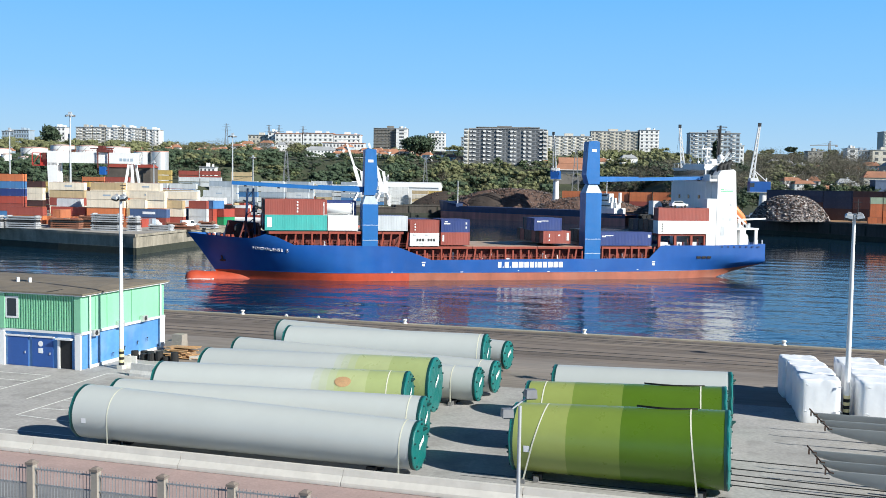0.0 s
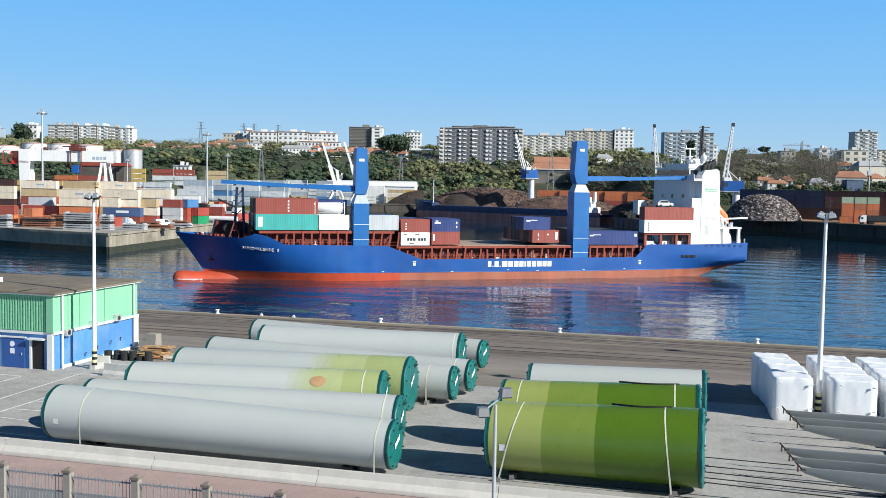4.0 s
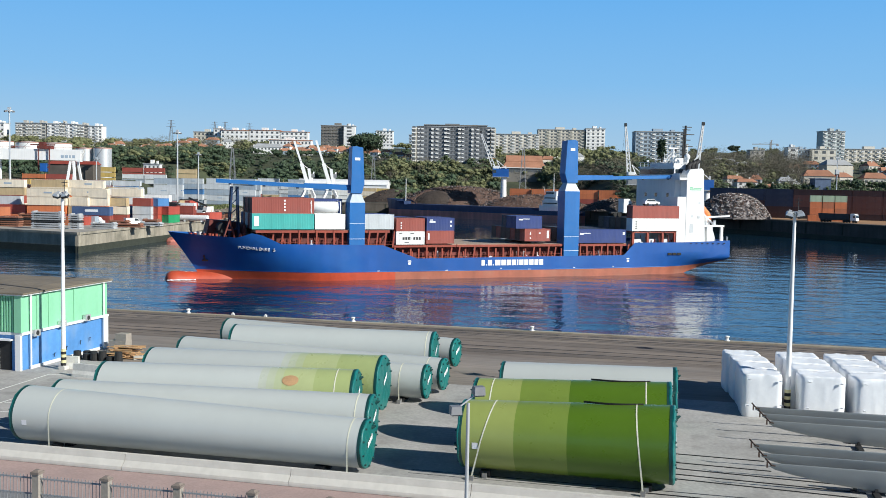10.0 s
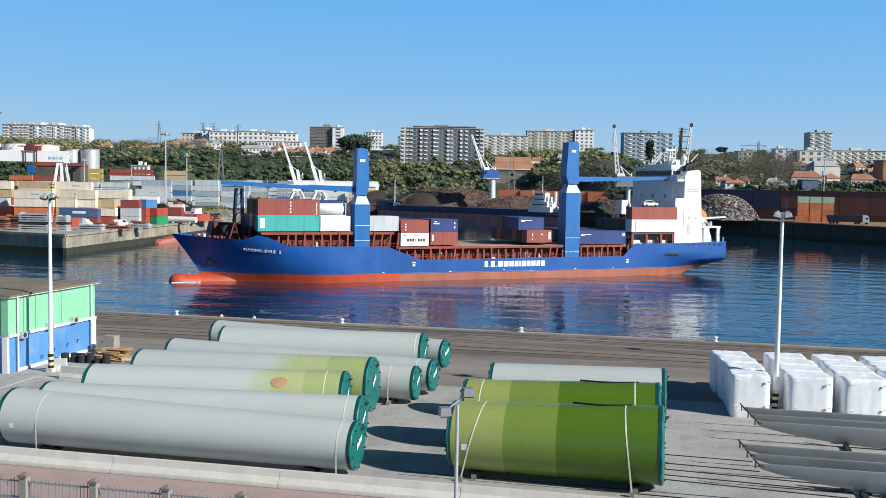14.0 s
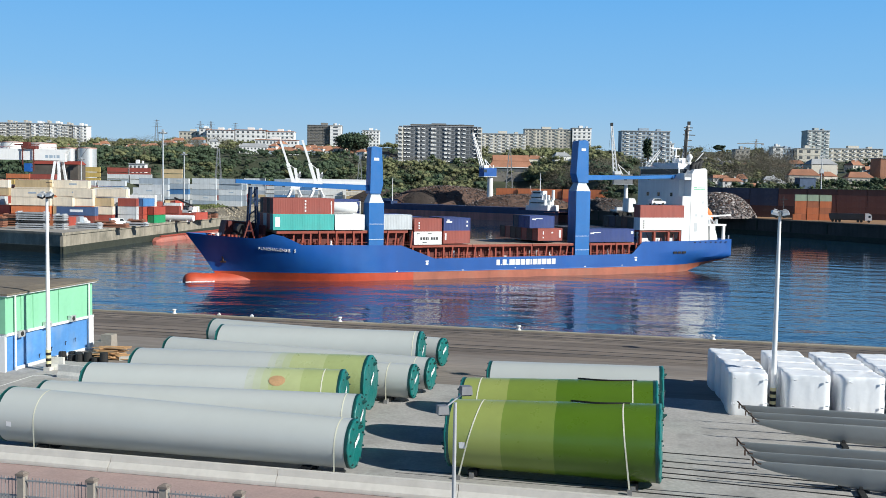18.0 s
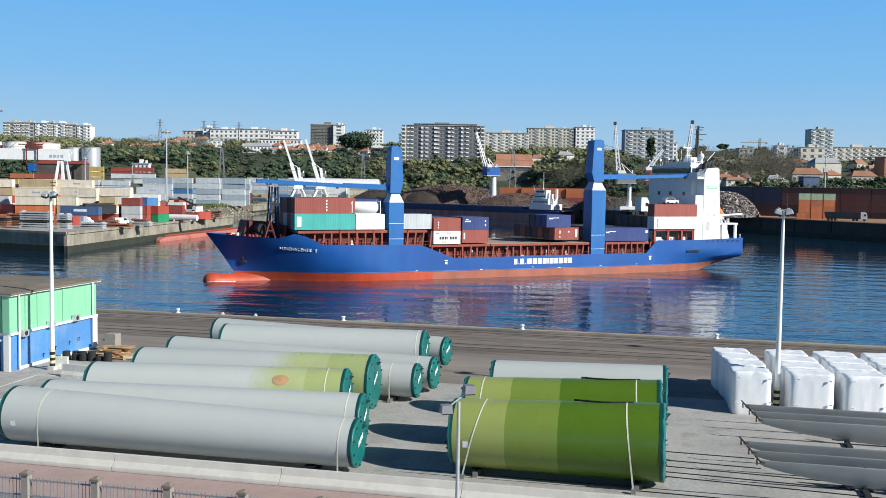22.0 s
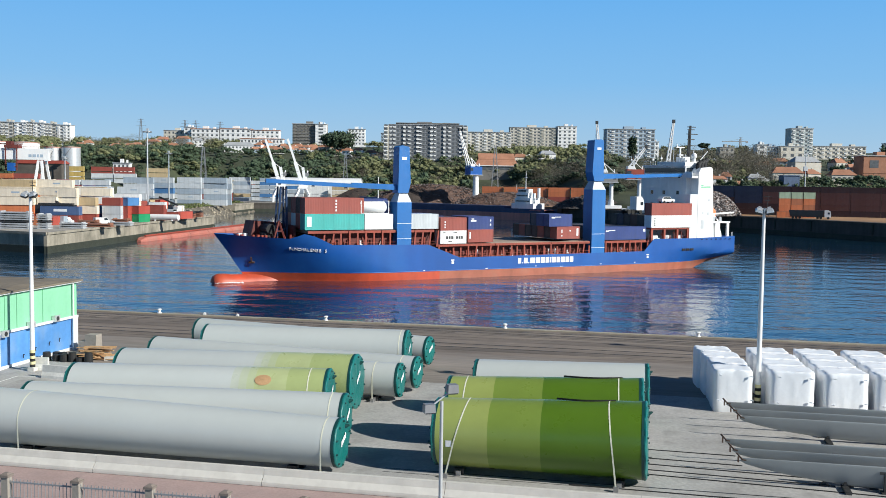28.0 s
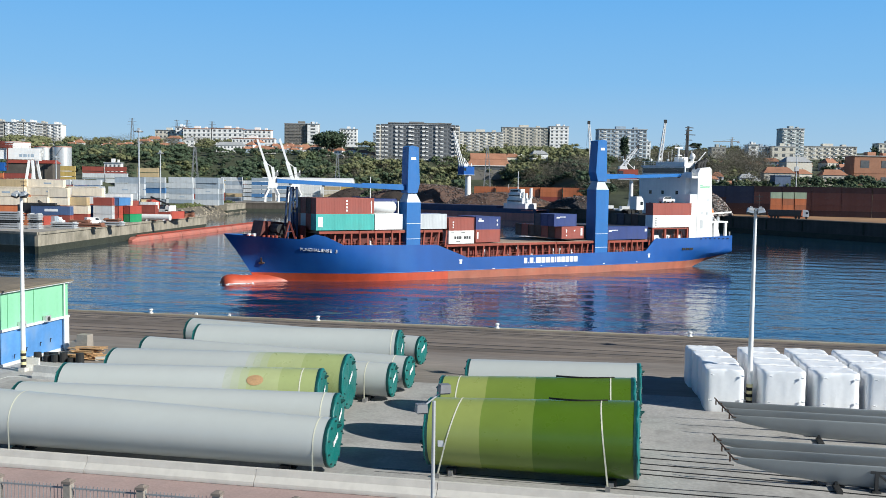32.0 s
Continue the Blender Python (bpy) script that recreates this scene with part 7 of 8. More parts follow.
def second_ship():
    m = pose(-32, 607, WATER_Z, 0, 0, math.degrees(math.atan2(-85, 98)))
    root = thing("moored_ship", "dark blue coaster moored at the scrap quay", "ship", m)
    L = 137.0

    def rise(x):
        return float(np.interp(x, (0, 12, 16, 30), (3.9, 3.4, 1.0, 0.0)))

    def ring(z0, z1, top):
        rows = []
        for x in (0, 3, 7, 12, 16, 20, 30, L - 12, L - 4, L):
            b = float(np.interp(x, (0, 3, 7, 12, 20, L - 12, L), (0.1, 3.0, 5.2, 6.8, 7.6, 7.6, 6.2)))
            lean = 1.5 * top * (x < 3)
            rows.append([(x, -b, z0), (x - lean, -b, z1 + (rise(x) if top else 0))])
        g = Geo().rings(rows)
        return g.rings([[(x, -y, z) for x, y, z in r] for r in rows])

    part("hull", ring(3.9, 6.2, 1), M["ship2_blue"], root, "very dark blue topsides")
    part("boot_top", ring(-1.0, 3.9, 0), M["ship2_red"], root, "dull red lower hull")
    part("deck", Geo().span((16, -7.2, 5.2), (L - 2, 7.2, 5.4)), M["ship2_red"], root)
    part("forecastle", Geo().prism([(3, 5.0), (15.5, 5.0), (15.5, 8.6), (3, 9.0)], -2.9, 2.9), M["ship2_blue"], root)
    part("hatch_coaming", Geo().span((20, -5.4, 5.4), (L - 26, 5.4, 7.2)), M["ship2_blue"], root)
    h = part("deckhouse", Geo().span((L - 21.5, -5.2, 5.4), (L - 7.5, 5.2, 8.9)).span((L - 20.0, -4.4, 8.9), (L - 10, 4.4, 11.7)).span((L - 19.5, -3.6, 11.7), (L - 12, 3.6, 14.2)).span((L - 19, -2.9, 14.2), (L - 13.5, 2.9, 16.4)), M["white"], root, "white stepped deckhouse")
    part("bridge_window", Geo().span((L - 18.8, -2.93, 15.0), (L - 13.8, -2.88, 15.9)).span((L - 19.2, -3.63, 12.5), (L - 12.4, -3.58, 13.2)).span((L - 19.4, -4.43, 9.8), (L - 10.6, -4.38, 10.4)), M["glass"], h)
    part("deck_rail", Geo().span((L - 21.3, -5.1, 9.7), (L - 7.7, -5.04, 9.8)).span((L - 21.3, -5.1, 9.3), (L - 7.7, -5.04, 9.36)).span((L - 19.9, -4.3, 12.5), (L - 10.2, -4.24, 12.6)), M["white"], h)
    part("mast", Geo().tube((L - 16, 0, 16.4), (L - 16, 0, 26), 0.25, 0.1, 6).beam((L - 17, 0, 22.5), (L - 15, 0, 22.5), 0.15, 0.15).tube((L - 9, 2, 11.6), (L - 9, 2, 17.0), 0.9, 0.8, 10).beam((L - 20, -2, 14.2), (L - 21, -2, 19), 0.12, 0.12), M["white"], h)
    part("foremast", Geo().tube((14, 0, 8), (14, 0, 22), 0.3, 0.2, 8), M["white"], root)


M["ship2_blue"] = stuff("old_navy_hull_paint", (0.02, 0.045, 0.12), 0.5, 0, 0.15, 0.06, 0.15, 0, 0.2)
M["ship2_red"] = stuff("old_red_hull_paint", (0.56, 0.21, 0.17), 0.6, 0, 0.15, 0.06, 0.15, 0, 0.25)
second_ship()

lp = thing("light_pole", "slim grey light pole behind the container stack", "light mast", pose(174.4, 440, 1.96))
part("pole", Geo().tube((0, 0, 0), (0, 0, 28.0), 0.3, 0.18, 10), M["galv"], lp, smooth=40)
part("lamp_ring", Geo().box((0, 0, 27.4), (2.2, 0.6, 0.5)).box((0, 0, 21.0), (1.6, 1.2, 2.0)), M["galv"], lp)

# red floating pipe pontoon along the terminal wall
pont = thing("floating_pontoon", "long red dredging pontoon lying afloat", "pontoon", pose(-83.4, 309.5, WATER_Z, 0, 0, math.degrees(math.atan2(432.6 - 306.3, 23.4))))
for k in range(8):
    part("pontoon_unit", Geo().rings([[(x, -1.9, -0.5), (x, -1.9, 0.55), (x, -1.3, 1.25), (x, 1.3, 1.25), (x, 1.9, 0.55), (x, 1.9, -0.5)] for x in (16 * k + 0.15, 16 * k + 15.85)], True, True), M["pontoon"], pont, "faded red pontoon unit")
part("pontoon_nose", Geo().rings([[(x, -1.9 * q, -0.5), (x, -1.9 * q, 0.55 * q), (x, -1.3 * q, 1.25 * q), (x, 1.3 * q, 1.25 * q), (x, 1.9 * q, 0.55 * q), (x, 1.9 * q, -0.5)] for x, q in ((-3.0, 0.35), (-1.5, 0.8), (0.13, 1.0))], True, True), M["pontoon"], pont)
part("hose", Geo().tube((2, 0.4, 1.5), (120, 0.4, 1.5), 0.3, 0.3, 8), M["deck_red"], pont)

# white warehouse at the basin's head
wh = thing("warehouse", "long white warehouse with a rounded roof", "warehouse", pose(-66.3, 680, 0.4, 0, 0, -3))
part("wall", Geo().span((-30, -9, 0), (30, 9, 12.4)), M["white"], wh)
part("roof", Geo().rings([[(x, 9.6 * math.cos(t), 12.4 + 3.6 * math.sin(t)) for t in (math.pi * k / 12 for k in range(13))] for x in (-30.6, 30.6)]), M["white"], wh)
part("gable", Geo().rings([[(30.0, 9.4 * math.cos(t), 12.4 + 3.4 * math.sin(t) * q) for t in (math.pi * k / 12 for k in range(13))] for q in (0.0, 1.0)]), M["white"], wh)
for k in range(7):
    part("roller_door", Geo().span((-26 + 8 * k, -9.08, 0), (-21 + 8 * k, -9.0, 5.5)), M["steel"], wh)


# a lorry that backs and pulls forward on the scrap quay
def tipper():
    root = thing("tipper_lorry", "white-cabbed lorry with a dark tipper trailer", "lorry")
    part("cab", Geo().prism([(0.0, 0.8), (2.4, 0.8), (2.45, 1.9), (2.2, 3.2), (1.5, 3.6), (0.0, 3.6)], -1.25, 1.25), M["white"], root, "white lorry cab")
    part("windscreen", Geo().prism([(2.47, 1.95), (2.51, 1.95), (2.25, 3.05), (2.21, 3.05)], -1.1, 1.1), M["glass"], root)
    part("side_window", Geo().span((1.2, -1.28, 2.0), (2.0, 1.28, 2.8)), M["glass"], root)
    part("trailer_body", Geo().prism([(-13.2, 1.3), (-0.6, 1.3), (-0.3, 3.5), (-13.6, 3.5)], -1.25, 1.25), BOXMAT["black"], root, "dark tipper body")
    part("chassis", Geo().span((-13.0, -0.6, 0.8), (2.2, 0.6, 1.28)), M["darksteel"], root)
    for wx in (1.4, -1.4, -2.6, -9.4, -10.7, -12.0):
        for sy in (-1, 1):
            part("wheel", Geo().tube((wx, sy * 0.9, 0.52), (wx, sy * 1.25, 0.52), 0.52, 0.52, 14), M["black"], root)
    return root


lorry = tipper()

# rough bank at the inlet: grass above, mud and loose stones down to the water
def inlet_bank():
    r = random.Random(44)
    line_ = [Vector(p) for p in ((-78, 388), (-80, 396), (-92, 420), (-103, 442), (-102, 500), (-100, 560), (-97, 610))]
    pts = []
    for a, b in zip(line_, line_[1:]):
        n = max(1, int((b - a).length / 2.5))
        pts += [a.lerp(b, k / n) for k in range(n)]
    pts.append(line_[-1])
    prof = ((-4.0, -6.2), (-1.5, -5.0), (0.5, -3.8), (3.0, -2.2), (5.5, -0.9), (8.0, 0.5), (11.0, 1.25), (14.0, 0.9), (18.0, 0.3))
    grass, mud, stones = [], [], Geo()
    for k, p in enumerate(pts):
        d = pts[min(k + 2, len(pts) - 1)] - pts[max(0, k - 2)]
        w = Vector((-d.y, d.x)).normalized()
        row = []
        for off, z in prof:
            o = off + 1.3 * noise.noise(Vector((p.y * 0.11, off * 0.2, 3)))
            q = p + w * o
            low = 0.35 if k < 10 else 1.0
            row.append((q.x, q.y, z * (low if z > 0 else 1.0) + 0.35 * noise.noise(Vector((p.y * 0.2, off * 0.5, 7)))))
        mud.append(row[:6])
        grass.append(row[5:])
        for _ in range(7 if k < 22 else 3):
            a, b = r.choice(list(zip(row[1:5], row[2:6])))
            f = r.random()
            c = [u + (v - u) * f for u, v in zip(a, b)]
            m = r.uniform(0.3, 1.1)
            stones.box((c[0] + r.uniform(-1, 1), c[1] + r.uniform(-1, 1), c[2] + 0.1), (m * r.uniform(0.8, 1.6), m, m * 0.8), r.uniform(0, 180), (0.6, 0.55))
    M["bankgrass"] = stuff("rough_bank_grass", (0.10, 0.125, 0.04), 0.95, 0, 0.3, 0.25, 0.4, 0.3, 0, (0.20, 0.17, 0.11), 0.7)
    M["bankmud"] = stuff("wet_bank_mud", (0.15, 0.13, 0.10), 0.85, 0, 0.3, 0.2, 0.4, 0.4, 0, (0.06, 0.06, 0.045), 0.8)
    ob = solid("grass_bank", Geo().rings(grass), M["bankgrass"], "rough grassy bank along the inlet", "grass", smooth=60, kind="stuff")
    part("mud_slope", Geo().rings(mud), M["bankmud"], ob, "muddy slope down to the water", smooth=60)
    part("loose_stones", stones.flat_mesh("loose_stones", M["kerbstone"]), None, ob, "pale loose stones on the slope")
    tuft = Geo()
    for _ in range(2600):
        row = r.choice(grass)
        x, y, z = r.choice(row[:4])
        x, y = x + r.uniform(-2, 2), y + r.uniform(-2, 2)
        h, t = r.uniform(0.3, 0.9), r.uniform(0, 6.3)
        c_, s_ = 0.3 * math.cos(t), 0.3 * math.sin(t)
        tuft.quad((x - c_, y - s_, z - 0.1), (x + c_, y + s_, z - 0.1), (x + 1.6 * c_, y + 1.6 * s_, z + h), (x - 0.7 * c_, y - 0.7 * s_, z + h * 0.8))
    part("grass_tufts", tuft.flat_mesh("grass_tufts", M["bankgrass"]), None, ob)


inlet_bank()

# ---- town on the hill ----
M["facade_grey"] = stuff("grey_brown_render", (0.42, 0.40, 0.36), 0.85, 0, 0.06, 0.05, 0.1, 0, 0.08)
M["facade_white"] = stuff("white_render", (0.80, 0.79, 0.77), 0.85, 0, 0.05, 0.04, 0.1, 0, 0.06)
M["facade_cream"] = stuff("cream_render", (0.60, 0.56, 0.48), 0.85, 0, 0.06, 0.05, 0.1, 0, 0.08)
M["facade_pale"] = stuff("pale_green_grey_render", (0.46, 0.50, 0.49), 0.85, 0, 0.06, 0.05, 0.1, 0, 0.08)
M["facade_dark"] = stuff("dark_grey_render", (0.20, 0.185, 0.165), 0.85, 0, 0.08, 0.05, 0.1, 0, 0.1)
M["tile_roof"] = stuff("orange_clay_tiles", (0.40, 0.19, 0.115), 0.85, 0, 0.15, 0.1, 0.3, 0, 0, (0.32, 0.14, 0.08), 0.5, 0.15)
M["grey_roof"] = stuff("grey_sheet_roof", (0.36, 0.37, 0.38), 0.7, 0, 0.1, 0.05, 0.3)
M["dark_glass"] = stuff("dull_dark_glazing", (0.11, 0.115, 0.12), 0.25, 0, 0.2, 0.05)
WIN = {}


def window_mesh(w, h, frame_mat):
    key = (w, h, frame_mat)
    if key not in WIN:
        WIN[key] = (Geo().span((-w / 2, -0.12, 0), (w / 2, 0, h)).mesh("window", M["dark_glass"]), Geo().span((-w / 2 - 0.2, -0.9, -0.15), (w / 2 + 0.2, -0.121, 0.75)).mesh("balcony", M[frame_mat]))
    return WIN[key]


def apartments(x, y, w, zb, zt, d, wall_mat, label, floors, cols, turn=0.0, balcony=None, pattern=None, ends=None, roof="grey_roof"):
    """A block of flats with its windows and balconies; y is the front's distance."""
    root = thing("apartment_block", label, "apartment building", pose(x, y, zb, 0, 0, turn), group="apartment blocks")
    h = zt - zb
    part("wall", Geo().span((-w / 2, 0, -12), (w / 2, d, h)), M[wall_mat], root)
    part("roof", Geo().span((-w / 2 - 0.4, -0.6, h), (w / 2 + 0.4, d + 0.4, h + 0.5)), M[roof], root)
    part("lift_house", Geo().span((-w * 0.12, d * 0.3, h + 0.5), (w * 0.08, d * 0.7, h + 2.8)), M[wall_mat], root)
    part("roof_hut", Geo().span((w * 0.25, d * 0.3, h + 0.5), (w * 0.33, d * 0.7, h + 2.2)), M[wall_mat], root)
    fh = h / floors
    cw = w / cols
    for i in range(floors):
        for j in range(cols):
            wide = cw * ((0.66 if (j % 3) else 0.45) if balcony else 0.42)
            gl, ba = window_mesh(round(wide, 2), round(fh * 0.45, 2), balcony or wall_mat)
            q = Matrix.Translation((-w / 2 + cw * (j + 0.5), 0, fh * (i + 0.3)))
            win = part("window", gl, None, root, "", q)
            if balcony and (pattern is None or pattern[j % len(pattern)]):
                part("balcony", ba, None, win)
        part("floor_edge", Geo().span((-w / 2, -0.25, fh * (i + 1) - 0.28), (w / 2, -0.0, fh * (i + 1) - 0.03)), M[ends or wall_mat], root)
    return root


M["facade_slate"] = stuff("blue_grey_panel_render", (0.20, 0.21, 0.225), 0.8, 0, 0.1, 0.06, 0.1, 0, 0.1)
flats = apartments(8.9, 800, 59, 28, 60.0, 14, "facade_slate", "long blue-grey ten-storey apartment block with white balconies", 10, 20, 0, "facade_white", (1, 1, 0, 0, 0, 1, 0, 0, 1, 0, 0), "facade_slate")
for x in (-31.6, 31.6):
    part("end_wall", Geo().span((x - 2.0, -1.0, -12), (x + 2.0, 14, 31.4)), M["facade_cream"], flats, "pale end wall")
part("roof_canopy", Geo().span((-24, 1.0, 33.2), (27, 12, 33.8)), M["facade_dark"], flats, "dark canopy over the roof storey")
part("roof_storey", Geo().span((-22, 2.0, 32.4), (25, 11, 33.2)), M["dark_glass"], flats)
for k in range(10):
    for x in (-31.6, 31.6):
        part("balcony", Geo().span((x - 1.7, -1.9, 3.2 * k + 0.9), (x + 1.3, -1.0, 3.2 * k + 1.9)), M["facade_white"], flats)
        part("window", Geo().span((x - 1.5, -1.06, 3.2 * k + 1.9), (x + 1.1, -1.0, 3.2 * k + 3.3)), M["dark_glass"], flats)
for x in (-18.0, -7.5, 3.5, 14.0):
    for k in range(10):
        part("loggia", Geo().span((x, -1.2, 3.2 * k + 0.7), (x + 1.9, -0.26, 3.2 * k + 2.1)), M["facade_white"], flats)
apartments(67.4, 900, 40, 40, 60, 13, "facade_cream", "cream seven-storey apartment block on the hill", 7, 11, 0, "facade_white", (1, 0), "facade_white")
apartments(113, 950, 44, 44, 67.5, 14, "facade_cream", "tan eight-storey apartment block on the hill", 8, 12, 0, "facade_cream", (0, 0, 1), "facade_grey")
apartments(145.2, 948, 18, 46, 69, 14, "facade_white", "plain white apartment block end", 7, 4)
apartments(174, 800, 39, 30, 59, 14, "facade_blue", "blue-grey apartment block with pale ends", 9, 12, 0, "facade_white", (0, 1, 0), "facade_cream")
apartments(197, 815, 7, 30, 50, 12, "facade_white", "narrow white building beside flats", 6, 2)
apartments(-104.6, 1000, 34, 48, 70.5, 14, "facade_dark", "dark grey apartment block with a white end", 8, 9, 0, "facade_dark", (1, 1), "facade_grey")
apartments(-93, 996, 11, 47, 70, 10, "facade_white", "white end wall of a block of flats", 7, 1)
apartments(-58, 1000, 17, 50, 66, 12, "facade_white", "small white apartment block on the hill", 5, 5)
apartments(-26, 1010, 16, 48, 63, 12, "facade_blue", "distant grey-blue block of flats", 5, 5)
for x0, w, zt in ((-197.5, 26, 61.5), (-169, 29, 62), (-141, 26, 61)):
    apartments(x0, 950, w, 46, zt, 12, "facade_white", "low white terrace of flats with red roof", 4, 6, 0, None, None, None, "tile_roof")
apartments(-137, 900, 38, 42, 51, 10, "facade_white", "low white house row with tiled roof", 2, 12, 0, None, None, None, "tile_roof")
for x0, w, zt, m in ((-376.5, 15.4, 62.2, "facade_grey"), (-362.5, 11.6, 62.4, "facade_grey"), (-350.2, 11.2, 62.0, "facade_white"), (-342.2, 4.6, 62.6, "facade_grey"), (-334.1, 10.2, 62.0, "facade_white"), (-324.1, 9.4, 61.1, "facade_grey"), (-312.6, 12.2, 60.5, "facade_white")):
    apartments(x0, 900, w, 44, zt, 12, m, "white apartment block on the hillside", 6, max(2, int(w / 3)), 0, "facade_white", (1, 0) if m == "facade_white" else (1, 1, 0), "facade_white")
apartments(-401.4, 900, 14.6, 46, 62.0, 12, "facade_white", "white villa block beside a dark tree", 4, 4)
apartments(-473.1, 950, 11.9, 46, 60.0, 12, "facade_blue", "low grey-blue building on the ridge", 3, 4)
apartments(-459.6, 950, 14.9, 46, 61.2, 12, "facade_blue", "low building with grey windows on the ridge", 4, 6)
apartments(-226, 960, 26, 48, 60, 10, "facade_cream", "cream public building on the ridge", 3, 7)
apartments(-214, 955, 9, 48, 63, 10, "facade_white", "white stair tower on the ridge", 4, 2)
apartments(333, 850, 19, 36, 64.8, 14, "facade_pale", "grey concrete apartment tower block", 9, 5, 0, "facade_white", (1, 0))
apartments(306, 800, 19, 33, 47.4, 10, "facade_cream", "pale building with blank walls", 3, 3)
apartments(281, 800, 8, 28, 48.3, 10, "facade_white", "white party wall of a building", 5, 1)
apartments(291, 806, 12, 28, 47, 10, "facade_blue", "dark building with large windows", 5, 5)
apartments(366, 850, 46, 36, 50, 12, "facade_cream", "long pale block of flats", 4, 14, 0, "facade_white", (1, 0))
apartments(262, 830, 12, 30, 47, 10, "facade_grey", "small grey building between houses", 4, 3)
apartments(405, 820, 22, 30, 52, 12, "facade_cream", "tan building among houses", 5, 6)
apartments(286.5, 600, 26, 14, 34.2, 14, "tile_roof", "plain orange-red brick building among houses", 2, 2)
M["shed_blue"] = stuff("dull_blue_sheet", (0.08, 0.12, 0.20), 0.7, 0, 0.15, 0.08)
solid("blue_shed", Geo().span((-4.5, 0, -8), (4.5, 8, 1.0)).box((0, 4, 1.2), (9.6, 8.6, 0.5)), M["shed_blue"], "blue-grey flat-roofed shed among trees", "shed", pose(214.3, 560, 20))
tower_ = thing("tower_crane", "distant building-site tower crane", "tower crane", pose(361, 1100, 50))
part("mast", Geo().beam((0, 0, 0), (0, 0, 17), 1.2, 1.2), M["steel"], tower_)
part("jib", Geo().beam((-20, 0, 14), (9, 0, 14.6), 0.5, 0.9).box((8, 0, 13.4), (2.4, 1.4, 1.6)).beam((0, 0, 17), (-14, 0, 14.4), 0.2, 0.2), M["steel"], tower_)


def house(x, y, w, d, h, wall_mat, turn, roof="tile_roof"):
    z = land_z(x, y) - 0.6
    root = thing("house", "small house with %s roof" % ("an orange tiled" if roof == "tile_roof" else "a grey"), "house", pose(x, y, z, 0, 0, turn), group="hillside houses")
    part("wall", Geo().span((-w / 2, -d / 2, -3), (w / 2, d / 2, h)), M[wall_mat], root)
    rh = 0.32 * d
    g = Geo().rings([[(-w / 2 - 0.4, -d / 2 - 0.4, h), (w / 2 + 0.4, -d / 2 - 0.4, h)], [(-w / 2 + 0.25 * d, 0, h + rh), (w / 2 - 0.25 * d, 0, h + rh)], [(-w / 2 - 0.4, d / 2 + 0.4, h), (w / 2 + 0.4, d / 2 + 0.4, h)]])
    g.quad((-w / 2 - 0.4, -d / 2 - 0.4, h), (-w / 2 + 0.25 * d, 0, h + rh), (-w / 2 - 0.4, d / 2 + 0.4, h)).quad((w / 2 + 0.4, -d / 2 - 0.4, h), (w / 2 + 0.4, d / 2 + 0.4, h), (w / 2 - 0.25 * d, 0, h + rh))
    g.quad((-w / 2 - 0.4, -d / 2 - 0.4, h - 0.05), (w / 2 + 0.4, -d / 2 - 0.4, h - 0.05), (w / 2 + 0.4, d / 2 + 0.4, h - 0.05), (-w / 2 - 0.4, d / 2 + 0.4, h - 0.05))
    r = part("roof", g, M[roof], root)
    part("chimney", Geo().box((w * 0.2, d * 0.1, h + rh), (0.8, 0.6, 1.6)), M[wall_mat], r)
    n = max(2, int(w / 3))
    gl, _ = window_mesh(1.3, 1.4, wall_mat)
    for k in range(n):
        for zz in ((1.0, 3.9) if h > 5 else (1.2,)):
            part("window", gl, None, root, "", Matrix.Translation((-w / 2 + w * (k + 0.5) / n, -d / 2 + 0.02, zz)))


hr = random.Random(21)
def village(y0, y1, b0, b1, n, roof_share=0.85):
    for k in range(n):
        y = hr.uniform(y0, y1)
        x = y * (b0 + (b1 - b0) * (k + hr.random() * 0.8) / n)
        house(x, y, hr.uniform(7, 12), hr.uniform(6, 9), hr.choice((3.2, 3.4, 5.6, 6.0)), hr.choice(("facade_white", "facade_white", "facade_cream", "facade_blue")), hr.uniform(-25, 25), "tile_roof" if hr.random() < roof_share else "grey_roof")


village(850, 900, -0.16, -0.085, 16, 1.0)
village(860, 920, -0.30, -0.21, 12)
village(800, 860, -0.46, -0.30, 12, 0.6)
village(800, 850, -0.085, -0.03, 6)
village(760, 820, 0.04, 0.16, 5)
village(640, 720, 0.27, 0.36, 6, 0.5)
village(575, 600, 0.285, 0.36, 6, 0.7)
village(660, 720, 0.36, 0.52, 11, 1.0)
village(740, 800, 0.40, 0.55, 9)
village(700, 840, -0.50, -0.42, 5)
hall = thing("hall", "brown hall with a broad orange tiled roof", "building", pose(61.5, 735, 12, 0, 0, 0))
part("wall", Geo().span((-18, 0, 0), (16, 16, 15.0)), M["facade_dark"], hall)
part("window_band", Geo().span((-17, -0.08, 12.2), (15, 0, 14.0)), M["dark_glass"], hall)
part("eave", Geo().span((-19, -0.9, 15.0), (17, 17, 15.5)), M["facade_white"], hall)
part("roof", Geo().rings([[(-17.5, -0.6, 15.5), (15.5, -0.6, 15.5)], [(-14, 3.5, 20.0), (13, 3.5, 20.0)], [(-14, 9, 24.6), (13, 9, 24.6)], [(-15, 16, 15.5), (14, 16, 15.5)]]), M["tile_roof"], hall, "orange tiled roof")
part("roof_step", Geo().span((-14.4, 3.2, 19.7), (13.4, 3.6, 20.4)), M["tile_roof"], hall)
house(-150, 860, 24, 10, 6, "facade_white", 4, "grey_roof")
house(100, 752, 12, 9, 9.0, "facade_white", 8, "grey_roof")
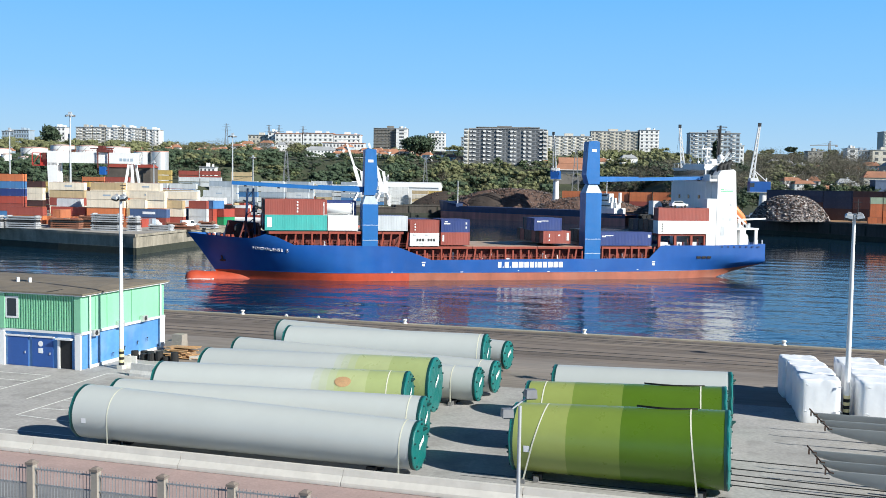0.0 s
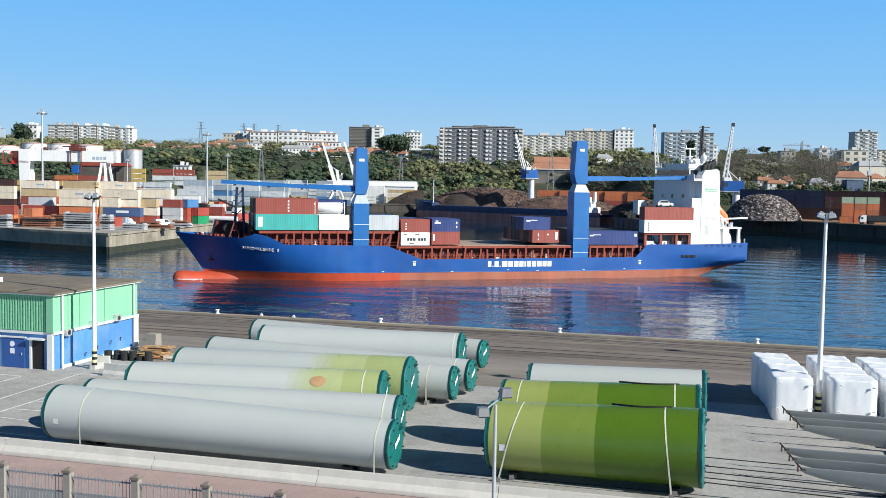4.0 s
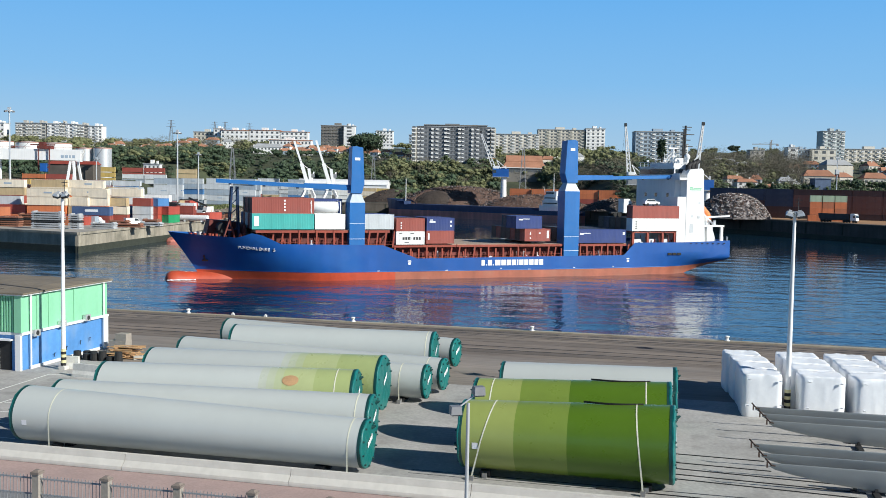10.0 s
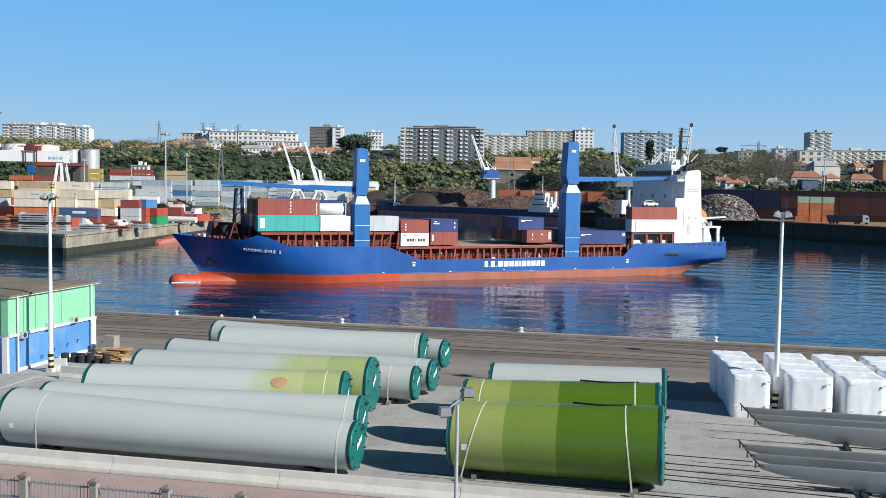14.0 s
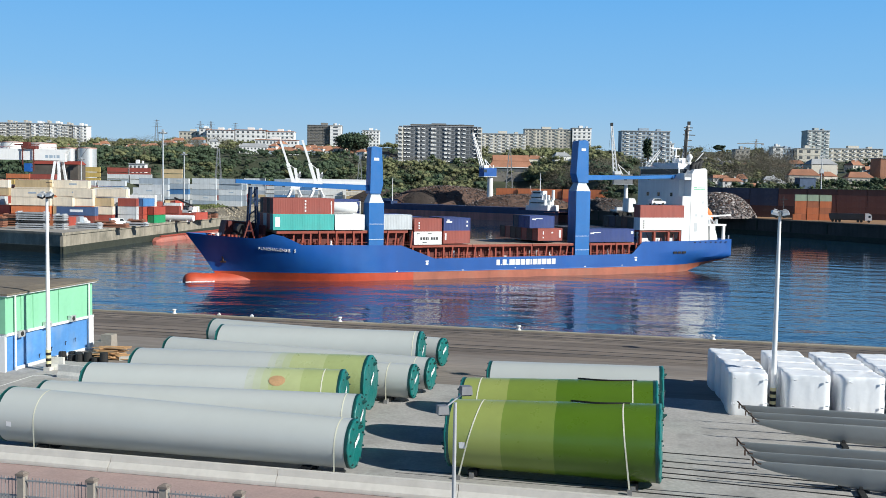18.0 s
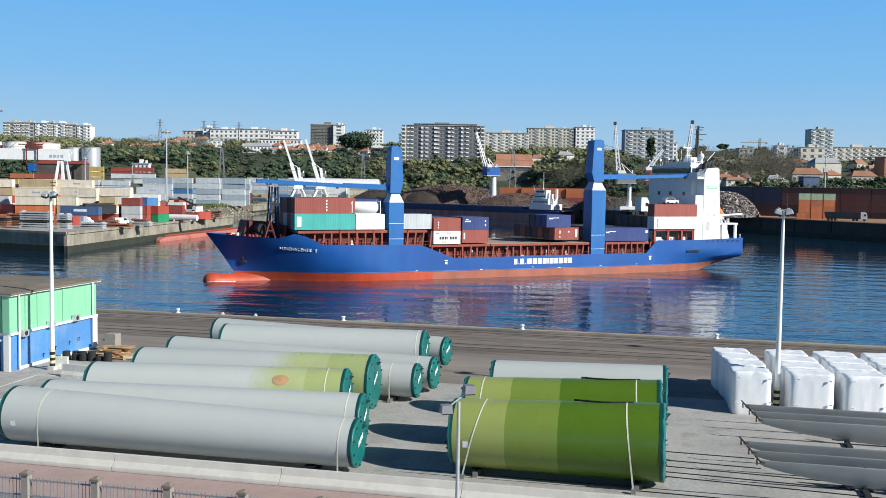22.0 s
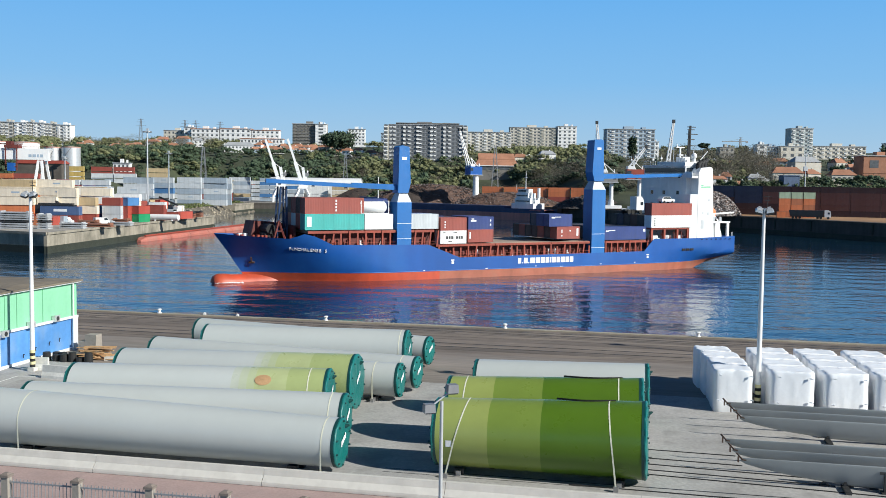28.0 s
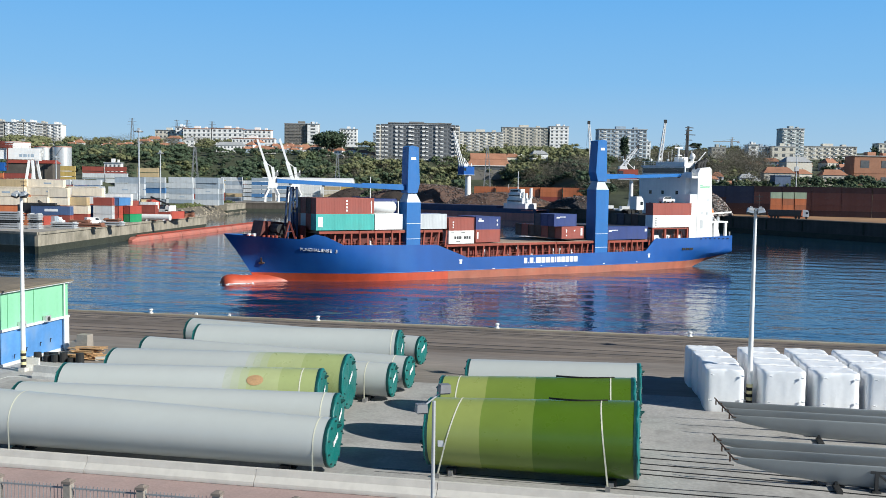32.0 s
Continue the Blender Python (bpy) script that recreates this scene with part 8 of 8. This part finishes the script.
house(70, 770, 14, 10, 8.0, "facade_white", -6)
house(82, 775, 11, 9, 7.5, "facade_cream", 10)
house(226, 600, 18, 12, 7.2, "facade_cream", -8)
house(247, 626, 17, 11, 11.5, "facade_cream", 6, "grey_roof")
house(240, 598, 9, 9, 7.0, "facade_cream", 12)
house(260, 600, 15, 11, 6.4, "facade_cream", -4)
house(285, 628, 13, 10, 8.0, "facade_white", 10)


# storage tanks
def storage_tank(x, y, r, z0, z1, dome, label, m="white"):
    root = thing("storage_tank", label, "storage tank", pose(x, y, z0), group="fuel tanks")
    h = z1 - z0
    part("shell", Geo().tube((0, 0, -15), (0, 0, h), r, r, 40), M[m], root, smooth=30)
    part("roof", Geo().rings([[(r * 1.01 * q * math.cos(2 * math.pi * k / 40), r * 1.01 * q * math.sin(2 * math.pi * k / 40), h + dome * (1 - q * q)) for k in range(40)] for q in (1.0, 0.6, 0.03)], True), M["tank_roof"], root, smooth=30)
    part("rim_rail", Geo().rings([[(r * 1.02 * math.cos(2 * math.pi * k / 40), r * 1.02 * math.sin(2 * math.pi * k / 40), h + z) for k in range(40)] for z in (0.0, 0.5)], True), M["rim_red"], root)
    part("stair", Geo().rings([[(r * 1.03 * math.cos(t), r * 1.03 * math.sin(t), h * (t + 2.6) / 1.4 + dz) for dz in (0, 0.5)] for t in (-2.6 + 1.4 * k / 10 for k in range(11))]), M["steel"], root)


M["rim_red"] = stuff("faded_red_rim", (0.50, 0.26, 0.20), 0.7)
M["tank_roof"] = stuff("pinkish_tank_roof", (0.62, 0.52, 0.48), 0.7, 0, 0.1, 0.05, 0.2)
apartments(-178, 612, 10, 16.5, 23.3, 5, "facade_white", "white office block behind the containers", 2, 4)
storage_tank(-200.6, 560, 4.6, 21, 30.6, 0.8, "small grey steel storage tank", "galv")
storage_tank(-190.4, 560, 5.0, 21, 30.8, 0.8, "small grey steel storage tank", "galv")
for x, y, r, zt in ((-329.3, 700, 9.1, 37.4), (-319.6, 725, 8.4, 40.3), (-298.3, 722, 9.3, 39.9), (-270.4, 700, 10.5, 38.7), (-319.9, 640, 3.2, 31.2), (-307.2, 640, 4.3, 29.5), (-350.0, 690, 8, 36)):
    storage_tank(x, y, r, 26, zt - 1.2, 1.2, "white domed fuel storage tank")
shed = solid("pipe_shed", Geo().span((-12, -5, -10), (12, 5, 4)), M["seam"], "long red-roofed shed below the tanks", "shed", pose(-195, 530, 17.4, 0, 0, -3))
part("roof", Geo().box((0, 0, 4.9), (25, 11, 1.8), taper=(0.98, 0.1)), M["deck_red"], shed, "dull red pitched roof")


# ---- trees ----
M["leaf_dark"] = stuff("dark_evergreen_leaves", (0.05, 0.078, 0.042), 0.9, 0, 0.4, 0.3, 0.4)
M["leaf_mid"] = stuff("mid_green_leaves", (0.078, 0.108, 0.05), 0.9, 0, 0.4, 0.3, 0.4)
M["leaf_olive"] = stuff("olive_spring_leaves", (0.145, 0.152, 0.07), 0.9, 0, 0.35, 0.3, 0.4)
M["leaf_bare"] = stuff("bare_twigs", (0.15, 0.135, 0.10), 0.95, 0, 0.3, 0.3, 0.4)
M["leaf_spring"] = stuff("fresh_spring_leaves", (0.155, 0.168, 0.075), 0.9, 0, 0.3, 0.3, 0.4)
M["bark"] = stuff("grey_bark", (0.10, 0.08, 0.06), 0.95, 0, 0.2, 0.2, 1.0)
tr = random.Random(5)


def leaf_cloud(g, cx, cy, cz, rx, rz, n, size, lobes=7, solid_core=True, twigs=False):
    """Small leaf clumps scattered over uneven lobes."""
    hubs = [(cx + tr.uniform(-0.55, 0.55) * rx, cy + tr.uniform(-0.55, 0.55) * rx, cz + tr.uniform(-0.45, 0.5) * rz, tr.uniform(0.35, 0.62)) for _ in range(lobes)]
    if solid_core:
        for hx, hy, hz, q in hubs:
            sx = tr.uniform(0, 50)
            g.rings([[(hx + rx * q * 0.52 * math.sin(p) * math.cos(t) * (0.85 + 0.3 * noise.noise(Vector((2.2 * math.cos(t) * math.sin(p), 2.2 * math.sin(t), sx + 2.2 * p)))), hy + rx * q * 0.52 * math.sin(p) * math.sin(t), hz + rz * q * 0.52 * math.cos(p)) for t in (2 * math.pi * k / 7 for k in range(7))] for p in (0.15, 0.7, 1.25, 1.8, 2.5)], True)
    for _ in range(n):
        hx, hy, hz, q = tr.choice(hubs)
        a, b = tr.uniform(0, 2 * math.pi), tr.uniform(-1, 1)
        c = math.sqrt(1 - b * b)
        k = tr.uniform(0.5, 1.08)
        px, py, pz = hx + rx * q * k * c * math.cos(a), hy + rx * q * k * c * math.sin(a), hz + rz * q * k * b
        s = size * tr.uniform(0.5, 1.3)
        u = Vector((tr.uniform(-1, 1), tr.uniform(-1, 1), tr.uniform(-1, 1))).normalized()
        w = u.cross(Vector((tr.uniform(-1, 1), tr.uniform(-1, 1), tr.uniform(-1, 1)))).normalized()
        p = Vector((px, py, pz))
        if twigs:
            g.quad(p - u * s * 2.2, p + u * s * 2.2 - w * s * 0.45, p + u * s * 2.2 + w * s * 0.45)
            continue
        g.quad(p - u * s * 1.25, p + u * s * 0.8 - w * s, p + u * s * 0.8 + w * s)


def woods(name, mat, label, spots):
    """Far woods: (y0, y1, b0, b1, count, low, high) bands between bearings."""
    g, trunks = Geo(), Geo()
    for y0, y1, b0, b1, n, lo, hi in spots:
        for k in range(n):
            y = tr.uniform(y0, y1)
            x = y * tr.uniform(b0, b1)
            h = tr.uniform(lo, hi)
            if 0.055 * y < x < 0.10 * y and 692 < y < 738 or -0.05 * y < x < 0.17 * y and y < 634:
                continue
            if y < 690 and -0.234 * y < x < -62 or y < 540 and x < -62 or y < 672 and -0.355 * y < x < -62 and (h > 5.0 or y < 618):
                continue
            if y < 694 and -0.14 * y < x < -0.045 * y:
                continue
            z = land_z(x, y)
            r = h * tr.uniform(0.55, 0.95)
            trunks.tube((x, y, z - 1), (x, y, z + h * 0.4), 0.2, 0.1, 5, False)
            if mat == "leaf_bare":
                leaf_cloud(g, x, y, z + h * 0.55, r * 1.1, h * 0.5, int(330 + 36 * h), 0.14 + 0.004 * h, 16, False, True)
                continue
            leaf_cloud(g, x, y, z + h * 0.52, r, h * 0.44, int(250 + 18 * h) if h > 6 else 155, 0.14 + 0.014 * h, 11 if h > 6 else 7)
    ob = tagged(new(name, g.flat_mesh(name, M[mat])), label, "woods", kind="stuff")
    part("trunks", trunks.flat_mesh("trunks", M["bark"]), None, ob)


woods("woods_dark", "leaf_dark", "dark evergreen trees on the bank", [(560, 690, -0.34, -0.12, 120, 7, 12), (600, 720, -0.12, 0.10, 70, 7, 13), (560, 640, 0.05, 0.18, 26, 6, 11), (640, 760, 0.30, 0.52, 40, 5, 10), (572, 590, 0.405, 0.54, 22, 6, 9.5), (680, 690, 0.056, 0.1, 12, 5, 7.5), (540, 600, -0.50, -0.33, 20, 5, 9), (505, 560, 0.24, 0.48, 90, 4, 8)])
woods("woods_green", "leaf_mid", "mid-green trees and scrub on the slope", [(540, 640, -0.33, -0.10, 110, 4, 8), (620, 760, -0.40, -0.20, 60, 5, 9), (640, 740, -0.03, 0.12, 40, 6, 10), (530, 600, 0.27, 0.50, 60, 4, 8)])
woods("woods_olive", "leaf_olive", "olive spring trees and shrubs", [(640, 820, -0.36, -0.22, 70, 6, 11), (700, 880, 0.06, 0.20, 50, 6, 11), (560, 660, 0.25, 0.36, 12, 6, 9), (700, 800, -0.15, 0.0, 20, 5, 9), (760, 900, -0.5, -0.35, 40, 5, 9)])
woods("woods_bare", "leaf_bare", "bare brown winter trees", [(560, 660, 0.10, 0.20, 26, 8, 13), (560, 640, 0.24, 0.37, 34, 8, 12), (620, 700, 0.255, 0.365, 66, 9, 19), (600, 680, -0.07, 0.05, 30, 6, 10), (650, 780, -0.42, -0.28, 40, 6, 10)])

woods("woods_band", "leaf_dark", "dense dark green belt of trees on the slope", [(690, 760, -0.34, -0.08, 120, 8, 12), (760, 840, -0.33, -0.05, 70, 5, 8), (560, 690, -0.52, -0.29, 70, 7, 11), (590, 650, -0.55, -0.44, 30, 9, 13), (640, 690, 0.05, 0.2, 40, 7, 11)])
woods("slope_scrub", "leaf_mid", "mixed scrub covering the slope below the flats", [(680, 800, -0.10, 0.21, 150, 5, 9), (640, 690, -0.09, 0.02, 30, 7, 11)])
woods("slope_bare", "leaf_bare", "bare grey-brown trees behind the scrap yard", [(640, 700, 0.02, 0.2, 60, 9, 13), (690, 790, -0.08, 0.21, 70, 5, 9), (560, 640, 0.2, 0.27, 20, 7, 11)])
woods("woods_far", "leaf_olive", "olive trees behind the scrap yard", [(600, 700, 0.26, 0.37, 14, 8, 12), (700, 800, 0.05, 0.20, 60, 8, 13), (690, 770, -0.06, 0.06, 46, 8, 12), (820, 900, -0.3, 0.25, 30, 4, 7), (810, 885, -0.52, -0.33, 60, 9, 13)])

woods("woods_spring", "leaf_spring", "fresh yellow-green trees below the flats", [(800, 840, 0.095, 0.17, 34, 10, 13), (880, 920, -0.02, 0.06, 14, 6, 9), (690, 760, 0.16, 0.2, 8, 7, 10), (560, 600, -0.28, -0.2, 10, 5, 8), (690, 740, -0.3, -0.2, 12, 7, 10)])
woods("scrub_green", "leaf_mid", "low green scrub on the slopes", [(500, 640, -0.42, -0.10, 150, 2.5, 5), (620, 780, -0.12, 0.22, 170, 3, 6), (500, 620, 0.22, 0.52, 150, 2.5, 5), (700, 860, -0.5, -0.1, 90, 3, 5), (500, 640, 0.36, 0.5, 50, 5, 8)])
woods("scrub_brown", "leaf_bare", "low brown leafless scrub", [(560, 760, -0.08, 0.24, 130, 3, 7), (540, 640, 0.2, 0.42, 60, 3, 6), (520, 700, -0.45, -0.25, 60, 3, 6)])
woods("scrub_dark", "leaf_dark", "dark bushes between the houses", [(680, 860, 0.2, 0.55, 120, 3, 6), (700, 880, -0.3, 0.0, 90, 3, 6), (580, 680, -0.06, 0.2, 60, 4, 8), (545, 640, 0.17, 0.215, 34, 3, 7), (618, 675, -0.35, -0.23, 60, 3, 5)])


woods("ridge_trees", "leaf_olive", "olive trees along the ridge", [(880, 990, -0.47, -0.16, 110, 5, 9), (900, 1000, -0.05, 0.1, 30, 5, 8), (860, 960, 0.2, 0.45, 60, 5, 9)])
woods("ridge_bare", "leaf_bare", "bare trees along the ridge", [(860, 960, -0.42, -0.2, 60, 6, 11), (820, 900, 0.23, 0.37, 30, 6, 10)])


def tree(x, y, h, r, mat, label, flat=False):
    z = land_z(x, y) - 0.3
    root = thing("tree", label, "tree", pose(x, y, z))
    trunk = Geo().tube((0, 0, -0.5), (0.2, 0, h * 0.55), 0.05 * h, 0.025 * h, 8)
    for k in range(6):
        t = 2 * math.pi * k / 6
        trunk.tube((0.15, 0, h * (0.35 + 0.04 * k)), (r * 0.6 * math.cos(t), r * 0.6 * math.sin(t), h * (0.62 + 0.03 * k)), 0.016 * h, 0.006 * h, 5)
    part("trunk", trunk, M["bark"], root)
    g = Geo()
    leaf_cloud(g, 0, 0, h * (0.88 if flat else 0.66), r, h * (0.12 if flat else 0.42), 1500 if r < 12 else 4200, 0.04 * h, 14 if r < 12 else 24)
    part("crown", g.flat_mesh("crown", M[mat]), None, root)


tree(-64, 830, 20, 16, "leaf_dark", "large dark umbrella-crowned tree on the hill")
tree(-398.2, 880, 24, 9.5, "leaf_dark", "dark tree on the ridge")
tree(222, 760, 16.5, 5.0, "leaf_dark", "dark flat-topped stone pine", True)
tree(372, 780, 17, 5, "leaf_dark", "dark cypress-like tree by the houses")
tree(171.8, 780, 20, 3.8, "leaf_dark", "dark tree before the flats")


# pylons and tower cranes on the ridge
def pylon(x, y, z, h, label, arms=True):
    g = Geo()
    for sx in (-1, 1):
        for sy in (-1, 1):
            g.beam((sx * h * 0.09, sy * h * 0.09, -6), (sx * h * 0.015, sy * h * 0.015, h), 0.35, 0.35)
    for k in range(8):
        f0, f1 = k / 8, (k + 1) / 8
        w0, w1 = h * (0.09 - 0.075 * f0), h * (0.09 - 0.075 * f1)
        s = 1 if k % 2 else -1
        g.beam((-s * w0, -w0, h * f0), (s * w1, -w1, h * f1), 0.22, 0.22)
    if arms:
        for f, w in ((0.72, 0.22), (0.86, 0.17), (0.97, 0.12)):
            g.beam((-h * w, 0, h * f), (h * w, 0, h * f), 0.3, 0.3)
    solid("pylon", g, M["steel"], label, "pylon", pose(x, y, z), group="power pylons")


for x, h in ((-262, 26), (-250, 26), (-222, 25), (-312, 27)):
    pylon(x, 1150, 55, h, "steel lattice power pylon on the ridge")
pylon(395, 1200, 56, 18, "distant steel lattice pylon")
pylon(-127, 605, 0.6, 33, "grey lattice mast among containers", False)
pylon(-48, 698, 5.0, 27.5, "grey lattice mast beside the white warehouse", False)
pylon(52, 640, 12, 27, "grey lattice mast behind the scrap yard", False)


def motions():
    """The ship with its cargo, the lorry that turns on the far quay, and the reach stacker."""
    walk(ship, SHIP_ROWS)
    for ob, m in CARGO:
        walk(ob, [(t, r @ m) for t, r in SHIP_ROWS])
    way = [(0.0, 198, 384, 158), (2.0, 180, 392, 160), (3.5, 159.5, 400, 168), (5.5, 156.5, 398, 205), (7.0, 158, 397, 245), (9.0, 161.5, 398.5, 290), (11.0, 166.9, 396, 328)]
    way += [(t, 162.2 + 0.927 * s, 397.9 - 0.375 * s, 338) for t, s in ((13.0, 9.1), (14.5, 11.5), (17.0, 12.7), (19.0, 12.6), (21.0, 10.6), (23.0, 8.9), (25.0, 7.5), (28.0, 3.7), (32.0, -1.2))]
    walk(lorry, [(t, pose(x, y, 1.96, 0, 0, turn)) for t, x, y, turn in way])
    walk(slewing_house, [(t, pose(0, 0, 0, 0, 0, a)) for t, a in ((0.0, 78), (1.0, 72), (2.0, 62), (3.0, 50), (4.5, 36), (6.0, 25), (8.0, 10), (10.0, 0), (12.0, 0), (14.0, 18), (15.5, 28), (17.0, 35), (23.0, 35), (25.0, 36), (28.0, 40), (32.0, 46))])
    walk(stacker, [(t, pose(x, y, YARD, 0, 0, turn)) for t, x, y, turn in ((0, -97, 338, 80), (14, -97, 338, 80), (17, -99, 330, 60), (19, -106, 316, 20), (22, -107.5, 312, -30), (25, -105.5, 311, -80), (28, -108, 311, -98), (32, -110.5, 311, -98))])


motions()
